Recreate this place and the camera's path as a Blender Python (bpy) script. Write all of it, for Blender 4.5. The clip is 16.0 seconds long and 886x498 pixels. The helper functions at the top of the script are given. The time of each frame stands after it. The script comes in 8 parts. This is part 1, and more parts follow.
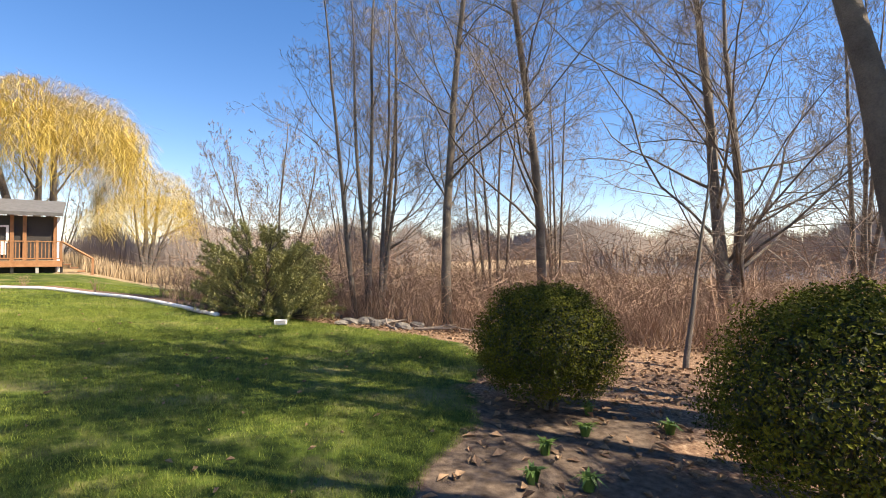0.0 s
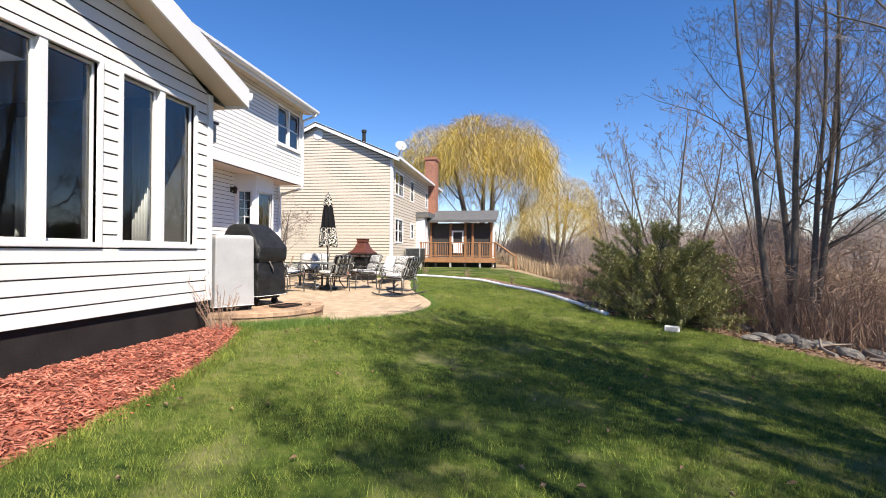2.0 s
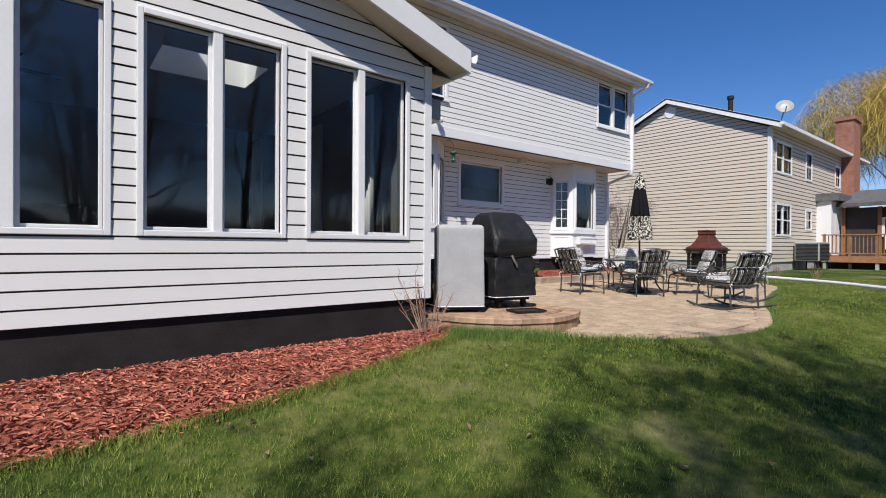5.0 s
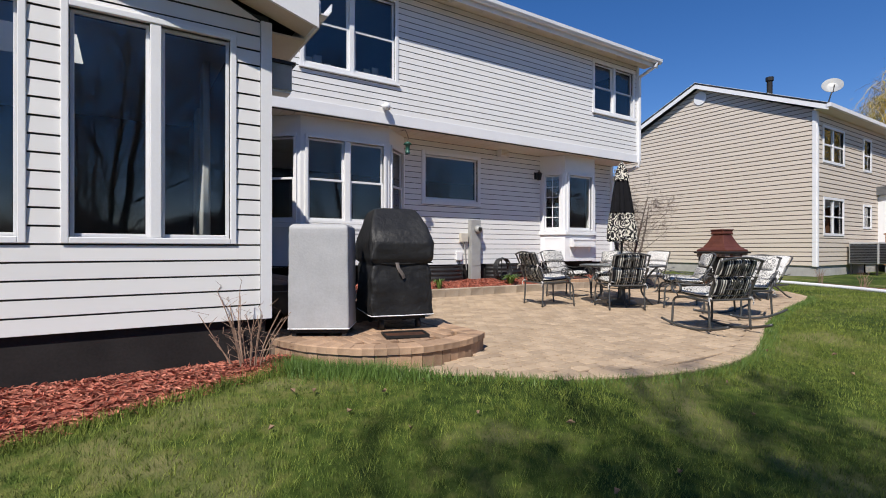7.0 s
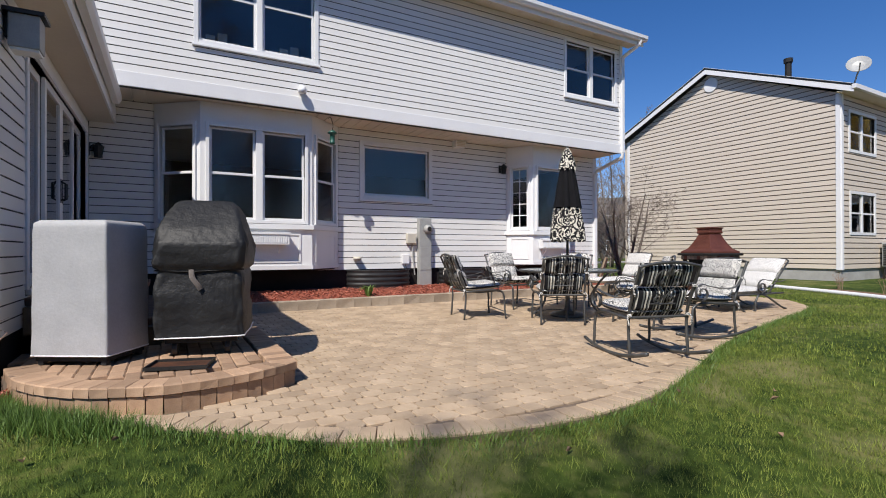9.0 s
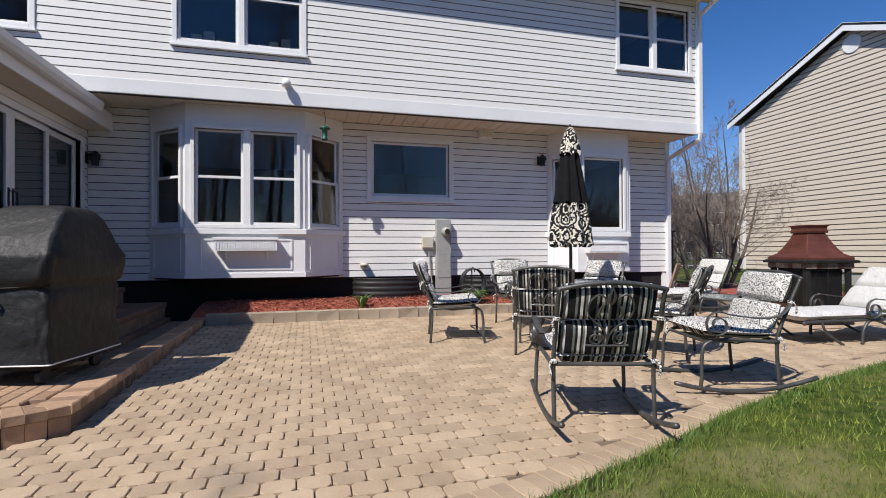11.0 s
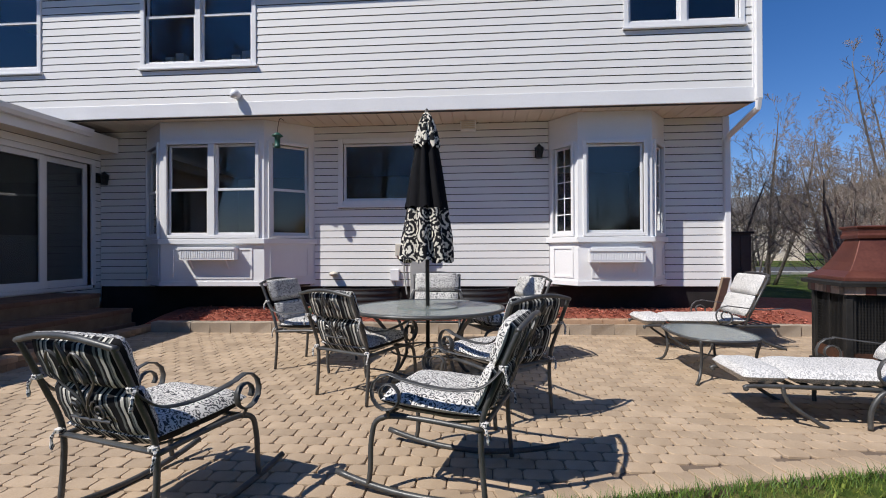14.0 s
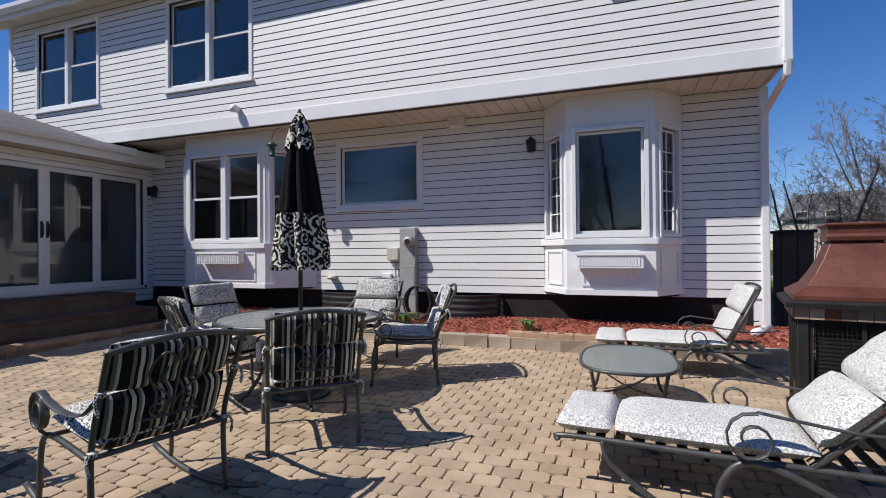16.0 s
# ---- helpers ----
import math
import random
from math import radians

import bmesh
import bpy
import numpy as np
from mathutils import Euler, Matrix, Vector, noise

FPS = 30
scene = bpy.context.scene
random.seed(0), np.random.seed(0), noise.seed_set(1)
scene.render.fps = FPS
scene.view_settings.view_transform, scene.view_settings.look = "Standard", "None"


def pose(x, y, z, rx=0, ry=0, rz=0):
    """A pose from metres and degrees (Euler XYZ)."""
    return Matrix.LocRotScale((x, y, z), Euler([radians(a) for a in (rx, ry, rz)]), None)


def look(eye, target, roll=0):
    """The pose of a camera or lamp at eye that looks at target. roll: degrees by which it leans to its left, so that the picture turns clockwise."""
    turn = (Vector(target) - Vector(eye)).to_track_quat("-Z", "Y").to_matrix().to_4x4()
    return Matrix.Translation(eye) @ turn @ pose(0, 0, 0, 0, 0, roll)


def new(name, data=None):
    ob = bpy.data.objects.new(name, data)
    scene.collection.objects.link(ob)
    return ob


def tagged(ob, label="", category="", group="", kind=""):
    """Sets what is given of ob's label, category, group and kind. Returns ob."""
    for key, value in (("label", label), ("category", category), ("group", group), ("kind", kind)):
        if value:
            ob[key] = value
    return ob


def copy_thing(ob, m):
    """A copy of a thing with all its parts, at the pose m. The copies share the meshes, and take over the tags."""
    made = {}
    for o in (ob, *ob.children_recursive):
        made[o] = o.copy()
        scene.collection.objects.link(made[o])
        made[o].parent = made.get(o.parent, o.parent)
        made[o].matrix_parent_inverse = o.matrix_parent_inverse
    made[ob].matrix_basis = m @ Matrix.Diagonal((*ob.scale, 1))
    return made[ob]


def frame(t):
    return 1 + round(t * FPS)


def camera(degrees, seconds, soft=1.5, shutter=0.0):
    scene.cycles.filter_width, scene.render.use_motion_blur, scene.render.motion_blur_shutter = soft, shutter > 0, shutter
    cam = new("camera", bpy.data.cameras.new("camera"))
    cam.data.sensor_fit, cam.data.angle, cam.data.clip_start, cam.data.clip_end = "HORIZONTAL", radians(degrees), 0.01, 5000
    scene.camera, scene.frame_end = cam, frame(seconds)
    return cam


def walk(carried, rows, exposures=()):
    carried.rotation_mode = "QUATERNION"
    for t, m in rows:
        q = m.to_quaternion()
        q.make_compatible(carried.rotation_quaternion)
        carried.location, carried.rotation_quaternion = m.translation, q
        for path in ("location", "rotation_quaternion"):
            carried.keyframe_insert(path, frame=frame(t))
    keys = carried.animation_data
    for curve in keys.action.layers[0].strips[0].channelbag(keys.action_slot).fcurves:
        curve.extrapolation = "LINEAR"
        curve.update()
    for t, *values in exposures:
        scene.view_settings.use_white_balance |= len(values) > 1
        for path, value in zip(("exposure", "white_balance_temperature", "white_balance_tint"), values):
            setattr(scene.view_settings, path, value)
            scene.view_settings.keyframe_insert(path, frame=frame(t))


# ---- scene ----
cam = camera(84.2, 16.0, soft=1.0)
METRES, EYE, TILT, LEAN, TURN = 16.19, 1.38, 0.0, 0.0, -35.9
ROWS = [
    (0.0, 0.0, 0.0, 0.0, -0.0, 0.63, -0.19),
    (0.5, -0.0029, 0.0075, 0.0002, 10.75, 0.52, -0.22),
    (1.0, -0.0045, 0.0182, -0.0003, 20.4, 0.52, -0.28),
    (1.5, -0.0018, 0.0301, -0.0003, 32.46, 0.5, -0.27),
    (2.0, 0.0011, 0.0417, -0.0009, 44.74, 0.33, -0.39),
    (2.5, 0.0011, 0.0588, -0.0027, 55.99, 0.24, -0.43),
    (3.0, -0.0019, 0.0832, -0.0031, 64.64, 0.06, -0.37),
    (3.5, -0.0104, 0.1094, -0.0047, 70.31, -0.02, -0.39),
    (6.0, -0.1022, 0.2469, -0.0025, 92.94, -0.16, -0.15),
    (6.5, -0.1235, 0.2784, -0.0017, 93.07, -0.09, -0.11),
    (7.0, -0.1459, 0.3082, -0.0021, 92.82, -0.03, -0.04),
    (7.5, -0.1654, 0.3368, -0.0019, 93.18, 0.09, 0.01),
    (8.0, -0.1873, 0.3636, -0.0026, 93.9, 0.14, 0.08),
    (8.5, -0.2079, 0.39, -0.0028, 94.81, 0.2, 0.06),
    (9.0, -0.2297, 0.4156, -0.0019, 96.54, 0.2, 0.11),
    (11.5, -0.3556, 0.5448, 0.004, 113.87, 0.31, 0.27),
    (12.0, -0.3803, 0.5752, 0.0053, 116.54, 0.26, 0.32),
    (12.5, -0.4034, 0.6052, 0.0069, 118.72, 0.3, 0.35),
    (13.0, -0.4283, 0.631, 0.0081, 122.01, 0.22, 0.28),
    (13.5, -0.4566, 0.6525, 0.0101, 125.8, 0.23, 0.32),
    (14.0, -0.4859, 0.6705, 0.0127, 130.36, 0.23, 0.31),
    (14.5, -0.515, 0.6896, 0.0144, 135.0, 0.27, 0.29),
    (15.0, -0.5459, 0.7083, 0.0146, 138.85, 0.33, 0.36),
    (15.5, -0.578, 0.7284, 0.0166, 141.68, 0.34, 0.46),
    (16.0, -0.6095, 0.7492, 0.0152, 145.78, 0.38, 0.47),
]
EXPOSURES = [(0.0, 1.28, 8700, 10), (1.0, 1.3, 8400, 10), (2.0, 0.84, 7200, 10), (3.0, 0.28, 6650, 10), (6.0, 0.1, 6700, 10), (9.0, 0.11, 6700, 10), (12.5, 0.07, 6650, 10), (16.0, -0.05, 6500, 10)]
walk(cam, [(t, pose(0, 0, EYE, TILT, LEAN, TURN) @ pose(METRES * x, METRES * y, METRES * z, 90 + pitch, roll, yaw)) for t, x, y, z, yaw, pitch, roll in ROWS], EXPOSURES)

# ---- sky and sun ----
SUN_DIR = Vector((0.87, -1.10, 1.67)).normalized()      # towards the sun
world = bpy.data.worlds.new("sky")
scene.world = world
world.use_nodes = True
wn = world.node_tree
sky = wn.nodes.new("ShaderNodeTexSky")
sky.sky_type, sky.sun_disc = "NISHITA", False
sky.sun_elevation = math.asin(SUN_DIR.z)
sky.sun_rotation = math.atan2(SUN_DIR.x, SUN_DIR.y)
sky.air_density, sky.dust_density, sky.ozone_density = 1.0, 0.0, 3.0
wn.nodes["Background"].inputs["Strength"].default_value = 0.094
tint = wn.nodes.new("ShaderNodeHueSaturation")      # a clear, dry spring sky
tint.inputs["Saturation"].default_value = 1.3
wn.links.new(sky.outputs["Color"], tint.inputs["Color"])
balance = wn.nodes.new("ShaderNodeMix")
balance.data_type, balance.blend_type = "RGBA", "MULTIPLY"
balance.inputs[0].default_value, balance.inputs[7].default_value = 1.0, (0.94, 0.92, 1.15, 1)
wn.links.new(tint.outputs["Color"], balance.inputs[6])
wn.links.new(balance.outputs[2], wn.nodes["Background"].inputs["Color"])
sun_data = bpy.data.lights.new("sun", "SUN")
sun_data.energy, sun_data.angle, sun_data.color = 5.0, radians(0.53), (1.0, 0.965, 0.92)
sun = new("sun", sun_data)
sun.matrix_world = look(SUN_DIR * 60, (0, 0, 0))

# ---- building helpers ----
class Geo:
    """Vertices and faces of one mesh, gathered piece by piece."""

    def __init__(self):
        self.v, self.f, self.m = [], [], []

    def add(self, verts, faces, slot=0):
        n = len(self.v)
        self.v += [tuple(p) for p in verts]
        self.f += [tuple(i + n for i in q) for q in faces]
        self.m += [slot] * len(faces)

    def box(self, lo, hi, slot=0, at=None):
        (a, b, c), (d, e, g) = lo, hi
        vs = [(a, b, c), (d, b, c), (d, e, c), (a, e, c), (a, b, g), (d, b, g), (d, e, g), (a, e, g)]
        if at is not None:
            vs = [at @ Vector(p) for p in vs]
        self.add(vs, [(3, 2, 1, 0), (4, 5, 6, 7), (0, 1, 5, 4), (1, 2, 6, 5), (2, 3, 7, 6), (3, 0, 4, 7)], slot)

    def prism(self, outline, z0, z1, slot=0):
        """outline: points anticlockwise; z0, z1: numbers or functions of x, y."""
        n = len(outline)
        lo = [(x, y, z0(x, y) if callable(z0) else z0) for x, y in outline]
        hi = [(x, y, z1(x, y) if callable(z1) else z1) for x, y in outline]
        self.add(lo + hi, [tuple(range(n - 1, -1, -1)), tuple(range(n, 2 * n))] + [(i, (i + 1) % n, n + (i + 1) % n, n + i) for i in range(n)], slot)

    def tube(self, pts, radii, sides=8, slot=0, flat=1.0, closed=False):
        """A swept tube through pts; flat squeezes its second axis."""
        pts = [Vector(p) for p in pts]
        n = len(pts)
        if not hasattr(radii, "__len__"):
            radii = [radii] * n
        side = None
        verts = []
        for i, p in enumerate(pts):
            a = pts[(i + 1) % n] if closed else pts[min(i + 1, n - 1)]
            b = pts[i - 1] if closed or i else pts[0]
            d = (a - b).normalized()
            if side is None:
                side = d.cross(Vector((0, 0, 1)))
                if side.length < 0.05:
                    side = d.cross(Vector((1, 0, 0)))
            side = (side - d * side.dot(d)).normalized()
            up = d.cross(side)
            for k in range(sides):
                w = 2 * math.pi * k / sides
                verts.append(p + radii[i] * (math.cos(w) * side + flat * math.sin(w) * up))
        faces = []
        for i in range(n if closed else n - 1):
            j = (i + 1) % n
            for k in range(sides):
                q = (k + 1) % sides
                faces.append((i * sides + k, i * sides + q, j * sides + q, j * sides + k))
        if not closed:
            faces += [tuple(range(sides - 1, -1, -1)), tuple((n - 1) * sides + k for k in range(sides))]
        self.add(verts, faces, slot)

    def lathe(self, profile, at=(0, 0, 0), segs=24, slot=0, spin=0.0, fluted=0.0, folds=8):
        """A turned body: profile of (radius, z)."""
        vs, fs = [], []
        for r, z in profile:
            for k in range(segs):
                w = 2 * math.pi * k / segs + spin
                q = r * (1 + fluted * math.cos(folds * w))
                vs.append((at[0] + q * math.cos(w), at[1] + q * math.sin(w), at[2] + z))
        for i in range(len(profile) - 1):
            for k in range(segs):
                j = (k + 1) % segs
                fs.append((i * segs + k, i * segs + j, (i + 1) * segs + j, (i + 1) * segs + k))
        if profile[0][0] > 1e-4:
            fs.append(tuple(range(segs - 1, -1, -1)))
        if profile[-1][0] > 1e-4:
            fs.append(tuple((len(profile) - 1) * segs + k for k in range(segs)))
        self.add(vs, fs, slot)

    def sheet(self, xs, ys, z, slot=0):
        n = len(ys)
        vs = [(x, y, z(x, y)) for x in xs for y in ys]
        fs = [(i * n + j, (i + 1) * n + j, (i + 1) * n + j + 1, i * n + j + 1) for i in range(len(xs) - 1) for j in range(n - 1)]
        self.add(vs, fs, slot)

    def mesh(self, name, materials, smooth=False):
        me = bpy.data.meshes.new(name)
        me.from_pydata(self.v, [], self.f)
        for one in (materials if isinstance(materials, (list, tuple)) else [materials]):
            me.materials.append(one)
        if any(self.m):
            me.polygons.foreach_set("material_index", self.m)
        me.polygons.foreach_set("use_smooth", [smooth] * len(self.f))
        me.update()
        return me


def part(name, geo, material, parent=None, label="", smooth=False, bevel=0.0, m=None):
    """Links one mesh object, under a thing or a part if parent is given."""
    ob = new(name, geo.mesh(name, material, smooth) if isinstance(geo, Geo) else geo)
    if parent is not None:
        ob.parent = parent
    if m is not None:
        ob.matrix_basis = m
    if bevel:
        mod = ob.modifiers.new("edges", "BEVEL")
        mod.width, mod.segments, mod.limit_method, mod.angle_limit = bevel, 2, "ANGLE", radians(40)
    if label:
        ob["label"] = label
    return ob


def thing(name, m, label, category, group="", kind=""):
    ob = new(name)
    ob.empty_display_size = 0.1
    ob.matrix_basis = m
    return tagged(ob, label, category, group, kind)


def curve_points(pts, steps=8):
    """A smooth line through pts (Catmull-Rom)."""
    pts = [Vector(p) for p in pts]
    out = []
    for i in range(len(pts) - 1):
        p0, p1, p2, p3 = pts[max(i - 1, 0)], pts[i], pts[i + 1], pts[min(i + 2, len(pts) - 1)]
        for k in range(steps):
            t = k / steps
            out.append(0.5 * (2 * p1 + (p2 - p0) * t + (2 * p0 - 5 * p1 + 4 * p2 - p3) * t * t + (3 * p1 - p0 - 3 * p2 + p3) * t ** 3))
    out.append(pts[-1])
    return out


def inside(x, y, poly):
    hit = False
    for i in range(len(poly)):
        (a, b), (c, d) = poly[i - 1], poly[i]
        if (b > y) != (d > y) and x < (c - a) * (y - b) / (d - b) + a:
            hit = not hit
    return hit


def smooth(a, b, v):
    t = min(1.0, max(0.0, (v - a) / (b - a)))
    return t * t * (3 - 2 * t)


# ---- materials ----
class Nodes:
    def __init__(self, name):
        self.mat = bpy.data.materials.new(name)
        self.mat.use_nodes = True
        self.t = self.mat.node_tree
        self.bsdf = self.t.nodes["Principled BSDF"]
        self.out = self.t.nodes["Material Output"]
        self.coord = self.t.nodes.new("ShaderNodeTexCoord")

    def node(self, kind, **links):
        n = self.t.nodes.new("ShaderNode" + kind)
        for key, value in links.items():
            self.set(n, key.replace("_", " "), value)
        return n

    def set(self, n, key, value):
        sock = n.inputs[int(key)] if key.isdigit() else n.inputs[key]
        if isinstance(value, bpy.types.NodeSocket):
            self.t.links.new(value, sock)
        else:
            sock.default_value = value

    def noise(self, scale, detail=4, vector=None, rough=0.55):
        n = self.node("TexNoise", Scale=scale, Detail=detail, Roughness=rough)
        self.t.links.new(vector or self.coord.outputs["Object"], n.inputs["Vector"])
        return n.outputs["Fac"]

    def ramp(self, fac, stops, hard=False):
        n = self.node("ValToRGB", Fac=fac)
        e = n.color_ramp.elements
        while len(e) < len(stops):
            e.new(0.5)
        for el, (p, c) in zip(e, stops):
            el.position, el.color = p, (*c, 1)
        if hard:
            n.color_ramp.interpolation = "CONSTANT"
        return n.outputs["Color"]

    def mix(self, fac, a, b, blend="MIX"):
        n = self.t.nodes.new("ShaderNodeMix")
        n.data_type, n.blend_type = "RGBA", blend
        for i, value in ((0, fac), (6, a), (7, b)):
            if isinstance(value, bpy.types.NodeSocket):
                self.t.links.new(value, n.inputs[i])
            else:
                n.inputs[i].default_value = value if i == 0 else (*value, 1)[:4]
        return n.outputs[2]

    def math(self, op, a, b=0.0, c=0.0):
        n = self.t.nodes.new("ShaderNodeMath")
        n.operation = op
        for i, value in enumerate((a, b, c)):
            if isinstance(value, bpy.types.NodeSocket):
                self.t.links.new(value, n.inputs[i])
            else:
                n.inputs[i].default_value = value
        return n.outputs[0]

    def mapped(self, scale=(1, 1, 1), turn=(0, 0, 0), vector=None):
        n = self.node("Mapping", Scale=scale, Rotation=turn)
        self.t.links.new(vector or self.coord.outputs["Object"], n.inputs["Vector"])
        return n.outputs["Vector"]

    def bump(self, height, strength=0.3, distance=0.01):
        n = self.node("Bump", Height=height, Strength=strength, Distance=distance)
        self.t.links.new(n.outputs["Normal"], self.bsdf.inputs["Normal"])
        return n

    def finish(self, colour=None, rough=0.6, metal=0.0, **more):
        if colour is not None:
            self.set(self.bsdf, "Base Color", colour if isinstance(colour, bpy.types.NodeSocket) else (*colour, 1))
        self.set(self.bsdf, "Roughness", rough)
        self.bsdf.inputs["Metallic"].default_value = metal
        for key, value in more.items():
            self.set(self.bsdf, key.replace("_", " "), value)
        return self.mat


def mottled(name, dark, light, scale=6.0, fine=60.0, rough=0.7, metal=0.0, bump=0.2, depth=0.004, per_piece=0.0, spec=0.5):
    """A surface with stains at a large scale and grain at a small one; per_piece varies it from object to object."""
    n = Nodes(name)
    big, small = n.noise(scale, 5), n.noise(fine, 6)
    fac = n.math("ADD", n.math("MULTIPLY", big, 0.65), n.math("MULTIPLY", small, 0.35))
    colour = n.ramp(fac, [(0.3, dark), (0.7, light)])
    if per_piece:
        rnd = n.math("FRACT", n.math("ADD", n.node("ObjectInfo").outputs["Random"], n.node("NewGeometry").outputs["Random Per Island"]))
        hsv = n.node("HueSaturation", Color=colour)
        n.set(hsv, "Value", n.math("ADD", n.math("MULTIPLY", rnd, 2 * per_piece), 1 - per_piece))
        colour = hsv.outputs["Color"]
    n.bump(small, bump, depth)
    r = n.math("ADD", n.math("MULTIPLY", big, 0.2), rough - 0.1)
    return n.finish(colour, r, metal, Specular_IOR_Level=spec)


def siding_material(name, colour, dirty, per_piece=0.05):
    n = Nodes(name)
    grain = n.noise(14, 6, n.mapped((0.12, 0.12, 3.0)))
    stain = n.noise(0.9, 5)
    col = n.mix(n.math("MULTIPLY", stain, 0.35), colour, dirty)
    rnd = n.node("ObjectInfo").outputs["Random"]
    hsv = n.node("HueSaturation", Color=col)
    n.set(hsv, "Value", n.math("ADD", n.math("MULTIPLY", rnd, per_piece), 1 - per_piece))
    n.bump(grain, 0.12, 0.002)
    return n.finish(hsv.outputs["Color"], n.math("ADD", n.math("MULTIPLY", grain, 0.15), 0.42))


def damask(name, dark, light, scale, share=0.5):
    """A woven scroll and leaf figure in two tones."""
    n = Nodes(name)
    warp = n.node("TexNoise", Scale=scale * 1.3, Detail=2.0)
    n.t.links.new(n.coord.outputs["Object"], warp.inputs["Vector"])
    moved = n.node("VectorMath")
    moved.operation = "MULTIPLY_ADD"
    n.t.links.new(warp.outputs["Color"], moved.inputs[0])
    moved.inputs[1].default_value = (0.035, 0.035, 0.035)
    n.t.links.new(n.coord.outputs["Object"], moved.inputs[2])
    cells = n.node("TexVoronoi", Scale=scale, Randomness=0.55)
    n.t.links.new(moved.outputs[0], cells.inputs["Vector"])
    rings = n.math("SINE", n.math("MULTIPLY", cells.outputs["Distance"], 26.0))
    curls = n.noise(scale * 5.5, 1.0, moved.outputs[0])
    fac = n.math("ADD", n.math("MULTIPLY", rings, 0.16), curls)
    figure = n.ramp(fac, [(share - 0.03, dark), (share + 0.03, light)])
    weave = n.noise(420, 2)
    n.bump(weave, 0.25, 0.002)
    return n.finish(figure, 0.9, Specular_IOR_Level=0.2)


def stripes(name):
    n = Nodes(name)
    x = n.node("SeparateXYZ")
    n.t.links.new(n.coord.outputs["Object"], x.inputs[0])
    wave = n.math("FRACT", n.math("MULTIPLY", n.math("ADD", x.outputs["X"], 2.0), 8.0))
    black, grey, cream = (0.012, 0.012, 0.014), (0.16, 0.17, 0.16), (0.62, 0.6, 0.54)
    col = n.ramp(wave, [(0.0, black), (0.34, grey), (0.46, black), (0.58, cream), (0.72, black), (0.82, grey), (0.92, cream)], True)
    n.bump(n.noise(420, 2), 0.25, 0.002)
    return n.finish(col, 0.9, Specular_IOR_Level=0.2)


def glass(name, tint=(1, 1, 1), ior=1.5, haze=0.0):
    n = Nodes(name)
    n.t.nodes.remove(n.bsdf)
    clear = n.node("BsdfTransparent", Color=(*tint, 1))
    gloss = n.node("BsdfGlossy", Roughness=0.015)
    wobble = n.node("Bump", Height=n.noise(2.2, 2), Strength=0.05, Distance=0.02)
    n.t.links.new(wobble.outputs["Normal"], gloss.inputs["Normal"])
    fres = n.node("Fresnel", IOR=ior)
    fac = n.math("ADD", n.math("MULTIPLY", fres.outputs[0], 1.7), haze)
    mix = n.node("MixShader", Fac=fac)
    n.t.links.new(clear.outputs[0], mix.inputs[1])
    n.t.links.new(gloss.outputs[0], mix.inputs[2])
    n.t.links.new(mix.outputs[0], n.out.inputs["Surface"])
    return n.mat


WHITE = siding_material("white_siding", (0.80, 0.79, 0.77), (0.64, 0.62, 0.58))
CREAM = siding_material("cream_siding", (0.66, 0.575, 0.475), (0.55, 0.485, 0.405), 0.04)
TRIM = mottled("white_trim", (0.74, 0.74, 0.74), (0.82, 0.82, 0.82), 1.5, 40, 0.45, bump=0.06)
SOFFIT = mottled("soffit_vinyl", (0.62, 0.55, 0.45), (0.7, 0.63, 0.53), 2, 30, 0.55, bump=0.05)
BLACK = mottled("black_foundation", (0.014, 0.012, 0.012), (0.034, 0.03, 0.029), 3, 50, 0.75, bump=0.3, spec=0.2)
CONCRETE = mottled("concrete", (0.3, 0.29, 0.27), (0.46, 0.45, 0.42), 3, 60, 0.85)
SHINGLE = mottled("grey_shingle", (0.07, 0.07, 0.075), (0.17, 0.17, 0.17), 5, 90, 0.9, bump=0.5, per_piece=0.15)
GLASS = glass("window_glass", (0.86, 0.9, 0.9), haze=0.035)


def frosted(name, colour, cover):
    """Etched glass: partly a pale scattering surface, partly clear, with a soft gloss."""
    n = Nodes(name)
    speck = n.noise(60, 4)
    n.bump(speck, 0.05, 0.002)
    return n.finish(n.mix(n.math("MULTIPLY", speck, 0.5), colour, tuple(0.75 * c for c in colour)), 0.22, Alpha=cover)


TABLE_GLASS = frosted("frosted_table_glass", (0.3, 0.34, 0.32), 0.72)
# Dimness of the unlit rooms is put into the wall and floor colours.
ROOM = mottled("dim_room_wall", (0.07, 0.07, 0.068), (0.1, 0.1, 0.095), 1, 20, 0.8)
ROOM_DARK = mottled("dim_room_and_dark_furnishing", (0.02, 0.018, 0.017), (0.045, 0.04, 0.036), 2, 20, 0.7)
WHITE_PLAIN = mottled("white_plaster", (0.7, 0.7, 0.69), (0.78, 0.78, 0.77), 2, 20, 0.7, bump=0.05)
CURTAIN = mottled("white_curtain", (0.6, 0.6, 0.58), (0.72, 0.72, 0.7), 3, 80, 0.9)
PAVER = mottled("tan_paver", (0.32, 0.23, 0.148), (0.5, 0.38, 0.262), 3, 120, 0.9, bump=0.4, depth=0.003, per_piece=0.14)
BRICK = mottled("red_tan_block", (0.27, 0.16, 0.095), (0.46, 0.31, 0.2), 6, 110, 0.9, bump=0.5, per_piece=0.25)
# Darker copy of the block colour: the shade on the flight is painted in.
STEP_SHADED = mottled("shaded_step_block", (0.085, 0.05, 0.036), (0.17, 0.1, 0.07), 5, 100, 0.9, bump=0.5, per_piece=0.2)
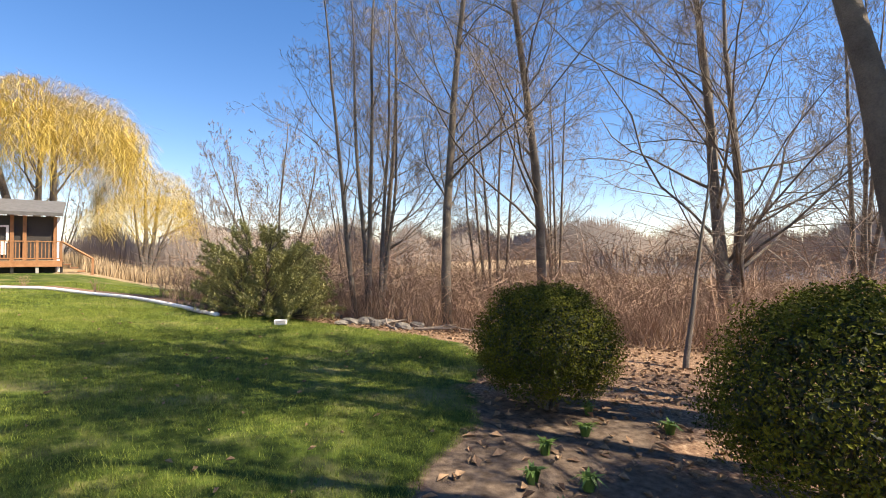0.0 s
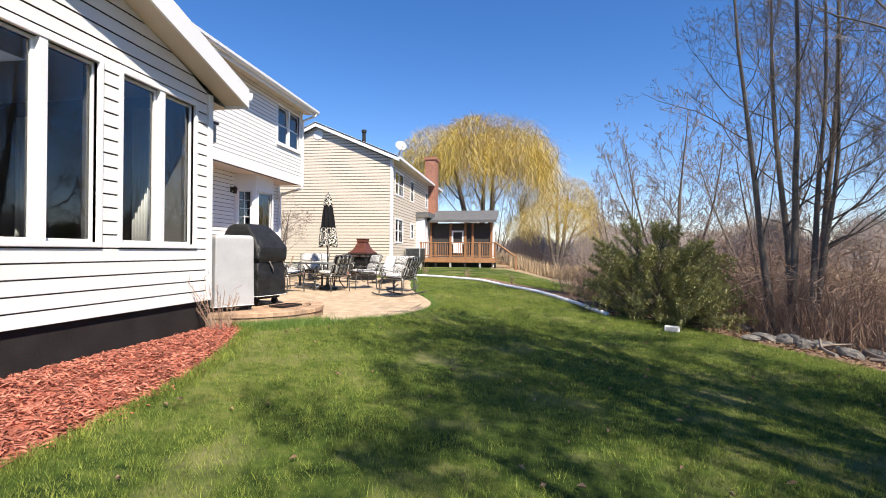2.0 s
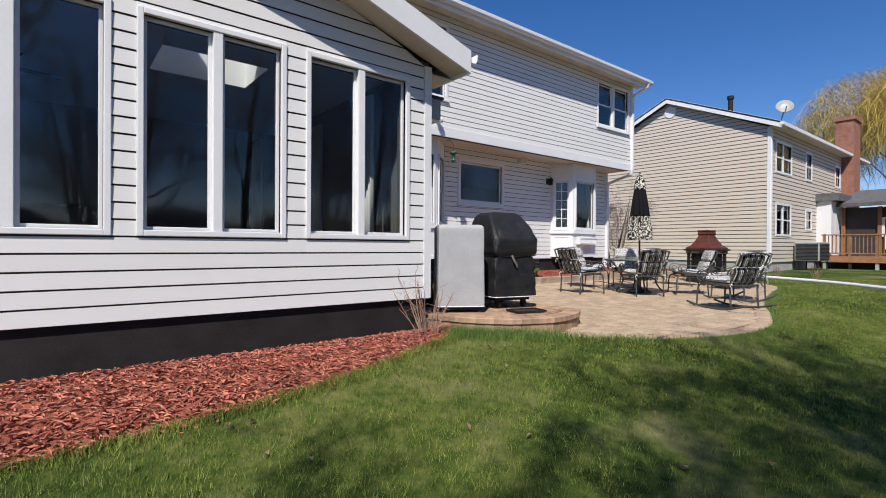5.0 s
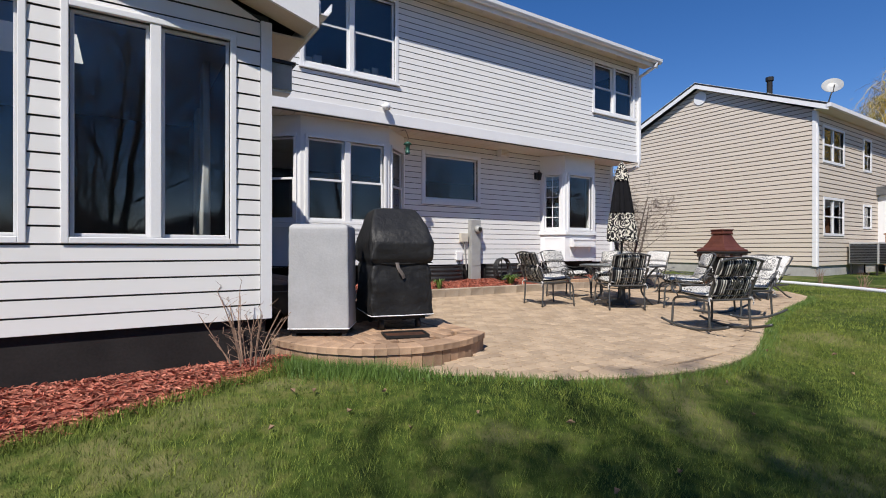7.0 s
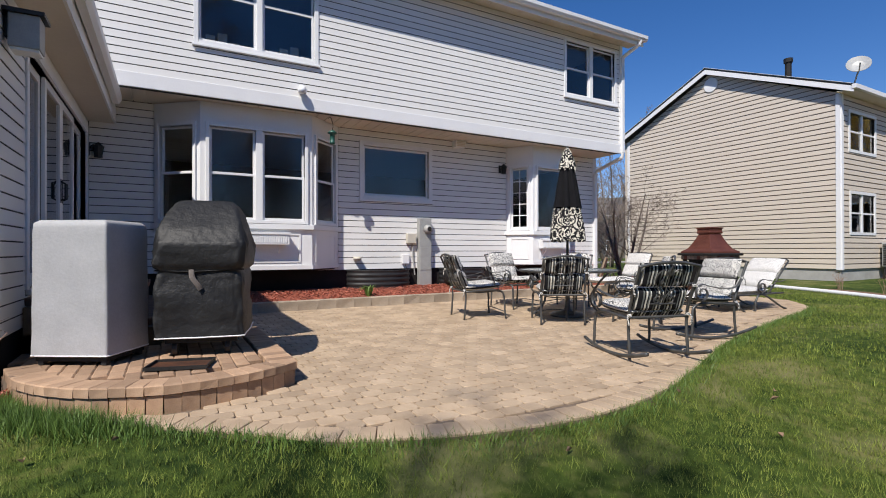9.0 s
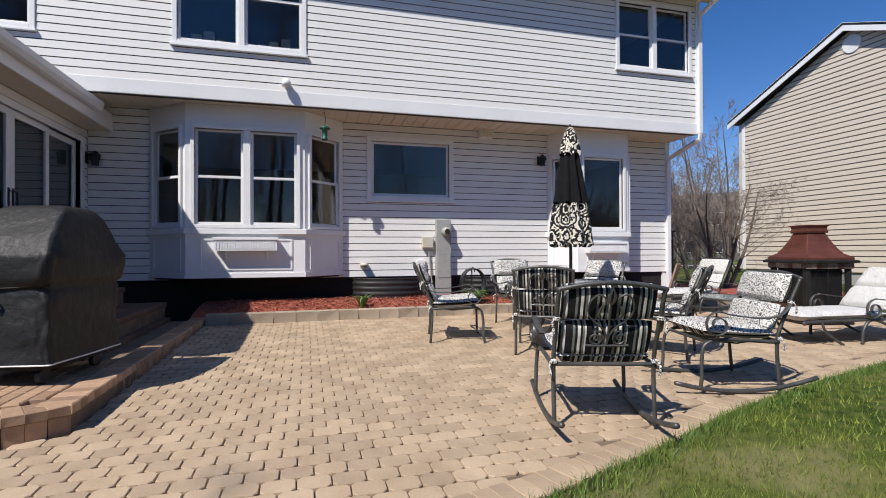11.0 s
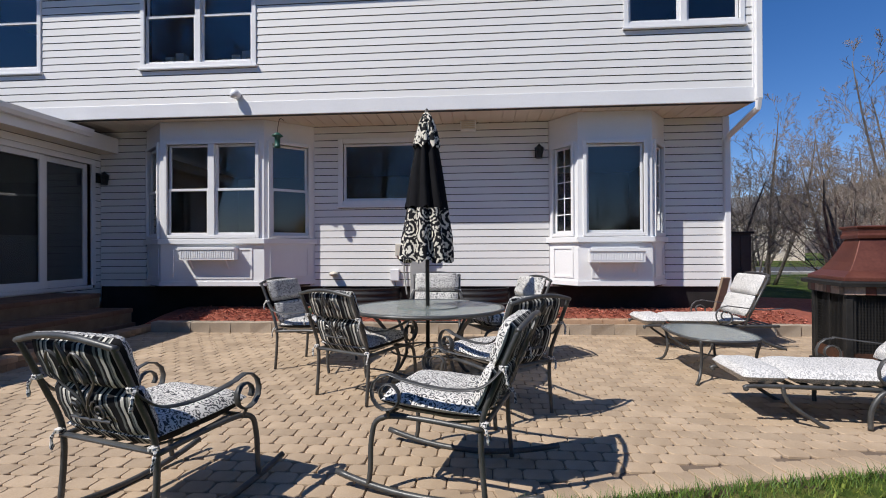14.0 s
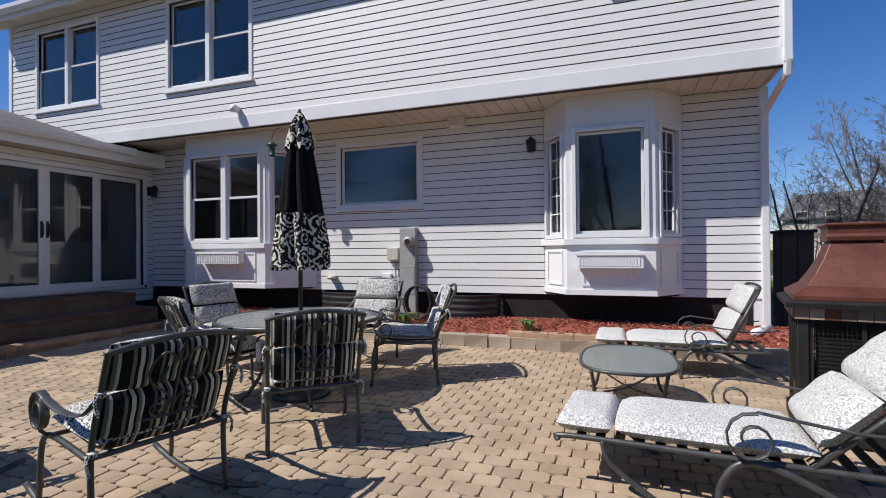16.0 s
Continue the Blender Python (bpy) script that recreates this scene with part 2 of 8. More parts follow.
JOINT = mottled("joint_sand", (0.11, 0.078, 0.053), (0.21, 0.155, 0.11), 6, 200, 0.95, bump=0.6)
KERB = mottled("buff_wall_block", (0.3, 0.235, 0.17), (0.46, 0.38, 0.29), 5, 90, 0.9, bump=0.6, depth=0.01, per_piece=0.15)
MULCH = mottled("red_mulch", (0.16, 0.035, 0.02), (0.42, 0.12, 0.07), 9, 70, 0.9, bump=0.9, depth=0.02)
MULCH_CHIP = mottled("red_mulch_chip", (0.26, 0.065, 0.038), (0.62, 0.25, 0.17), 6, 60, 0.85, bump=0.3, per_piece=0.45)
IRON = mottled("grey_bronze_iron", (0.055, 0.055, 0.055), (0.13, 0.13, 0.125), 10, 160, 0.42, 0.45, 0.15)
FABRIC = damask("damask_charcoal_white", (0.06, 0.06, 0.064), (0.66, 0.64, 0.60), 17.0, 0.44)
FABRIC_LIGHT = damask("damask_grey_white", (0.38, 0.375, 0.365), (0.68, 0.66, 0.63), 18.0, 0.46)
FABRIC_UMB = damask("damask_black_white", (0.012, 0.012, 0.014), (0.66, 0.62, 0.53), 6.5, 0.55)
STRIPE = stripes("striped_back")
BLACK_CLOTH = mottled("black_canvas", (0.006, 0.006, 0.007), (0.014, 0.014, 0.016), 8, 200, 0.9, bump=0.3, spec=0.12)
VINYL_BLACK = mottled("black_vinyl", (0.007, 0.007, 0.008), (0.022, 0.022, 0.022), 5, 16, 0.55, bump=0.5, depth=0.02, spec=0.35)
STRAP = mottled("webbing", (0.09, 0.075, 0.068), (0.17, 0.145, 0.13), 8, 120, 0.85)
VINYL_GREY = mottled("grey_vinyl", (0.33, 0.33, 0.335), (0.43, 0.43, 0.435), 4, 50, 0.6, bump=0.25, depth=0.008)
COPPER = mottled("rusted_copper", (0.085, 0.024, 0.015), (0.19, 0.064, 0.042), 4, 40, 0.5, 0.35, 0.25)
RUST = mottled("rusty_steel", (0.012, 0.01, 0.009), (0.15, 0.055, 0.024), 6, 50, 0.7, 0.2, 0.4)
SLATE = mottled("slate_tile", (0.13, 0.095, 0.075), (0.36, 0.25, 0.19), 9, 60, 0.7, bump=0.3, per_piece=0.5)
SOOT = mottled("sooty_steel", (0.008, 0.008, 0.008), (0.03, 0.027, 0.024), 8, 60, 0.7, 0.3, 0.3)
DARK_METAL = mottled("black_metal", (0.012, 0.012, 0.012), (0.03, 0.03, 0.03), 8, 80, 0.45, 0.3, 0.1)
GREY_METAL = mottled("grey_metal", (0.3, 0.3, 0.29), (0.42, 0.42, 0.4), 6, 80, 0.5, 0.1, 0.1)
PLASTIC_TAN = mottled("beige_plastic", (0.5, 0.46, 0.38), (0.6, 0.56, 0.47), 6, 80, 0.5, 0.0, 0.05)
RUBBER = mottled("black_rubber", (0.01, 0.01, 0.011), (0.025, 0.025, 0.026), 8, 80, 0.55, 0.0, 0.1)
GREEN_PAINT = mottled("green_paint", (0.012, 0.07, 0.05), (0.02, 0.11, 0.08), 8, 80, 0.45, 0.0, 0.1)
BARK = mottled("grey_brown_bark", (0.07, 0.056, 0.046), (0.2, 0.165, 0.135), 5, 60, 0.9, bump=0.8, depth=0.015)
TWIG = mottled("grey_twig", (0.14, 0.11, 0.09), (0.33, 0.27, 0.22), 6, 60, 0.9, bump=0.3)
BRUSH = mottled("brown_brush", (0.19, 0.115, 0.078), (0.42, 0.28, 0.2), 3, 30, 0.9)
REED = mottled("tan_reed", (0.26, 0.185, 0.11), (0.48, 0.36, 0.23), 1.5, 20, 0.9, per_piece=0.25)
WILLOW = mottled("willow_yellow", (0.38, 0.28, 0.06), (0.62, 0.46, 0.12), 1.2, 10, 0.8)
LEAF = mottled("shrub_leaf", (0.022, 0.034, 0.006), (0.15, 0.15, 0.02), 4.5, 30, 0.75, bump=0.1, per_piece=0.35, spec=0.1)
# Dark copy of the leaf: shade inside the shrub is put into its colour.
LEAF_SHADED = mottled("shaded_inner_leaf", (0.012, 0.02, 0.005), (0.035, 0.045, 0.012), 5, 30, 0.7, bump=0.1)
NEEDLE = mottled("pine_needle", (0.2, 0.205, 0.085), (0.46, 0.44, 0.21), 2.5, 20, 0.7, bump=0.1, per_piece=0.3)
DEAD = mottled("dead_leaf", (0.12, 0.07, 0.04), (0.42, 0.28, 0.18), 7, 60, 0.9, bump=0.2)
GRASS = mottled("grass_blade", (0.04, 0.082, 0.010), (0.25, 0.285, 0.058), 4.0, 30, 0.7, bump=0.0, spec=0.25, per_piece=0.5)
SPROUT = mottled("sprout_leaf", (0.05, 0.11, 0.018), (0.16, 0.25, 0.05), 6, 40, 0.55, bump=0.0)
DECK = mottled("cedar_deck", (0.2, 0.085, 0.035), (0.36, 0.18, 0.085), 4, 40, 0.7, bump=0.2, per_piece=0.15)
CHIMNEY_BRICK = mottled("chimney_brick", (0.22, 0.085, 0.055), (0.4, 0.19, 0.13), 5, 60, 0.9, bump=0.4, per_piece=0.2)
STONE = mottled("field_stone", (0.09, 0.08, 0.07), (0.24, 0.22, 0.195), 5, 60, 0.9, bump=0.5)
ASPHALT = mottled("asphalt", (0.04, 0.04, 0.042), (0.07, 0.07, 0.07), 3, 120, 0.9)
WOOD = mottled("weathered_board", (0.24, 0.17, 0.11), (0.4, 0.31, 0.22), 5, 60, 0.8)
HAZE_WOOD = mottled("far_woods", (0.20, 0.165, 0.145), (0.33, 0.28, 0.25), 0.3, 3, 0.95)


def ground_material():
    """Lawn, bare soil, leaf litter and dry reed ground, mixed by how far inside each bed a place lies."""
    n = Nodes("lawn_and_litter")
    where = n.coord.outputs["Object"]
    patch, tuft, fine = n.noise(0.55, 4), n.noise(9, 5), n.noise(120, 3)
    green = n.ramp(n.math("ADD", n.math("MULTIPLY", patch, 0.55), n.math("MULTIPLY", tuft, 0.45)),
                   [(0.38, (0.016, 0.034, 0.006)), (0.5, (0.062, 0.095, 0.016)), (0.62, (0.15, 0.155, 0.045))])
    straw = n.ramp(n.noise(1.1, 6), [(0.54, (0, 0, 0)), (0.70, (1, 1, 1))])
    green = n.mix(n.math("MULTIPLY", straw, 0.6), green, (0.27, 0.235, 0.12))
    soil = n.ramp(n.noise(14, 6), [(0.3, (0.06, 0.042, 0.032)), (0.7, (0.2, 0.15, 0.115))])
    litter = n.ramp(n.noise(26, 5), [(0.32, (0.09, 0.05, 0.035)), (0.55, (0.24, 0.15, 0.1)), (0.72, (0.42, 0.31, 0.22))])
    reed = n.ramp(n.noise(3.0, 6), [(0.3, (0.2, 0.14, 0.085)), (0.7, (0.42, 0.32, 0.2))])

    def inside_of(name, noise_scale, soft):
        a = n.node("Attribute")
        a.attribute_name = name
        wavy = n.math("MULTIPLY", n.math("SUBTRACT", n.noise(noise_scale, 4), 0.5), 2 * soft)
        r = n.node("MapRange", Value=n.math("ADD", a.outputs["Fac"], wavy))
        r.inputs["From Min"].default_value, r.inputs["From Max"].default_value = -0.06, 0.06
        return r.outputs[0]

    col = n.mix(inside_of("litter", 2.2, 0.35), green, litter)
    col = n.mix(inside_of("soil", 2.6, 0.16), col, soil)
    col = n.mix(inside_of("reed", 0.4, 2.0), col, reed)
    n.bump(n.math("ADD", fine, n.math("MULTIPLY", tuft, 1.5)), 0.6, 0.03)
    return n.finish(col, 0.95, Specular_IOR_Level=0.15)


GROUND = ground_material()


def water_material():
    n = Nodes("pond_water")
    n.bump(n.noise(3.0, 4, n.mapped((1.0, 0.35, 1.0))), 0.25, 0.05)
    return n.finish((0.03, 0.045, 0.06), 0.08)


WATER = water_material()

# ---- the ground ----
LAWN_EDGE = [(0.3, -9.0), (0.85, 0.6), (1.47, 2.38), (1.95, 2.84), (2.75, 3.25), (3.5, 4.4), (4.7, 5.4), (5.25, 6.5), (5.1, 7.7),
             (4.5, 8.4), (3.9, 9.6), (3.25, 11.2), (2.6, 12.2), (2.2, 13.6)]
BED = LAWN_EDGE + [(3.4, 15.0), (6.0, 24.0), (16.0, 26.0), (30.0, 10.0), (30.0, -9.0)]
CURB = [tuple(p)[:2] for p in curve_points([(2.25, 11.3, 0), (1.75, 13.2, 0), (0.7, 15.6, 0), (-1.1, 18.1, 0), (-3.3, 20.2, 0), (-6.2, 21.7, 0)], 10)]
STRIP = CURB + [(x + 0.75 + 0.02 * y, y + 0.8) for x, y in reversed(CURB)]
SOIL = [(0.3, -9.0), (0.85, 0.6), (1.47, 2.38), (1.95, 2.84), (2.75, 3.25), (3.3, 3.9), (4.3, 3.6), (4.3, 2.5), (3.3, 1.9), (4.6, 0.6), (4.6, -9.0)]
POND = [(60, -60), (57, 10), (44, 35), (46, 50), (80, 85), (170, 130), (240, 40), (240, -60)]
PAVED = [(-2.72, 7.35), (-2.3, 7.85), (-1.77, 8.6), (-1.46, 9.6), (-1.5, 10.6), (-1.85, 11.7), (-2.26, 12.7), (-2.55, 13.6), (-2.82, 14.6), (-3.05, 15.6), (-3.2, 16.4),
         (-3.6, 17.6), (-4.4, 18.4), (-8.4, 18.4), (-8.4, 7.0), (-3.7, 6.9)]
MULCH_EDGE = [tuple(p)[:2] for p in curve_points([(-2.2, -3.0, 0), (-2.4, 0.5, 0), (-2.46, 2.5, 0), (-2.5, 3.9, 0), (-2.62, 4.9, 0), (-2.95, 6.0, 0), (-3.3, 6.8, 0)], 6)]


def distance_in(xs, ys, poly):
    """How far each place lies inside the outline (negative outside)."""
    best = np.full(xs.shape, 1e9)
    odd = np.zeros(xs.shape, bool)
    for i in range(len(poly)):
        (ax, ay), (bx, by) = poly[i - 1], poly[i]
        dx, dy = bx - ax, by - ay
        t = np.clip(((xs - ax) * dx + (ys - ay) * dy) / (dx * dx + dy * dy + 1e-12), 0, 1)
        best = np.minimum(best, np.hypot(xs - ax - t * dx, ys - ay - t * dy))
        with np.errstate(divide="ignore", invalid="ignore"):
            odd ^= ((ay > ys) != (by > ys)) & (xs < dx * (ys - ay) / (dy if dy else 1e-9) + ax)
    return np.where(odd, best, -best)


def step_np(a, b, v):
    t = np.clip((v - a) / (b - a), 0, 1)
    return t * t * (3 - 2 * t)


def land(x, y):
    """Height of the ground, for arrays: it falls from the house to the pond."""
    x, y = np.asarray(x, float), np.asarray(y, float)
    rise = 0.045 + 0.05 * step_np(3, 8, y)
    z = 0.015 * np.clip(y, -20, 26) - 0.02 + np.where(x < 0, -rise * np.maximum(x, -3.6), -0.045 * np.minimum(x, 6))
    u = 0.87 * x + 0.5 * y
    z = z - 0.06 * np.clip(u - 8.5, 0, 16) * step_np(0, 4, x + 1)
    z = z + 0.02 * np.sin(x * 1.3 + 0.4 * y) * np.sin(0.9 * y) * step_np(0, 2, np.abs(x) + 1)
    z = np.minimum(z, 0.31 + 0.004 * np.maximum(y - 12, 0))
    z = np.where(distance_in(x, y, PAVED) > -0.1, np.minimum(z, 0.20), z)
    water = distance_in(x, y, POND)
    return np.where(water > -6, z + (np.minimum(z, -1.9) - z) * step_np(-6, 3, water), z)


GRID_X, GRID_Y = np.arange(-32, 44, 0.2), np.arange(-14, 64, 0.2)
HEIGHTS = land(*np.meshgrid(GRID_X, GRID_Y, indexing="ij"))


def land_at(x, y):
    """Height of the ground at one place, between the grid's points."""
    if not (-32 < x < 43.5 and -14 < y < 63.5):
        return float(land(np.array([x]), np.array([y]))[0])
    i, j = int((x + 32) / 0.2), int((y + 14) / 0.2)
    s, t = (x + 32) / 0.2 - i, (y + 14) / 0.2 - j
    h = HEIGHTS
    return float(h[i, j] * (1 - s) * (1 - t) + h[i + 1, j] * s * (1 - t) + h[i, j + 1] * (1 - s) * t + h[i + 1, j + 1] * s * t)


def steps_out(fine_lo, fine_hi, step, far, grow=1.16):
    out = list(np.arange(fine_lo, fine_hi + 1e-6, step))
    d = step
    while out[-1] < far:
        d *= grow
        out.append(out[-1] + d)
    d, low = step, [fine_lo]
    while low[-1] > -far:
        d *= grow
        low.append(low[-1] - d)
    return np.array(low[:0:-1] + out)


def build_ground():
    xs, ys = steps_out(-4.0, 8.0, 0.14, 900), steps_out(-2.0, 16.0, 0.14, 900)
    gx, gy = np.meshgrid(xs, ys, indexing="ij")
    z = land(gx, gy)
    co = np.stack([gx, gy, z], -1).reshape(-1, 3)
    nx, ny = len(xs), len(ys)
    i, j = np.meshgrid(np.arange(nx - 1), np.arange(ny - 1), indexing="ij")
    a = (i * ny + j).ravel()
    faces = np.stack([a, a + ny, a + ny + 1, a + 1], -1)
    me = bpy.data.meshes.new("ground")
    me.from_pydata(co.tolist(), [], faces.tolist())
    u = 0.87 * gx + 0.5 * gy
    layers = {
        "litter": np.maximum(distance_in(gx, gy, BED), distance_in(gx, gy, STRIP)),
        "soil": distance_in(gx, gy, SOIL),
        "reed": np.maximum(u - 14.5, np.minimum(gy - 33, gx + 7)),
    }
    for key, value in layers.items():
        me.attributes.new(key, "FLOAT", "POINT").data.foreach_set("value", np.clip(value, -50, 50).ravel().astype(np.float32))
    me.materials.append(GROUND)
    me.polygons.foreach_set("use_smooth", [True] * len(faces))
    return tagged(new("ground", me), "mown green lawn running down to leaf litter and dry reeds", "ground", kind="structure")


build_ground()
pond = Geo()
pond.prism([(58, -300), (58, 10), (44, 35), (40, 55), (80, 100), (190, 160), (320, 60), (320, -300)], -1.7, -1.45)
tagged(part("water", pond, WATER), "blue pond water beyond dry reeds", "pond", kind="structure")

# ---- walls, siding and windows ----
def facing_yard(x):
    """A wall that faces the yard: its length runs along y."""
    return pose(x, 0, 0, 0, 0, 90)


def facing_north(y):
    return pose(0, y, 0, 0, 0, 180)   # faces +y, its length runs along -x


def facing_south(y):
    return pose(0, y, 0)


# Wall colour behind the boards: paints the shade in the siding grooves dark.
GROOVE_SHADE = mottled("groove_shade_dark", (0.03, 0.03, 0.032), (0.06, 0.058, 0.055), 3, 60, 0.9)

# Tan version, painting softer groove shade on the neighbour's siding.
GROOVE_SHADE_TAN = mottled("groove_shade_tan", (0.16, 0.125, 0.095), (0.26, 0.205, 0.16), 3, 60, 0.9)


def wall(name, m, x0, x1, z0, z1, holes=(), thick=0.16, material=None, label="", top=None):
    g = Geo()
    cuts = sorted({x0, x1, *[min(max(h[k], x0), x1) for h in holes for k in (0, 1)]})
    for a, b in zip(cuts, cuts[1:]):
        spans, low = [], z0
        for h in sorted((h for h in holes if h[0] < b - 1e-6 and h[1] > a + 1e-6), key=lambda h: h[2]):
            spans.append((low, h[2]))
            low = h[3]
        spans.append((low, z1))
        for lo, hi in spans:
            if hi - lo > 1e-4:
                g.box((a, 0, lo), (b, thick, hi))
    ob = part(name, g, material or TRIM, m=m)
    return tagged(ob, label, "wall", kind="structure")


def plank(xa, xb, z0, z1, proud, xa1=None, xb1=None, gap=0.0):
    """A lapped board: a square butt below, a hollow groove at its top under the next board's butt."""
    g = Geo()
    c, d = (xa if xa1 is None else xa1), (xb if xb1 is None else xb1)
    h = z1 - z0
    # the gap bares the dark wall, which draws the painted shadow line
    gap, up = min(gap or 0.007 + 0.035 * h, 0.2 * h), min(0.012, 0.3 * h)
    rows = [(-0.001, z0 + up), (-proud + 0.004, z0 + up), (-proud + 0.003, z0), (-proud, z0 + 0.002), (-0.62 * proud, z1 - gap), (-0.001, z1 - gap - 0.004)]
    vs = []
    for y, z in rows:
        t = min(1.0, max(0.0, (z - z0) / h))
        vs += [(xa + (c - xa) * t, y, z), (xb + (d - xb) * t, y, z)]
    n = len(rows)
    g.add(vs, [(2 * i, 2 * i + 1, 2 * i + 3, 2 * i + 2) for i in range(n - 1)] + [tuple(2 * i for i in range(n)), tuple(2 * i + 1 for i in range(n - 1, -1, -1))])
    return g


def lap_siding(parent, x0, x1, z0, z1, step, holes=(), material=None, proud=0.016, slopes=None, joints=0.0, gap=0.0):
    """Rows of lapped boards, each a piece of its own, cut round the holes; slopes: (x, z, rise) of a gable's two rakes."""
    rows = int(round((z1 - z0) / step))
    step = (z1 - z0) / rows
    rnd = random.Random(7)
    for r in range(rows):
        a, b = z0 + r * step, z0 + (r + 1) * step
        if slopes:
            (lx, lz, up), (rx, rz, down) = slopes
            la, lb = max(x0, lx + max(0, (a - lz)) / up), max(x0, lx + max(0, (b - lz)) / up)
            ra, rb = min(x1, rx - max(0, (a - rz)) / down), min(x1, rx - max(0, (b - rz)) / down)
        else:
            la = lb = x0
            ra = rb = x1
        if ra - la < 0.02:
            continue
        rb = max(rb, lb + 0.005)
        pieces = [(la, ra, a, b, lb, rb)]
        for h in holes:
            if h[2] > b - 1e-4 or h[3] < a + 1e-4:
                continue
            nxt = []
            for p in pieces:
                if h[0] >= p[1] or h[1] <= p[0]:
                    nxt.append(p)
                    continue
                if h[0] > p[0]:
                    nxt.append((p[0], h[0], a, b, p[4], h[0]))
                if h[1] < p[1]:
                    nxt.append((h[1], p[1], a, b, h[1], p[5]))
                if h[3] < b - 0.01:
                    nxt.append((max(h[0], p[0]), min(h[1], p[1]), h[3], b, None, None))
                if h[2] > a + 0.01:
                    nxt.append((max(h[0], p[0]), min(h[1], p[1]), a, h[2], None, None))
            pieces = nxt
        for p in pieces:
            if p[1] - p[0] < 0.01:
                continue
            spots = [p[0], p[1]]
            if joints and p[1] - p[0] > joints * 1.4 and not slopes:
                spots.insert(1, p[0] + (p[1] - p[0]) * (0.3 + 0.4 * rnd.random()))
            for s, e in zip(spots, spots[1:]):
                whole = len(spots) == 2
                q = 0.0 if whole else 0.0015
                part("siding_board", plank(s + q, e - q, p[2], p[3], proud, p[4] if whole else None, p[5] if whole else None, gap), material or WHITE, parent)


window_count = [0]


def window(m, x0, x1, z0, z1, panes=1, hung=(), grid=(), trim=0.07, sash=0.045, mullion=0.09, sill=True, label="white-framed window with dark glass", deep=0.10):
    """A framed window set in a wall: trim round it, a sash and a pane for each light; hung: lights with a meeting rail; grid: (columns, rows)."""
    window_count[0] += 1
    w = thing("window_%d" % window_count[0], m, label, "window", kind="structure")
    g = Geo()
    out = -0.035
    g.box((x0 - trim, out, z0 - trim), (x0, deep, z1 + trim))
    g.box((x1, out, z0 - trim), (x1 + trim, deep, z1 + trim))
    g.box((x0, out, z1), (x1, deep, z1 + trim))
    g.box((x0, out, z0 - trim), (x1, deep, z0))
    part("window_frame", g, TRIM, w, bevel=0.006)
    if sill:
        g = Geo()
        g.box((x0 - trim - 0.02, out - 0.03, z0 - trim - 0.035), (x1 + trim + 0.02, 0.0, z0 - trim))
        part("window_sill", g, TRIM, w, bevel=0.005)
    width = (x1 - x0 - mullion * (panes - 1)) / panes
    for k in range(panes):
        a = x0 + k * (width + mullion)
        b = a + width
        if k:
            g = Geo()
            g.box((a - mullion, out + 0.008, z0), (a, deep - 0.01, z1))
            part("mullion", g, TRIM, w, bevel=0.005)
        halves = [(z0, z1, 0.03)]
        if k in hung:
            mid = (z0 + z1) / 2
            halves = [(z0, mid + 0.02, 0.012), (mid - 0.02, z1, 0.04)]
        for lo, hi, y in halves:
            g = Geo()
            g.box((a, y, lo), (a + sash, y + 0.025, hi))
            g.box((b - sash, y, lo), (b, y + 0.025, hi))
            g.box((a + sash, y, lo), (b - sash, y + 0.025, lo + sash))
            g.box((a + sash, y, hi - sash), (b - sash, y + 0.025, hi))
            s = part("sash", g, TRIM, w, bevel=0.003)
            g = Geo()
            g.add([(a + sash - 0.004, y + 0.014, lo + sash - 0.004), (b - sash + 0.004, y + 0.014, lo + sash - 0.004),
                   (b - sash + 0.004, y + 0.014, hi - sash + 0.004), (a + sash - 0.004, y + 0.014, hi - sash + 0.004)], [(0, 1, 2, 3)])
            pane = part("pane", g, GLASS, s)
            pane.visible_shadow = False
            if grid:
                g = Geo()
                for c in range(1, grid[0]):
                    x = a + sash + (b - a - 2 * sash) * c / grid[0]
                    g.box((x - 0.008, y + 0.003, lo + sash), (x + 0.008, y + 0.013, hi - sash))
                for r in range(1, grid[1]):
                    z = lo + sash + (hi - lo - 2 * sash) * r / grid[1]
                    g.box((a + sash, y + 0.004, z - 0.008), (b - sash, y + 0.012, z + 0.008))
                part("glazing_bar", g, TRIM, s)
    return w


def room(name, lo, hi, label, floor=None):
    """A plain closed room behind the windows, with floor, ceiling and back and end walls."""
    (a, b, c), (d, e, f) = lo, hi
    g = Geo()
    g.box((a - 0.1, b - 0.1, c), (a, e + 0.1, f))
    g.box((a, b - 0.1, c), (d, b, f))
    g.box((a, e, c), (d, e + 0.1, f))
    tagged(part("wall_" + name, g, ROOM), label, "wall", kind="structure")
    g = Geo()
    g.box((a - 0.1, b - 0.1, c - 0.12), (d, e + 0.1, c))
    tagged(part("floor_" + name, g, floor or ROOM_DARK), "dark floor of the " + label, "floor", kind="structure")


# main house: lower storey set back under an overhanging upper storey
WALL_X, OVER_X, SOUTH_Y, NORTH_Y = -8.34, -7.47, 3.6, 17.42
SIDE_Y = 6.56
low_m, up_m = facing_yard(WALL_X), facing_yard(OVER_X)
BAY_1 = (7.44, 10.52, 8.09, 9.87, -7.77)     # ends on the wall, ends of the front, front's x
BAY_2 = (14.54, 16.42, 14.92, 16.05, -7.82)
KITCHEN = (11.03, 12.49, 2.46, 3.45)
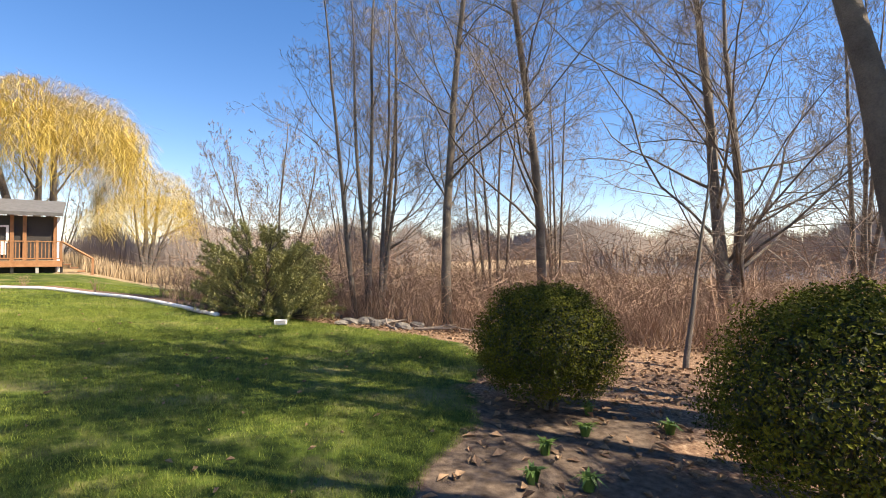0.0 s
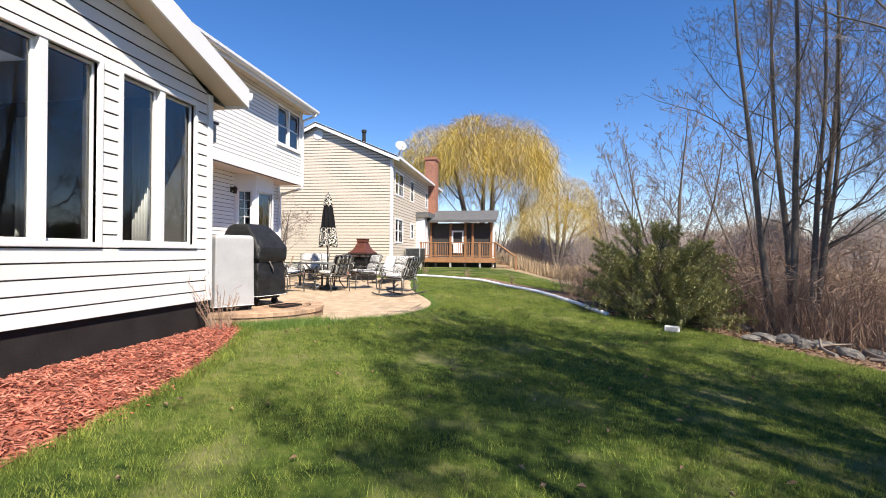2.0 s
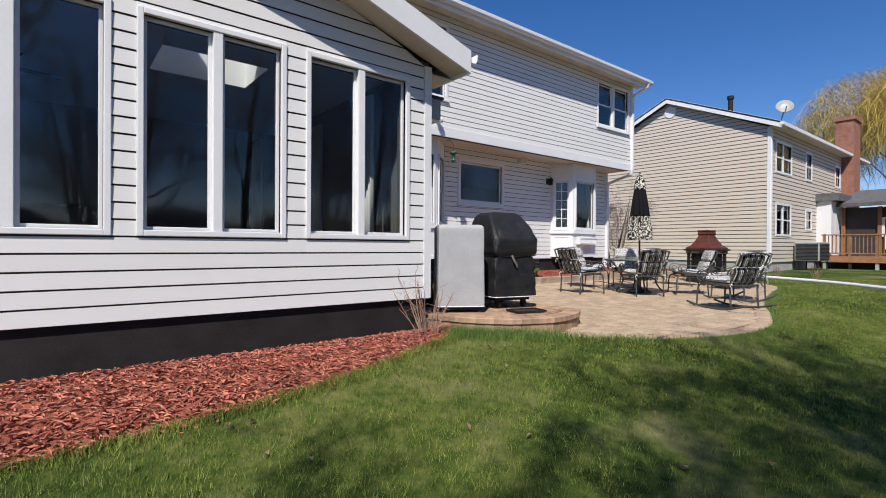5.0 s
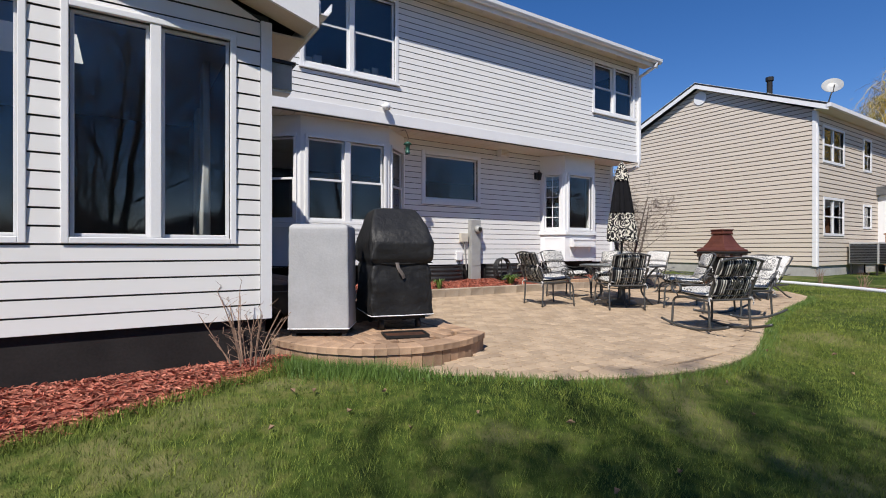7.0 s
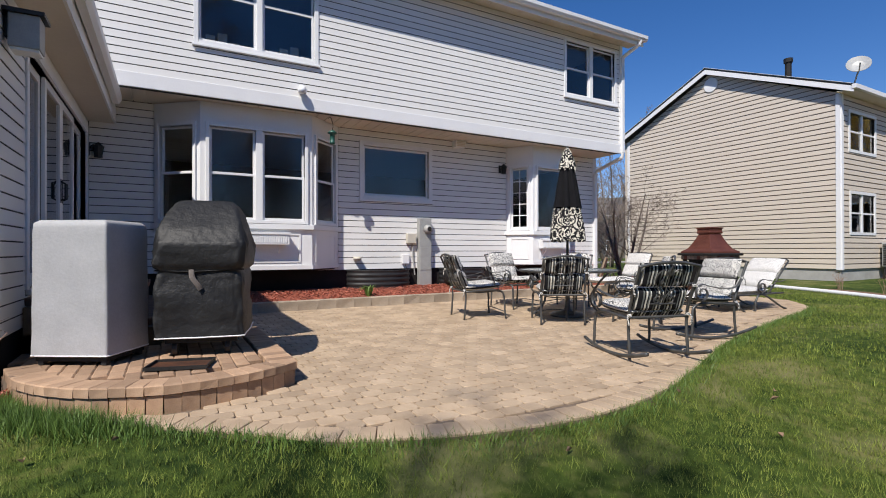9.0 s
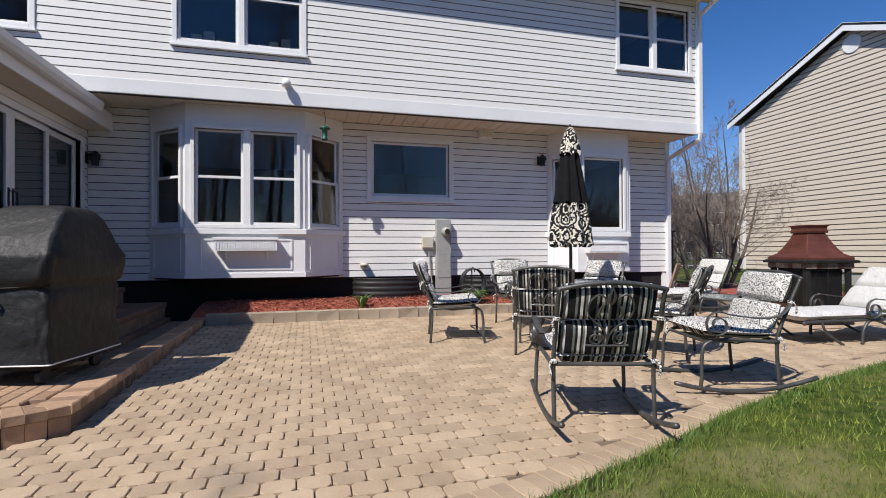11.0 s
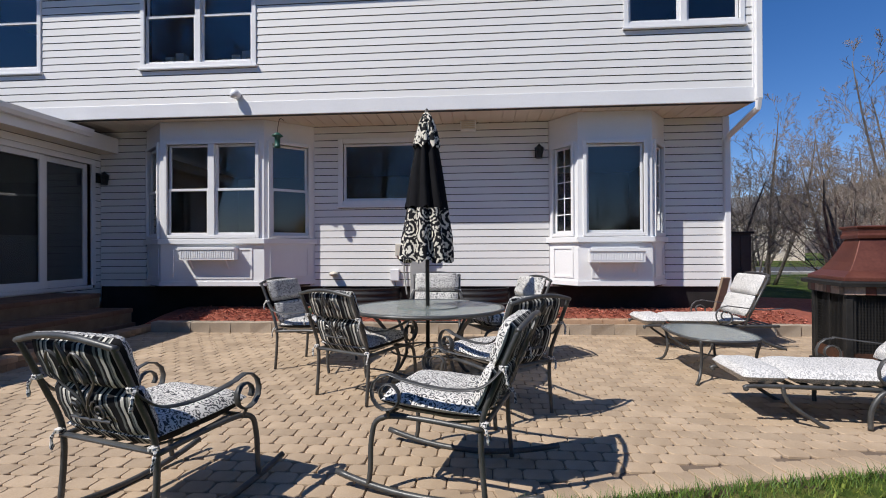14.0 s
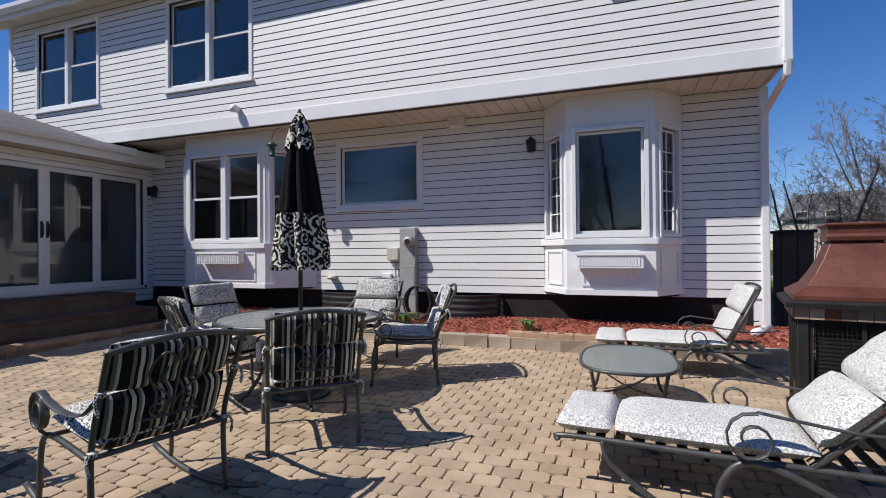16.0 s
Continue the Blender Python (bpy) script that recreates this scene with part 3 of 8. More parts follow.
low_holes = [(BAY_1[0], BAY_1[1], 1.03, 3.755), (BAY_2[0], BAY_2[1], 1.03, 3.755), KITCHEN]
west = wall("wall_lower_storey", low_m, SIDE_Y, NORTH_Y, 0.985, 3.755, low_holes, material=GROOVE_SHADE, label="white lap-sided lower wall under an overhang")
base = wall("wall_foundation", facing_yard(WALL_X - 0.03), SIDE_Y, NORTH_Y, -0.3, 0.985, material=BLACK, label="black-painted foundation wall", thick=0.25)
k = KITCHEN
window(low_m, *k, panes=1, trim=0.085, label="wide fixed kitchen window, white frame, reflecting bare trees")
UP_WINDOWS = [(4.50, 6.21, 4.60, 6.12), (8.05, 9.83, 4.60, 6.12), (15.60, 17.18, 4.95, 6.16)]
upper = wall("wall_upper_storey", up_m, SOUTH_Y, NORTH_Y, 3.755, 6.46, UP_WINDOWS, material=GROOVE_SHADE, label="white lap-sided overhanging upper wall")
for k in UP_WINDOWS:
    window(up_m, *k, panes=2, hung=(0, 1), sash=0.04, label="pair of white double-hung upstairs windows")
g = Geo()
g.box((SOUTH_Y, -0.03, 3.735), (NORTH_Y + 0.02, 0.0, 3.95))
tagged(part("trim_overhang_band", g, TRIM, m=up_m, bevel=0.006), "plain white band board along the overhang", "trim", kind="structure")
for y in (NORTH_Y - 0.07, SOUTH_Y):
    g = Geo()
    g.box((y, -0.034, 3.95), (y + 0.09, 0.0, 6.42))
    tagged(part("trim_corner_post", g, TRIM, m=up_m), "white corner post", "trim", kind="structure")
g = Geo()
g.box((NORTH_Y - 0.08, -0.03, 0.985), (NORTH_Y + 0.02, 0.0, 3.75))
tagged(part("trim_lower_corner_post", g, TRIM, m=low_m), "white corner post", "trim", kind="structure")
north_low = wall("wall_north_lower", facing_north(NORTH_Y), -WALL_X, 16.0, -0.3, 3.755, label="white lap-sided end wall")
north_up = wall("wall_north_upper", facing_north(NORTH_Y), -OVER_X, 16.0, 3.787, 6.46, label="white lap-sided end wall")
south_up = wall("wall_south_upper", facing_south(SOUTH_Y - 0.0), -16.0, OVER_X, 3.0, 6.46, label="white end wall")
wall("wall_south_lower", facing_south(SOUTH_Y), -16.0, WALL_X, -0.3, 3.0, label="white end wall")
wall("wall_street_side", facing_yard(-16.0), SOUTH_Y, NORTH_Y, -0.3, 6.46, label="white wall on the street side")
# soffit strips under the overhang
soffit = Geo()
soffit.box((WALL_X - 0.02, SIDE_Y, 3.775), (OVER_X - 0.02, NORTH_Y - 0.004, 3.80))
for i in range(int((NORTH_Y - SIDE_Y) / 0.2) + 1):
    y = SIDE_Y + 0.2 * i
    soffit.box((WALL_X, y + 0.006, 3.755), (OVER_X - 0.16, min(y + 0.194, NORTH_Y - 0.006), 3.775))
tagged(part("ceiling_overhang_soffit", soffit, SOFFIT), "ribbed beige vinyl soffit under the overhang", "soffit", kind="structure")
# roof with eave, soffit and gutter
EAVE_X, EAVE_Z = -7.05, 6.50
roof = thing("roof", pose(0, 0, 0), "low-pitched grey shingle roof with white eaves", "roof", kind="structure")
g = Geo()
ridge = EAVE_Z + 0.42 * 5.0
for a, b in ((EAVE_X, -11.93), (-16.9, -11.93)):
    g.add([(a, SOUTH_Y - 0.3, EAVE_Z), (a, NORTH_Y + 0.3, EAVE_Z), (b, NORTH_Y + 0.3, ridge), (b, SOUTH_Y - 0.3, ridge),
           (a, SOUTH_Y - 0.3, EAVE_Z + 0.06), (a, NORTH_Y + 0.3, EAVE_Z + 0.06), (b, NORTH_Y + 0.3, ridge + 0.06), (b, SOUTH_Y - 0.3, ridge + 0.06)],
          [(3, 2, 1, 0), (4, 5, 6, 7), (0, 1, 5, 4), (1, 2, 6, 5), (2, 3, 7, 6), (3, 0, 4, 7)])
part("shingles", g, SHINGLE, roof)
g = Geo()
for y in (SOUTH_Y + 0.08, NORTH_Y - 0.16):
    g.add([(OVER_X - 0.02, y, 6.46), (-15.98, y, 6.46), (-11.93, y, ridge - 0.01), (OVER_X - 0.02, y + 0.08, 6.46), (-15.98, y + 0.08, 6.46), (-11.93, y + 0.08, ridge - 0.01)],
          [(0, 1, 2), (5, 4, 3), (0, 3, 4, 1), (1, 4, 5, 2), (2, 5, 3, 0)])
part("gable", g, WHITE, roof)
g = Geo()
g.box((EAVE_X - 0.02, SOUTH_Y - 0.3, 6.30), (EAVE_X + 0.005, NORTH_Y + 0.3, 6.50))
part("fascia", g, TRIM, roof)
g = Geo()
prof = [(0.0, 0.12), (0.012, 0.0), (0.085, 0.0), (0.12, 0.05), (0.125, 0.12), (0.115, 0.12), (0.108, 0.055), (0.08, 0.012), (0.02, 0.012), (0.012, 0.12)]
ys = (SOUTH_Y - 0.32, NORTH_Y + 0.32)
g.add([(EAVE_X + 0.007 + px, y, 6.39 + pz) for y in ys for px, pz in prof],
      [(i, (i + 1) % 10, 10 + (i + 1) % 10, 10 + i) for i in range(10)])
part("gutter", g, TRIM, roof, "white metal gutter")
g = Geo()
g.box((OVER_X + 0.0, SOUTH_Y - 0.28, 6.40), (EAVE_X - 0.022, NORTH_Y + 0.28, 6.42))
part("eave_soffit", g, SOFFIT, roof)
for i in range(18):
    y = SOUTH_Y + 0.2 + i * 0.78
    g = Geo()
    for s in range(5):
        g.box((OVER_X + 0.14, y + 0.055 * s, 6.385), (EAVE_X - 0.1, y + 0.03 + 0.055 * s, 6.40))
    part("soffit_vent", g, SOFFIT, roof)


# ---- bays under the overhang ----
def bay(ends, sill_z, head_z, side_panes, front_panes, hung, grid, label):
    a, b, c, d, fx = ends
    corners = [(WALL_X, a), (fx, c), (fx, d), (WALL_X, b)]
    holder = thing("bay_window", pose(0, 0, 0), label, "bay window", kind="structure")
    for i in range(3):
        (xa, ya), (xb, yb) = corners[i], corners[i + 1]
        length = math.hypot(xb - xa, yb - ya)
        turn = math.degrees(math.atan2(yb - ya, xb - xa))
        m = pose(xa, ya, 0, 0, 0, turn)
        inset = 0.13 if i == 1 else 0.12
        hole = (inset, length - inset, sill_z, head_z)
        w = wall("wall_bay", m, 0.0, length, 1.03, 3.75, [hole], 0.08, TRIM, "white panelled bay wall")
        pane_n = front_panes if i == 1 else side_panes
        window(m, *hole, panes=pane_n, hung=tuple(range(pane_n)) if (hung and (i != 1 or front_panes > 1)) else (),
               grid=grid if i != 1 else (), trim=0.055, sash=0.04, mullion=0.11, sill=False, deep=0.07, label="white bay window light with dark glass")
        g = Geo()
        g.box((-0.02, -0.05, sill_z - 0.15), (length + 0.02, -0.004, sill_z - 0.065))
        part("sill_board", g, TRIM, w, bevel=0.006)
        g = Geo()
        p0, p1 = (0.2, length - 0.2) if i == 1 else (0.1, length - 0.1)
        for lo, hi in (((p0, -0.014, 1.15), (p0 + 0.03, -0.002, sill_z - 0.22)), ((p1 - 0.03, -0.014, 1.15), (p1, -0.002, sill_z - 0.22)),
                       ((p0 + 0.03, -0.014, sill_z - 0.25), (p1 - 0.03, -0.002, sill_z - 0.22)), ((p0 + 0.03, -0.014, 1.15), (p1 - 0.03, -0.002, 1.18))):
            g.box(lo, hi)
        part("panel_moulding", g, TRIM, w)
        g = Geo()
        g.box((-0.01, -0.022, 1.03), (length + 0.01, -0.002, 1.10))
        part("skirt_board", g, TRIM, w)
    g = Geo()
    g.prism([(WALL_X - 0.05, b), (WALL_X - 0.05, a), (fx - 0.08, c), (fx - 0.08, d)], 1.0, 1.03)
    part("underside", g, BLACK, holder)
    return holder


bay(BAY_1, 1.87, 3.37, 1, 2, True, (), "white three-sided bay with double-hung windows")
bay(BAY_2, 1.86, 3.25, 1, 1, False, (2, 5), "white three-sided bay with picture window and gridded side lights")


# ---- window boxes ----
def window_box(y, x, z, length):
    t = thing("window_box", pose(x, y, z, 0, 0, 90), "empty white fluted window box under a bay window", "window box", "window boxes")
    g = Geo()
    h, d = 0.2, 0.16
    g.box((-length / 2, -d, -h), (length / 2, -d + 0.015, 0))
    g.box((-length / 2, -0.027, -h), (length / 2, -0.012, 0))
    g.box((-length / 2, -d + 0.015, -h), (-length / 2 + 0.015, -0.027, 0))
    g.box((length / 2 - 0.015, -d + 0.015, -h), (length / 2, -0.027, 0))
    g.box((-length / 2 + 0.015, -d + 0.015, -h), (length / 2 - 0.015, -0.027, -h + 0.015))
    part("trough", g, TRIM, t)
    g = Geo()
    g.box((-length / 2 - 0.02, -d - 0.02, -0.035), (length / 2 + 0.02, -d - 0.0005, 0.005))
    part("rim", g, TRIM, t, bevel=0.004)
    n = int(length / 0.04)
    g = Geo()
    for i in range(n):
        a = -length / 2 + 0.02 + i * (length - 0.04) / n
        g.box((a, -d - 0.008, -h + 0.03), (a + 0.02, -d - 0.0005, -0.045))
    part("fluting", g, TRIM, t)
    for x0 in (-length * 0.33, length * 0.33):
        g = Geo()
        g.tube([(x0, -d + 0.03, -h), (x0, -0.05, -h - 0.12), (x0, -0.02, -h - 0.14)], 0.012, 6)
        part("bracket", g, TRIM, t)
    return t


window_box(8.98, BAY_1[4] + 0.005, 1.66, 0.92)
window_box(15.48, BAY_2[4] + 0.005, 1.60, 0.82)

# ---- sunroom ----
SUN_X, SUN_S = -3.71, 0.2
sun_m = facing_yard(SUN_X)
PAIRS = [(0.845, 2.035), (2.225, 3.365), (3.635, 4.775), (5.075, 6.225)]
holes = [(a, b, 1.435, 3.205) for a, b in PAIRS]
sun_wall = wall("wall_sunroom_front", sun_m, SUN_S, SIDE_Y, 0.71, 3.45, holes, material=GROOVE_SHADE, label="white lap-sided sunroom wall with tall windows")
for a, b in PAIRS:
    window(sun_m, a, b, 1.435, 3.205, panes=2, trim=0.05, sash=0.03, mullion=0.08, sill=False, label="pair of tall white sunroom casement windows")
wall("wall_sunroom_foundation", facing_yard(SUN_X - 0.02), SUN_S + 0.03, SIDE_Y - 0.03, -0.4, 0.71, material=BLACK, thick=0.2, label="black-painted sunroom foundation")
g = Geo()
g.box((SIDE_Y - 0.075, -0.034, 0.70), (SIDE_Y + 0.022, 0.0, 3.44))
tagged(part("trim_sunroom_corner", g, TRIM, m=sun_m), "white corner post", "trim", kind="structure")
# gable over the front
RIDGE_Y, SLOPE = 3.38, 0.31
def sun_roof_z(y):
    return 3.62 + SLOPE * (6.9 - max(y, 2 * RIDGE_Y - y))


g = Geo()
peak = sun_roof_z(RIDGE_Y) - 0.12
g.add([(SUN_S, 0, 3.45), (SIDE_Y, 0, 3.45), (RIDGE_Y, 0, peak), (SUN_S, 0.1, 3.45), (SIDE_Y, 0.1, 3.45), (RIDGE_Y, 0.1, peak)],
      [(0, 1, 2), (5, 4, 3), (0, 3, 4, 1), (1, 4, 5, 2), (2, 5, 3, 0)])
gable = tagged(part("wall_sunroom_gable", g, GROOVE_SHADE, m=sun_m), "white lap-sided sunroom gable", "wall", kind="structure")
# side wall with sliding doors: its length runs along -x
side_m = facing_north(SIDE_Y)
DOOR = (4.55, 8.12, 1.02, 3.14)
wall("wall_sunroom_side_foundation", facing_north(SIDE_Y - 0.02), -SUN_X + 0.03, -WALL_X, -0.3, 0.71, material=BLACK, label="black-painted sunroom foundation")
side_wall = wall("wall_sunroom_side", side_m, -SUN_X, -WALL_X, 0.71, 3.5, [DOOR], material=GROOVE_SHADE, label="white sunroom side wall in the shade of the eave")
doors = thing("door_1", side_m, "white four-panel sliding glass patio door, closed", "door", kind="structure")
g = Geo()
a, b, c, d = DOOR
for lo, hi in (((a - 0.08, -0.03, c), (a, 0.1, d + 0.08)), ((b, -0.03, c), (b + 0.08, 0.1, d + 0.08)), ((a, -0.03, d), (b, 0.1, d + 0.08)), ((a, -0.045, c - 0.05), (b, 0.1, c))):
    g.box(lo, hi)
part("door_frame", g, TRIM, doors, bevel=0.005)
for i in range(4):
    p, q = a + (b - a) * i / 4, a + (b - a) * (i + 1) / 4
    y = 0.02 if i in (1, 2) else 0.06
    g = Geo()
    for lo, hi in (((p, y, c), (p + 0.085, y + 0.035, d)), ((q - 0.085, y, c), (q, y + 0.035, d)), ((p + 0.085, y, c), (q - 0.085, y + 0.035, c + 0.12)), ((p + 0.085, y, d - 0.085), (q - 0.085, y + 0.035, d))):
        g.box(lo, hi)
    leaf = part("door_panel", g, TRIM, doors, bevel=0.004)
    g = Geo()
    g.add([(p + 0.08, y + 0.018, c + 0.115), (q - 0.08, y + 0.018, c + 0.115), (q - 0.08, y + 0.018, d - 0.08), (p + 0.08, y + 0.018, d - 0.08)], [(0, 1, 2, 3)])
    part("pane", g, GLASS, leaf).visible_shadow = False
    if i in (1, 2):
        x = q - 0.045 if i == 1 else p + 0.045
        g = Geo()
        g.tube([(x, y, 1.95), (x, y - 0.045, 1.97), (x, y - 0.045, 2.15), (x, y, 2.17)], 0.011, 6)
        g.box((x - 0.02, y - 0.006, 1.92), (x + 0.02, y - 0.0005, 2.2))
        part("door_handle", g, DARK_METAL, leaf, "black pull handle")
wall("wall_sunroom_south", facing_south(SUN_S), WALL_X, SUN_X, 0.0, 3.5, label="white sunroom end wall")
# roof of the sunroom, with a skylight opening in the near slope
SKY = (-5.75, -4.85, 3.95, 5.05)
roof2 = thing("roof_sunroom", pose(0, 0, 0), "shallow grey shingle sunroom roof with white eaves and a skylight", "roof", kind="structure")
g = Geo()
RX0, RX1 = OVER_X - 0.9, SUN_X + 0.33
def roof_slab(x0, x1, y0, y1):
    g.add([(x, y, sun_roof_z(y) - 0.05 * t) for t in (1, 0) for x, y in ((x0, y0), (x1, y0), (x1, y1), (x0, y1))],
          [(3, 2, 1, 0), (4, 5, 6, 7), (0, 1, 5, 4), (1, 2, 6, 5), (2, 3, 7, 6), (3, 0, 4, 7)])


low_y = 2 * RIDGE_Y - 6.9
roof_slab(RX0, RX1, low_y, RIDGE_Y)
roof_slab(RX0, RX1, RIDGE_Y, SKY[2])
roof_slab(RX0, RX1, SKY[3], 6.9)
roof_slab(RX0, SKY[0], SKY[2], SKY[3])
roof_slab(SKY[1], RX1, SKY[2], SKY[3])
part("shingles", g, SHINGLE, roof2)
for y0, y1, name in ((RIDGE_Y, 6.92, "rake_board"), (low_y - 0.02, RIDGE_Y, "rake_board")):
    g = Geo()
    za, zb = sun_roof_z(y0), sun_roof_z(y1)
    for x in (RX1 - 0.005,):
        g.add([(x + s, y, z + dz) for s in (0.0, 0.03) for y, z, dz in ((y0, za, -0.25), (y1, zb, -0.25), (y1, zb, 0.015), (y0, za, 0.015))],
              [(3, 2, 1, 0), (4, 5, 6, 7), (0, 1, 5, 4), (1, 2, 6, 5), (2, 3, 7, 6), (3, 0, 4, 7)])
    part(name, g, TRIM, roof2)
    g = Geo()
    g.add([(x, y, z - 0.2 - dz) for dz in (0.0, 0.02) for x, y, z in ((SUN_X + 0.0, y0, za), (RX1 - 0.006, y0, za), (RX1 - 0.006, y1, zb), (SUN_X + 0.0, y1, zb))],
          [(0, 1, 2, 3), (7, 6, 5, 4), (0, 4, 5, 1), (1, 5, 6, 2), (2, 6, 7, 3), (3, 7, 4, 0)])
    part("rake_soffit", g, SOFFIT, roof2)
g = Geo()
g.box((OVER_X - 0.85, 6.90, 3.36), (RX1 + 0.02, 6.925, 3.625))
part("fascia", g, TRIM, roof2)
g = Geo()
ends = (OVER_X - 0.15, RX1 - 0.0)
g.add([(x, 6.93 + px, 3.50 + pz) for x in ends for px, pz in prof], [(i, (i + 1) % 10, 10 + (i + 1) % 10, 10 + i) for i in range(10)] + [tuple(range(9, -1, -1)), tuple(range(10, 20))])
part("gutter", g, TRIM, roof2, "white metal gutter")
g = Geo()
g.box((WALL_X, SIDE_Y + 0.0, 3.36), (SUN_X, 6.90, 3.38))
part("eave_soffit", g, SOFFIT, roof2)
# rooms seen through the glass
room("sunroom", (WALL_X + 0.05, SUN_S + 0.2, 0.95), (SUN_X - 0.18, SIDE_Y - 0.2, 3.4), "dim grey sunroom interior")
g = Geo()
x0, x1, y0, y1 = WALL_X + 0.05, SUN_X - 0.17, SUN_S + 0.17, SIDE_Y - 0.17
for lo, hi in (((x0, y0, 3.4), (x1, SKY[2], 3.44)), ((x0, SKY[3], 3.4), (x1, y1, 3.44)), ((x0, SKY[2], 3.4), (SKY[0], SKY[3], 3.44)), ((SKY[1], SKY[2], 3.4), (x1, SKY[3], 3.44))):
    g.box(lo, hi)
tagged(part("ceiling_sunroom", g, WHITE_PLAIN), "white ceiling of the sunroom", "ceiling", kind="structure")
g = Geo()
for lo, hi in (((SKY[0] - 0.02, SKY[2] - 0.02, 3.44), (SKY[0], SKY[3] + 0.02, 4.1)), ((SKY[1], SKY[2] - 0.02, 3.44), (SKY[1] + 0.02, SKY[3] + 0.02, 4.1)),
               ((SKY[0], SKY[2] - 0.02, 3.44), (SKY[1], SKY[2], 4.45)), ((SKY[0], SKY[3], 3.44), (SKY[1], SKY[3] + 0.02, 4.13))):
    g.box(lo, hi)
tagged(part("ceiling_skylight_shaft", g, WHITE_PLAIN), "white sunlit skylight shaft", "skylight", kind="structure")
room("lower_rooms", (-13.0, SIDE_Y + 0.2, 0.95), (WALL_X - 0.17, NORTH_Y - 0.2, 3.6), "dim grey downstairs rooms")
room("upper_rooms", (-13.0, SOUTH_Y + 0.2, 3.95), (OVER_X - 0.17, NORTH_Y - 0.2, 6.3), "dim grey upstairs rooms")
g = Geo()
g.box((-13.0, SIDE_Y + 0.2, 3.6), (WALL_X - 0.17, NORTH_Y - 0.2, 3.7))
tagged(part("ceiling_lower_rooms", g, WHITE_PLAIN), "white ceiling downstairs", "ceiling", kind="structure")
g = Geo()
g.box((-13.0, SOUTH_Y + 0.2, 6.3), (OVER_X - 0.17, NORTH_Y - 0.2, 6.38))
tagged(part("ceiling_upper_rooms", g, WHITE_PLAIN), "white ceiling upstairs", "ceiling", kind="structure")

# ---- patio, steps and beds ----
def patio_z(x, y):
    return 0.33 + 0.02 * (-3.0 - x)


ARC = [tuple(p)[:2] for p in curve_points([(-2.62, 7.25, 0), (-2.2, 7.85, 0), (-1.67, 8.54, 0), (-1.36, 9.6, 0), (-1.40, 10.6, 0), (-1.75, 11.7, 0), (-2.16, 12.7, 0),
                                           (-2.45, 13.6, 0), (-2.72, 14.6, 0), (-2.95, 15.6, 0), (-3.1, 16.4, 0), (-3.5, 17.6, 0), (-4.3, 18.5, 0)], 6)]
PATIO = ARC + [(-6.9, 18.6), (-6.98, 8.3), (-3.4, 8.3)]
patio_bed = Geo()
patio_bed.prism(PATIO, -0.3, lambda x, y: patio_z(x, y) - 0.014)
patio = tagged(part("patio", patio_bed, JOINT), "tan concrete paver patio with a curved soldier-course edge", "patio", kind="structure")

PLATFORM = [tuple(p)[:2] for p in curve_points([(-3.69, 6.62, 0), (-3.25, 6.78, 0), (-2.86, 7.12, 0), (-2.66, 7.65, 0), (-2.76, 8.18, 0), (-2.95, 8.5, 0)], 6)]
steps = thing("entrance_steps", pose(0, 0, 0), "brick-red paver steps with a rounded landing beside the sunroom", "steps", kind="structure")
g = Geo()
g.prism([(x - 0.02, y) for x, y in PLATFORM] + [(-7.3, 8.48), (-7.3, 6.58), (-3.75, 6.58)], 0.1, 0.44)
part("platform_core", g, JOINT, steps)
for z, y1 in ((0.72, 7.95), (0.95, 7.42)):
    g = Geo()
    g.box((-7.3, 6.58, 0.2), (-4.35, y1 - 0.02, z - 0.07))
    part("step_core", g, JOINT, steps)

# ---- patio furniture ----
def spiral(centre, r0, r1, a0, turns, plane="yz", n=18):
    """Points of a scroll in a plane through centre."""
    out = []
    for i in range(n + 1):
        t = i / n
        w, r = radians(a0) + turns * 2 * math.pi * t, r0 + (r1 - r0) * t
        p, q = r * math.cos(w), r * math.sin(w)
        out.append({"yz": (centre[0], centre[1] + p, centre[2] + q), "xz": (centre[0] + p, centre[1], centre[2] + q)}[plane])
    return out


def cushion(sx, sy, sz, puff=0.35, n=10, slots=None, sag=0.0):
    """A stuffed pad of that size centred on the origin, thinner at its rim; slots(normal) picks a material."""
    g = Geo()
    def shape(u, v, s):
        e = (1 - abs(u) ** 4) ** 0.5 * (1 - abs(v) ** 4) ** 0.5
        dent = 1 - sag * math.exp(-((u * 1.3) ** 2 + (v * 1.3) ** 2))
        wob = 0.012 * noise.noise(Vector((u * 2.3, v * 2.3, s * 1.7)))
        k = 1 - 0.03 * (abs(u * v) ** 2)
        return Vector((u * sx / 2 * k, v * sy / 2 * k, s * sz / 2 * (1 - puff + puff * e) * e ** 0.35 * dent + wob * e))
    for s in (1, -1):
        base = len(g.v)
        pts = [(-1 + 2 * i / n, -1 + 2 * j / n) for i in range(n + 1) for j in range(n + 1)]
        pts = [(math.copysign(abs(a) ** 0.75, a), math.copysign(abs(b) ** 0.75, b)) for a, b in pts]
        vs = [shape(a, b, s) for a, b in pts]
        fs = []
        for i in range(n):
            for j in range(n):
                q = (i * (n + 1) + j, (i + 1) * (n + 1) + j, (i + 1) * (n + 1) + j + 1, i * (n + 1) + j + 1)
                fs.append(q if s > 0 else q[::-1])
        g.add(vs, fs, 0 if s > 0 else 1)
    return g


def fixed(mesh_geo, m):
    """The same mesh moved by m."""
    mesh_geo.v = [tuple(m @ Vector(p)) for p in mesh_geo.v]
    return mesh_geo


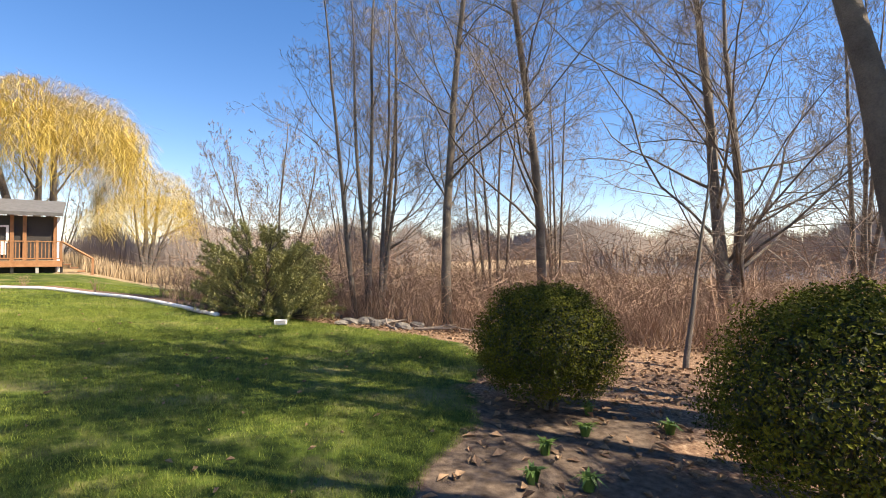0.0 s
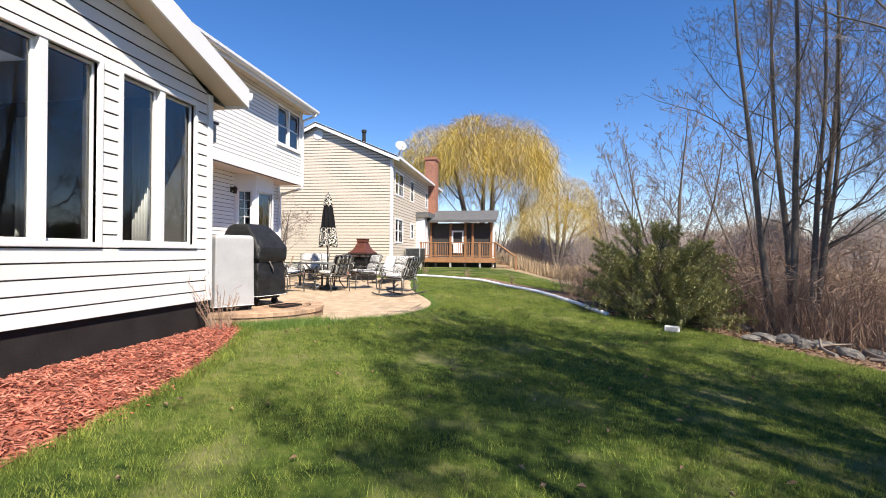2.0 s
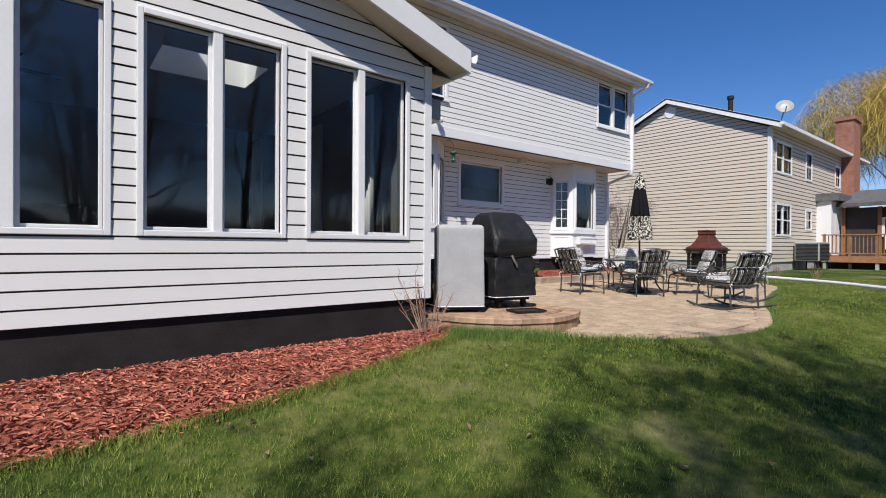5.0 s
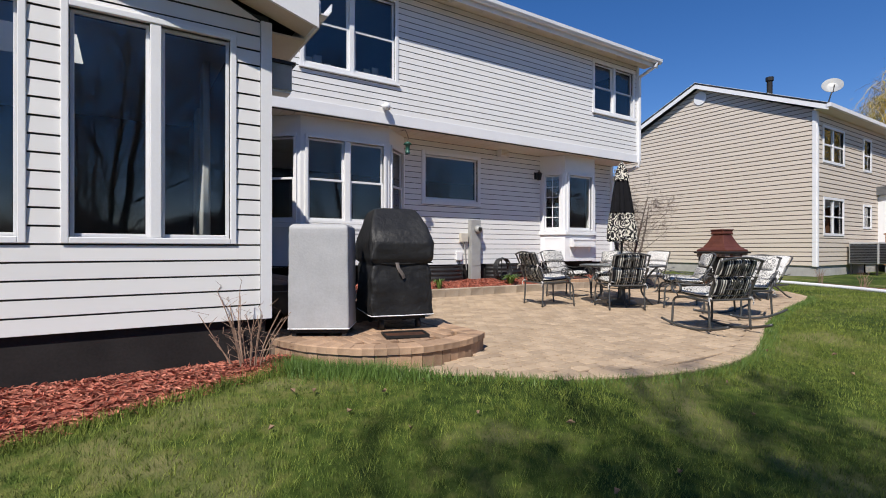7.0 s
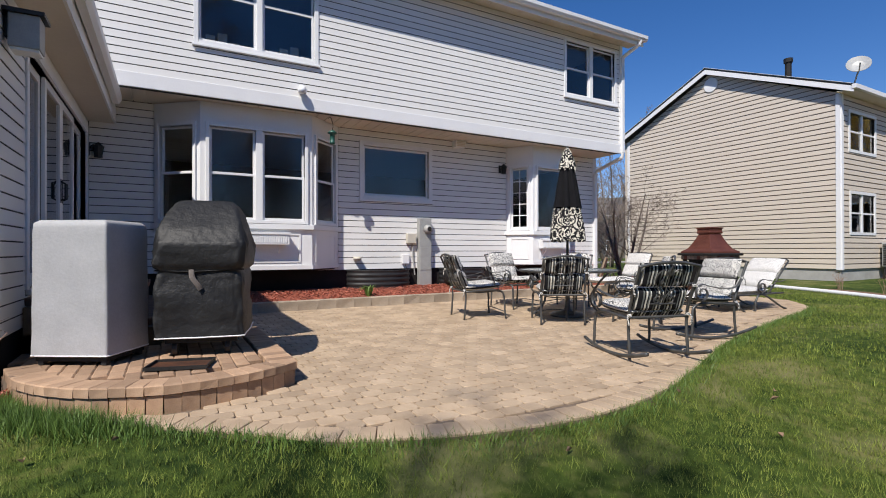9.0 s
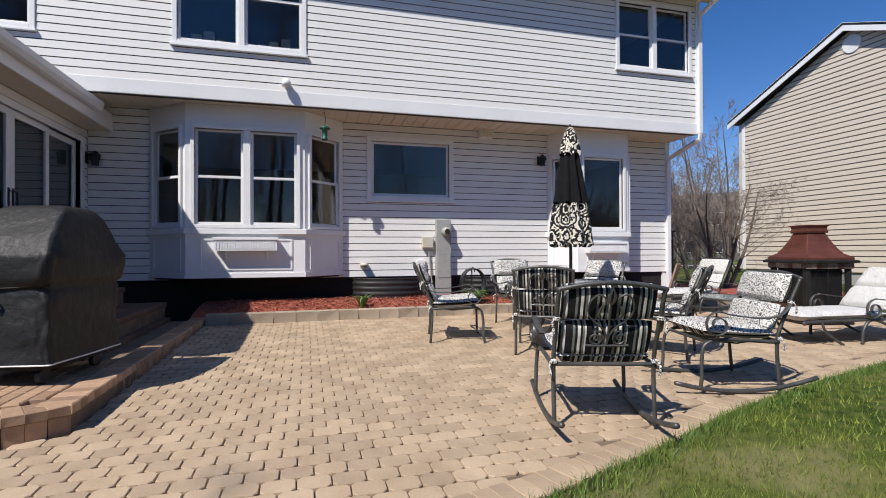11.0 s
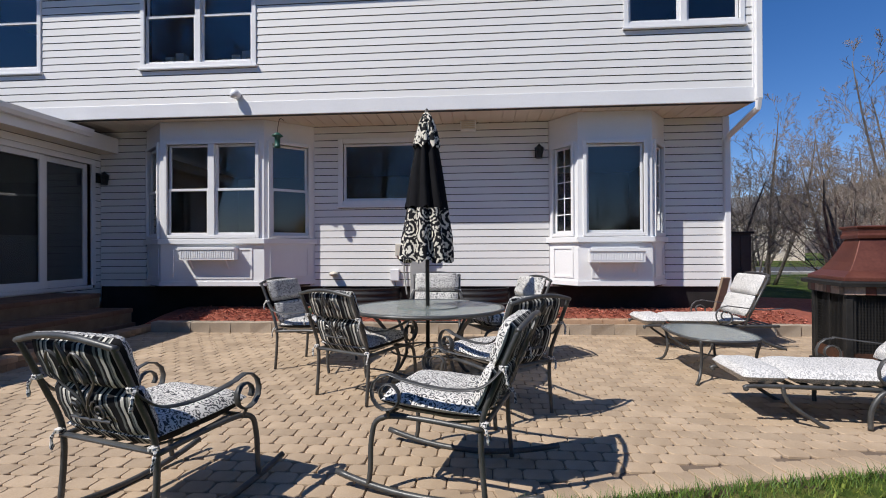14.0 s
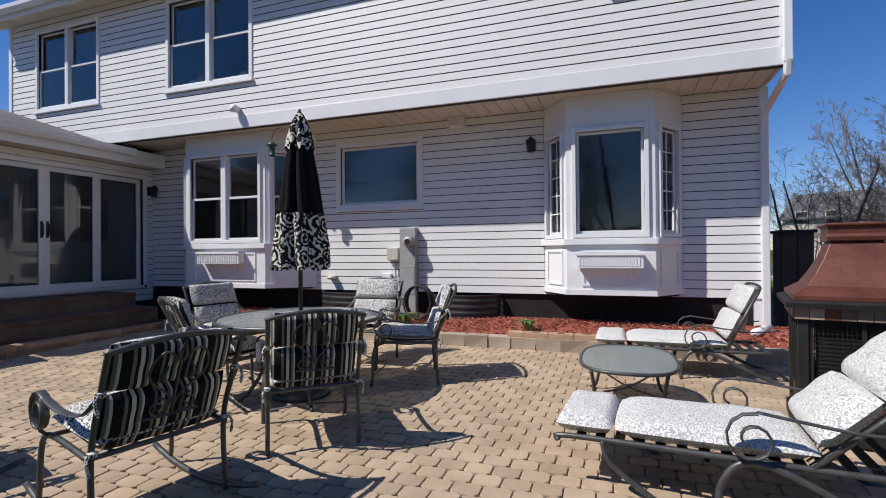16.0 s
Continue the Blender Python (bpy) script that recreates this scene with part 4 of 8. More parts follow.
def patio_chair(name, label, category, group, half=0.29, rocker=False, light=False):
    """An iron armchair with scrolled arms, a loose seat pad and a two-roll back pad striped behind; its front is +y."""
    t = thing(name, pose(0, 0, 0), label, category, group)
    seat_z, top = 0.40, 0.89
    lean = [(-0.24, 0.02 if rocker else 0.0), (-0.22, seat_z), (-0.31, 0.66), (-0.41, top)]
    for s in (-1, 1):
        g = Geo()
        g.tube(curve_points([(s * half, y, z) for y, z in lean], 5), 0.0145, 8)
        part("back_post", g, IRON, t, smooth=True)
        g = Geo()
        g.tube(curve_points([(s * (half + 0.005), -0.23, seat_z - 0.01), (s * (half + 0.005), 0.16, seat_z + 0.012), (s * (half + 0.005), 0.33, seat_z - 0.015), (s * (half + 0.01), 0.37, seat_z - 0.12),
                             (s * (half + 0.015), 0.375, 0.12), (s * (half + 0.015), 0.39, 0.035 if rocker else 0.0)], 5), 0.0145, 8)
        part("front_leg", g, IRON, t, smooth=True)
        g = Geo()
        line = curve_points([(s * half, -0.335, 0.70), (s * (half + 0.03), -0.22, 0.60), (s * (half + 0.045), -0.02, 0.585), (s * (half + 0.045), 0.19, 0.615)], 6)
        line += [Vector(p) for p in spiral((s * (half + 0.045), 0.26, 0.53), 0.11, 0.035, 125, -1.45)]
        g.tube(line, 0.021, 8, flat=0.28)
        part("arm", g, IRON, t, smooth=True)
        g = Geo()
        g.tube([(s * (half + 0.045), 0.26, 0.445), (s * (half + 0.01), 0.27, seat_z)], 0.009, 6)
        part("arm_support", g, IRON, t)
        if rocker:
            g = Geo()
            g.tube([(s * (half + 0.012), -0.52 + 1.1 * i / 16, 0.018 + 0.10 * ((i / 16 - 0.55) / 0.55) ** 2) for i in range(17)], 0.0175, 8)
            part("rocker", g, IRON, t, smooth=True)
    g = Geo()
    g.tube([(-half, -0.225, seat_z), (half, -0.225, seat_z)], 0.0135, 8)
    g.tube([(-half, 0.31, seat_z - 0.01), (half, 0.31, seat_z - 0.01)], 0.0135, 8)
    for i in range(1, 6):
        x = -half + 2 * half * i / 6
        g.tube([(x, -0.225, seat_z), (x, 0.03, seat_z - 0.035), (x, 0.31, seat_z - 0.01)], 0.007, 5)
    part("seat_frame", g, IRON, t)
    if not rocker:
        g = Geo()
        g.tube(curve_points([(-half - 0.012, 0.372, 0.1), (0, 0.26, 0.15), (half + 0.012, 0.372, 0.1)], 6), 0.008, 6)
        part("stretcher", g, IRON, t)
    g = Geo()
    g.tube(curve_points([(-half - 0.015, -0.405, top - 0.01), (-half * 0.5, -0.425, top + 0.022), (0, -0.43, top + 0.032), (half * 0.5, -0.425, top + 0.022), (half + 0.015, -0.405, top - 0.01)], 5), 0.0145, 8)
    part("top_rail", g, IRON, t, smooth=True)
    # scrollwork behind the back pad
    def behind(x, z):
        y = np.interp(z, [seat_z, 0.66, top], [-0.22, -0.31, -0.41])
        return (x, float(y) - 0.028, z)
    g = Geo()
    g.tube([behind(-0.13, 0.53), behind(0.0, 0.527), behind(0.13, 0.53)], 0.0075, 6)
    for s in (-1, 1):
        g.tube(curve_points([behind(0, 0.56), behind(s * 0.03, 0.63), behind(s * 0.125, 0.72), behind(s * 0.13, 0.80), behind(s * 0.085, 0.85), behind(s * 0.04, 0.83), behind(s * 0.035, 0.79)], 6), 0.006, 5)
        g.tube([behind(p[0], p[2]) for p in spiral((s * 0.075, 0, 0.575), 0.05, 0.012, 90, s * 1.5, "xz")], 0.006, 5)
        for a, b, c in ((0.0, 0.84, 0.05), (s * 0.055, 0.74, 0.04)):
            g.tube(curve_points([behind(a, b - c), behind(a + s * 0.016, b - 0.2 * c), behind(a, b + c)], 4), [0.004, 0.008, 0.011, 0.012, 0.012, 0.011, 0.008, 0.006, 0.003], 5)
    g.tube([behind(0, 0.53), behind(0, 0.66), behind(0, top + 0.01)], 0.006, 5)
    part("back_scrollwork", g, IRON, t)
    cloth = FABRIC_LIGHT if light else FABRIC
    seat = fixed(cushion(2 * half - 0.03, 0.58, 0.125, 0.35, 12, sag=0.12), pose(0, 0.06, seat_z + 0.065, 3))
    part("seat_cushion", seat, [cloth, STRIPE], t, smooth=True)
    up = math.degrees(math.atan2(0.19, 0.49))
    for lo, hi in ((0.455, 0.69), (0.685, 0.925)):
        mid = (lo + hi) / 2
        y = float(np.interp(mid, [seat_z, 0.66, top + 0.04], [-0.22, -0.31, -0.425]))
        pad = fixed(cushion(2 * half - 0.035, hi - lo, 0.115, 0.3, 10), pose(0, y + 0.052, mid, 0, 0, 180) @ pose(0, 0, 0, 90 - up + 0.0, 0, 0))
        part("back_cushion", pad, [cloth, STRIPE], t, smooth=True)
    for s in (-1, 1):
        for z, y in ((0.70, -0.33), (0.42, -0.235)):
            g = Geo()
            g.tube(curve_points([(s * (half + 0.016), y, z), (s * (half + 0.03), y - 0.02, z - 0.03), (s * (half + 0.02), y - 0.025, z - 0.09)], 3), [0.008, 0.01, 0.006, 0.009, 0.006, 0.01, 0.005], 5)
            g.lathe([(0.0, -0.018), (0.022, -0.01), (0.024, 0.008), (0.0, 0.018)], (s * half, y, z), 8)
            part("tie", g, cloth, t)
    return t


def on_patio(x, y, rz, lift=0.0):
    return pose(x, y, patio_z(x, y) + lift, 0, 0, rz)


chair = patio_chair("dining_chair", "grey iron scroll-arm dining chair, charcoal damask cushion, striped behind", "chair", "chairs round the patio table")
chair.matrix_basis = on_patio(-4.20, 12.36, 60)
for x, y, rz in ((-5.17, 11.57, -12), (-5.88, 12.85, -88), (-5.39, 13.65, -156), (-3.80, 13.56, 131)):
    copy_thing(chair, on_patio(x, y, rz))
rocker = patio_chair("rocking_chair", "grey iron rocking chair, damask cushion, striped behind, on the pavers", "rocking chair", "rocking chairs", 0.312, True)
rocker.matrix_basis = on_patio(-2.34, 11.76, 73, 0.002)
copy_thing(rocker, on_patio(-2.75, 13.27, 165, 0.002))


def patio_table():
    t = thing("patio_table", pose(-4.6, 12.9, patio_z(-4.6, 12.9)), "round frosted-glass patio table on curved grey iron legs", "table")
    r, h = 0.71, 0.69
    g = Geo()
    g.lathe([(0.028, h), (r - 0.02, h), (r - 0.02, h + 0.008), (0.028, h + 0.008)], segs=48)
    part("tabletop", g, TABLE_GLASS, t, "frosted glass top").visible_shadow = True
    g = Geo()
    g.tube([(r * math.cos(w), r * math.sin(w), h - 0.002) for w in np.linspace(0, 2 * math.pi, 49)[:-1]], 0.017, 8, closed=True)
    part("rim", g, IRON, t, smooth=True)
    g = Geo()
    g.lathe([(0.29, h + 0.008), (0.29, h + 0.018), (0.03, h + 0.018)], segs=40)
    part("lazy_susan", g, TABLE_GLASS, t, "round glass turntable")
    for k in range(4):
        w = radians(45 + 90 * k)
        c, s = math.cos(w), math.sin(w)
        g = Geo()
        g.tube(curve_points([(0.6 * c, 0.6 * s, h - 0.02), (0.45 * c, 0.45 * s, 0.5), (0.33 * c, 0.33 * s, 0.27), (0.44 * c, 0.44 * s, 0.07), (0.53 * c, 0.53 * s, 0.0)], 5), 0.016, 8)
        part("leg", g, IRON, t, smooth=True)
    g = Geo()
    g.tube([(0.345 * math.cos(w), 0.345 * math.sin(w), 0.30) for w in np.linspace(0, 2 * math.pi, 33)[:-1]], 0.009, 6, closed=True)
    part("leg_ring", g, IRON, t)
    return t


patio_table()


def umbrella():
    z = patio_z(-4.6, 12.9)
    t = thing("patio_umbrella", pose(-4.6, 12.9, z), "closed black umbrella with white scroll-patterned hem and cap", "umbrella")
    g = Geo()
    g.lathe([(0.255, 0.0), (0.255, 0.03), (0.22, 0.055), (0.07, 0.08), (0.045, 0.12), (0.03, 0.32), (0.0, 0.32)], segs=32)
    part("base", g, IRON, t, smooth=True)
    g = Geo()
    g.tube([(0, 0, 0.05), (0, 0, 2.5)], 0.019, 10)
    part("pole", g, DARK_METAL, t, smooth=True)
    def cloth(profile, name, material, fl):
        g = Geo()
        segs = 96
        vs, fs = [], []
        for i, (r, zz) in enumerate(profile):
            for k in range(segs):
                w = 2 * math.pi * k / segs
                fold = 1 + fl * (abs(math.cos(4 * w + 0.25 * i)) - 0.6) + 0.12 * fl * math.sin(11 * w + i)
                vs.append((r * fold * math.cos(w), r * fold * math.sin(w), zz + 0.02 * math.sin(8 * w + 0.7) * (i == 0)))
        for i in range(len(profile) - 1):
            for k in range(segs):
                j = (k + 1) % segs
                fs.append((i * segs + k, i * segs + j, (i + 1) * segs + j, (i + 1) * segs + k))
        g.add(vs, fs)
        return part(name, g, material, t, smooth=True)
    cloth([(0.225, 1.13), (0.222, 1.2), (0.212, 1.35), (0.19, 1.5), (0.178, 1.62)], "canopy_hem", FABRIC_UMB, 0.42)
    cloth([(0.178, 1.62), (0.16, 1.75), (0.135, 1.95), (0.105, 2.15), (0.085, 2.24)], "canopy", BLACK_CLOTH, 0.42)
    cloth([(0.118, 2.20), (0.112, 2.26), (0.09, 2.36), (0.06, 2.46), (0.03, 2.52), (0.004, 2.535)], "canopy_cap", FABRIC_UMB, 0.3)
    g = Geo()
    g.lathe([(0.014, 2.5), (0.02, 2.53), (0.012, 2.56), (0.0, 2.57)], segs=10)
    part("finial", g, DARK_METAL, t)


umbrella()


def oval_table():
    t = thing("side_table", on_patio(-5.10, 15.66, 0), "low oval frosted-glass side table on grey iron legs", "table")
    g = Geo()
    ring = [(0.53 * math.copysign(abs(math.cos(w)) ** 0.7, math.cos(w)), 0.355 * math.copysign(abs(math.sin(w)) ** 0.7, math.sin(w))) for w in np.linspace(0, 2 * math.pi, 49)[:-1]]
    g.prism(ring, 0.385, 0.394)
    part("tabletop", g, TABLE_GLASS, t, "frosted glass top")
    g = Geo()
    g.tube([(x * 1.01, y * 1.01, 0.386) for x, y in ring], 0.014, 8, closed=True)
    part("rim", g, IRON, t, smooth=True)
    for sx in (-1, 1):
        for sy in (-1, 1):
            g = Geo()
            g.tube(curve_points([(sx * 0.45, sy * 0.26, 0.38), (sx * 0.41, sy * 0.24, 0.2), (sx * 0.44, sy * 0.27, 0.05), (sx * 0.52, sy * 0.33, 0.0)], 5), 0.014, 8)
            part("leg", g, IRON, t, smooth=True)
    g = Geo()
    g.tube(curve_points([(-0.41, -0.24, 0.2), (0, 0, 0.16), (0.41, 0.24, 0.2)], 5), 0.008, 6)
    g.tube(curve_points([(-0.41, 0.24, 0.2), (0, 0, 0.16), (0.41, -0.24, 0.2)], 5), 0.008, 6)
    part("stretcher", g, IRON, t)


oval_table()


def lounger(label, recline, back):
    """A chaise with strap frame, scrolled arms and pale damask pads; the foot end is -y, the head +y."""
    t = thing("chaise_lounge", pose(0, 0, 0), label, "lounge chair", "chaise lounges")
    half, h = 0.3, 0.27
    ca, sa = math.cos(radians(recline)), math.sin(radians(recline))
    top_y, top_z = 0.2 + back * ca, h + back * sa
    for s in (-1, 1):
        g = Geo()
        g.tube(curve_points([(s * half, -0.95, h - 0.03), (s * half, -0.9, h), (s * half, -0.2, h), (s * half, 0.6, h)], 5), 0.016, 8)
        part("side_rail", g, IRON, t, smooth=True)
        g = Geo()
        g.tube([(s * half, 0.2, h), (s * half, 0.2 + back * ca, h + back * sa)], 0.014, 8)
        part("back_post", g, IRON, t, smooth=True)
        g = Geo()
        g.tube(curve_points([(s * half, -0.72, h), (s * (half + 0.01), -0.68, 0.16), (s * (half + 0.015), -0.5, 0.03), (s * (half + 0.015), -0.44, 0.0)], 5), 0.015, 8)
        part("foot_leg", g, IRON, t, smooth=True)
        g = Geo()
        g.tube(curve_points([(s * (half + 0.02), -0.18, 0.0), (s * (half + 0.02), -0.17, 0.14), (s * (half + 0.02), -0.08, 0.26), (s * (half + 0.02), 0.1, 0.24), (s * (half + 0.02), 0.5, 0.05), (s * (half + 0.02), 0.66, 0.0)], 6), 0.017, 8)
        part("runner_leg", g, IRON, t, smooth=True)
        g = Geo()
        line = curve_points([(s * (half + 0.03), 0.62, h + 0.22), (s * (half + 0.05), 0.4, h + 0.2), (s * (half + 0.05), 0.12, h + 0.23), (s * (half + 0.05), -0.02, h + 0.25)], 5)
        line += [Vector(p) for p in spiral((s * (half + 0.05), -0.04, h + 0.12), 0.125, 0.035, 80, 1.45)]
        g.tube(line, 0.019, 8, flat=0.35)
        part("arm", g, IRON, t, smooth=True)
    for i in range(15):
        y = -0.86 + i * 0.1
        g = Geo()
        g.box((-half, y, h - 0.004), (half, y + 0.05, h + 0.004))
        part("strap", g, DARK_METAL, t)
    g = Geo()
    g.tube(curve_points([(-half, top_y, top_z), (-half * 0.8, top_y + 0.04 * ca, top_z + 0.04 * sa), (0, top_y + 0.055 * ca, top_z + 0.055 * sa), (half * 0.8, top_y + 0.04 * ca, top_z + 0.04 * sa), (half, top_y, top_z)], 5), 0.014, 8)
    for i in range(1, 12):
        x = -half + 2 * half * i / 12
        g.tube([(x, 0.2, h + 0.0), (x, top_y + 0.03 * ca, top_z + 0.03 * sa)], 0.005, 5)
    part("back_frame", g, IRON, t)
    part("foot_cushion", fixed(cushion(0.6, 0.3, 0.11, 0.3), pose(0, -0.82, h + 0.06)), [FABRIC_LIGHT, FABRIC_LIGHT], t, smooth=True)
    part("seat_cushion", fixed(cushion(0.6, 0.92, 0.115, 0.3, sag=0.1), pose(0, -0.21, h + 0.06)), [FABRIC_LIGHT, FABRIC_LIGHT], t, smooth=True)
    for a, b in ((0.05, 0.05 + back * 0.43), (0.05 + back * 0.43, 0.05 + back * 0.86)):
        m = pose(0, 0.19, h + 0.07, recline) @ pose(0, (a + b) / 2, 0.0)
        part("back_cushion", fixed(cushion(0.6, b - a, 0.13, 0.3), m), [FABRIC_LIGHT, FABRIC_LIGHT], t, smooth=True)
    return t


long_chair = lounger("grey iron chaise lounge with pale damask cushions, back half raised", 44, 0.78)
long_chair.matrix_basis = on_patio(-3.88, 16.25, -4)
upright_chair = lounger("grey iron chaise lounge, pale damask cushions, back raised, by mulch bed", 64, 0.64)
upright_chair.matrix_basis = on_patio(-6.42, 16.33, 0)


def fire_pit():
    """A square steel outdoor fireplace under a flared copper hood."""
    x, y = -5.02, 17.12
    t = thing("outdoor_fireplace", on_patio(x, y, math.degrees(math.atan2(-0.31, -0.46)) + 45), "rusted steel patio fireplace with mesh sides and flared copper hood", "fireplace")
    h = 0.365
    g = Geo()
    g.box((-h, -h, 0.0), (h, h, 0.10))
    g.box((-h + 0.02, -h + 0.02, 0.10), (h - 0.02, h - 0.02, 0.15))
    part("base", g, SOOT, t, bevel=0.008)
    for sx in (-1, 1):
        for sy in (-1, 1):
            g = Geo()
            g.box((sx * (h - 0.05) - 0.03, sy * (h - 0.05) - 0.03, 0.15), (sx * (h - 0.05) + 0.03, sy * (h - 0.05) + 0.03, 0.82))
            part("corner_post", g, SOOT, t, bevel=0.006)
    for k in range(4):
        m = pose(0, 0, 0, 0, 0, 90 * k)
        g = Geo()
        g.box((-h + 0.08, -h + 0.04, 0.15), (h - 0.08, -h + 0.055, 0.26), at=m)
        part("lower_panel", g, RUST, t)
        g = Geo()
        for lo, hi in (((-h + 0.08, -h + 0.035, 0.26), (-h + 0.105, -h + 0.05, 0.82)), ((h - 0.105, -h + 0.035, 0.26), (h - 0.08, -h + 0.05, 0.82)), ((-0.012, -h + 0.035, 0.26), (0.012, -h + 0.05, 0.82))):
            g.box(lo, hi, at=m)
        part("screen_frame", g, SOOT, t)
        g = Geo()
        for i in range(22):
            a = -h + 0.11 + i * (2 * h - 0.22) / 21
            g.box((a - 0.0015, -h + 0.042, 0.26), (a + 0.0015, -h + 0.045, 0.82), at=m)
        for i in range(20):
            a = 0.27 + i * 0.027
            g.box((-h + 0.1, -h + 0.045, a - 0.0015), (h - 0.1, -h + 0.048, a + 0.0015), at=m)
        part("mesh_screen", g, SOOT, t)
    for k in range(4):
        g = Geo()
        g.box((-h + 0.12, -h + 0.075, 0.16), (h - 0.12, -h + 0.085, 0.82 if k in (1, 2) else 0.42), at=pose(0, 0, 0, 0, 0, 90 * k))
        part("liner_plate", g, RUST if k == 0 else SOOT, t)
    g = Geo()
    g.lathe([(0.05, 0.16), (0.22, 0.16), (0.28, 0.24), (0.27, 0.24), (0.2, 0.18)], segs=20)
    part("fire_bowl", g, SOOT, t)
    for a in (0, 60, 120):
        g = Geo()
        g.tube([tuple(pose(0, 0, 0, 0, 0, a) @ Vector((-0.2, 0.02, 0.23 + a * 0.0004))), tuple(pose(0, 0, 0, 0, 0, a) @ Vector((0.2, 0.0, 0.25 + a * 0.0004)))], 0.035, 8)
        part("log", g, BARK, t)
    r2 = math.sqrt(2)
    g = Geo()
    g.lathe([((h - 0.006) * r2, 0.79), ((h - 0.006) * r2, 0.875), ((h - 0.05) * r2, 0.875)], segs=4, spin=math.pi / 4)
    part("band", g, SOOT, t, "black band set with slate tiles")
    for k in range(4):
        for i in range(9):
            w = 2 * h / 9
            g = Geo()
            g.box((-h + i * w + 0.002, -h - 0.004, 0.797), (-h + (i + 1) * w - 0.002, -h + 0.008, 0.868), at=pose(0, 0, 0, 0, 0, 90 * k))
            part("tile", g, SLATE if (3 * i + k) % 4 else COPPER, t)
    g = Geo()
    g.lathe([(r * r2, z) for r, z in ((h - 0.02, 0.872), (h + 0.045, 0.872), (h + 0.05, 0.905), (h + 0.02, 0.92), (h - 0.02, 0.92))], segs=4, spin=math.pi / 4)
    part("rim", g, SOOT, t, "black steel rim")
    g = Geo()
    prof = [(h + 0.005, 0.918), (h + 0.005, 0.955), (h - 0.01, 0.962), (0.285, 1.01), (0.235, 1.09), (0.185, 1.19), (0.15, 1.28), (0.135, 1.315)]
    g.lathe([(r * r2, z) for r, z in prof], segs=4, spin=math.pi / 4)
    part("hood", g, COPPER, t, "reddish copper hood", bevel=0.006)
    g = Geo()
    g.lathe([(r * r2, z) for r, z in ((0.16, 1.31), (0.165, 1.34), (0.155, 1.36), (0.155, 1.40), (0.175, 1.415), (0.175, 1.43), (0.0, 1.44))], segs=4, spin=math.pi / 4)
    part("chimney_cap", g, COPPER, t, bevel=0.005)


fire_pit()


def cover(name, m, sections, material, label, category, wrinkle, seed, hem=None, square=0.16):
    """A fitted cloth cover: sections of (z, half width, half depth, depth shift), lofted with creases."""
    t = thing(name, m, label, category)
    n = 96
    g = Geo()
    vs, fs = [], []
    rows = []
    for (z0, w0, d0, s0), (z1, w1, d1, s1) in zip(sections, sections[1:]):
        k = max(1, int(abs(z1 - z0) / 0.03))
        rows += [(z0 + (z1 - z0) * i / k, w0 + (w1 - w0) * i / k, d0 + (d1 - d0) * i / k, s0 + (s1 - s0) * i / k) for i in range(k)]
    rows.append(sections[-1])
    for z, w, d, sh in rows:
        for k in range(n):
            a = 2 * math.pi * k / n
            c, s = math.cos(a), math.sin(a)
            p = square
            x, y = w * math.copysign(abs(c) ** p, c), d * math.copysign(abs(s) ** p, s) + sh
            q = Vector((x * 4 + seed, y * 4, z * 2.2))
            f = wrinkle * (noise.noise(q) + 0.7 * noise.noise(q * 2.7) + 0.5 * abs(noise.noise(q * 5.1)) - 0.45 * abs(noise.noise(Vector((q.x * 2.2, q.y * 2.2, q.z * 0.5 + 3)))) + 0.25)
            vs.append((x * (1 + f), y * (1 + f), z + 0.3 * f * 0.05))
    for i in range(len(rows) - 1):
        for k in range(n):
            j = (k + 1) % n
            fs.append((i * n + k, i * n + j, (i + 1) * n + j, (i + 1) * n + k))
    fs.append(tuple((len(rows) - 1) * n + k for k in range(n)))
    g.add(vs, fs)
    part("cover", g, material, t, smooth=True)
    if hem:
        g = Geo()
        g.tube([Vector(vs[k]) + Vector((0, 0, 0.004)) for k in range(n)], 0.006, 5, closed=True)
        part("hem_piping", g, hem, t)
    return t


PZ = 0.50
c = cover("covered_smoker", pose(-3.80, 7.12, PZ, 0, 0, 59), [(0.07, 0.295, 0.25, 0), (0.5, 0.29, 0.245, 0), (1.0, 0.285, 0.245, 0), (1.06, 0.28, 0.24, 0), (1.085, 0.25, 0.21, 0)],
          VINYL_GREY, "tall box-shaped smoker under a pale grey vinyl cover", "covered grill", 0.014, 3.0, TRIM, square=0.07)
g = Geo()
g.box((-0.27, -0.22, 0.03), (0.27, 0.22, 0.5))
part("cabinet", g, SOOT, c)
for sx in (-1, 1):
    for sy in (-1, 1):
        g = Geo()
        g.box((sx * 0.24 - 0.02, sy * 0.19 - 0.02, 0.0), (sx * 0.24 + 0.02, sy * 0.19 + 0.02, 0.03))
        part("foot", g, RUBBER, c)
grill_m = pose(-3.88, 7.95, PZ, 0, 0, 77)
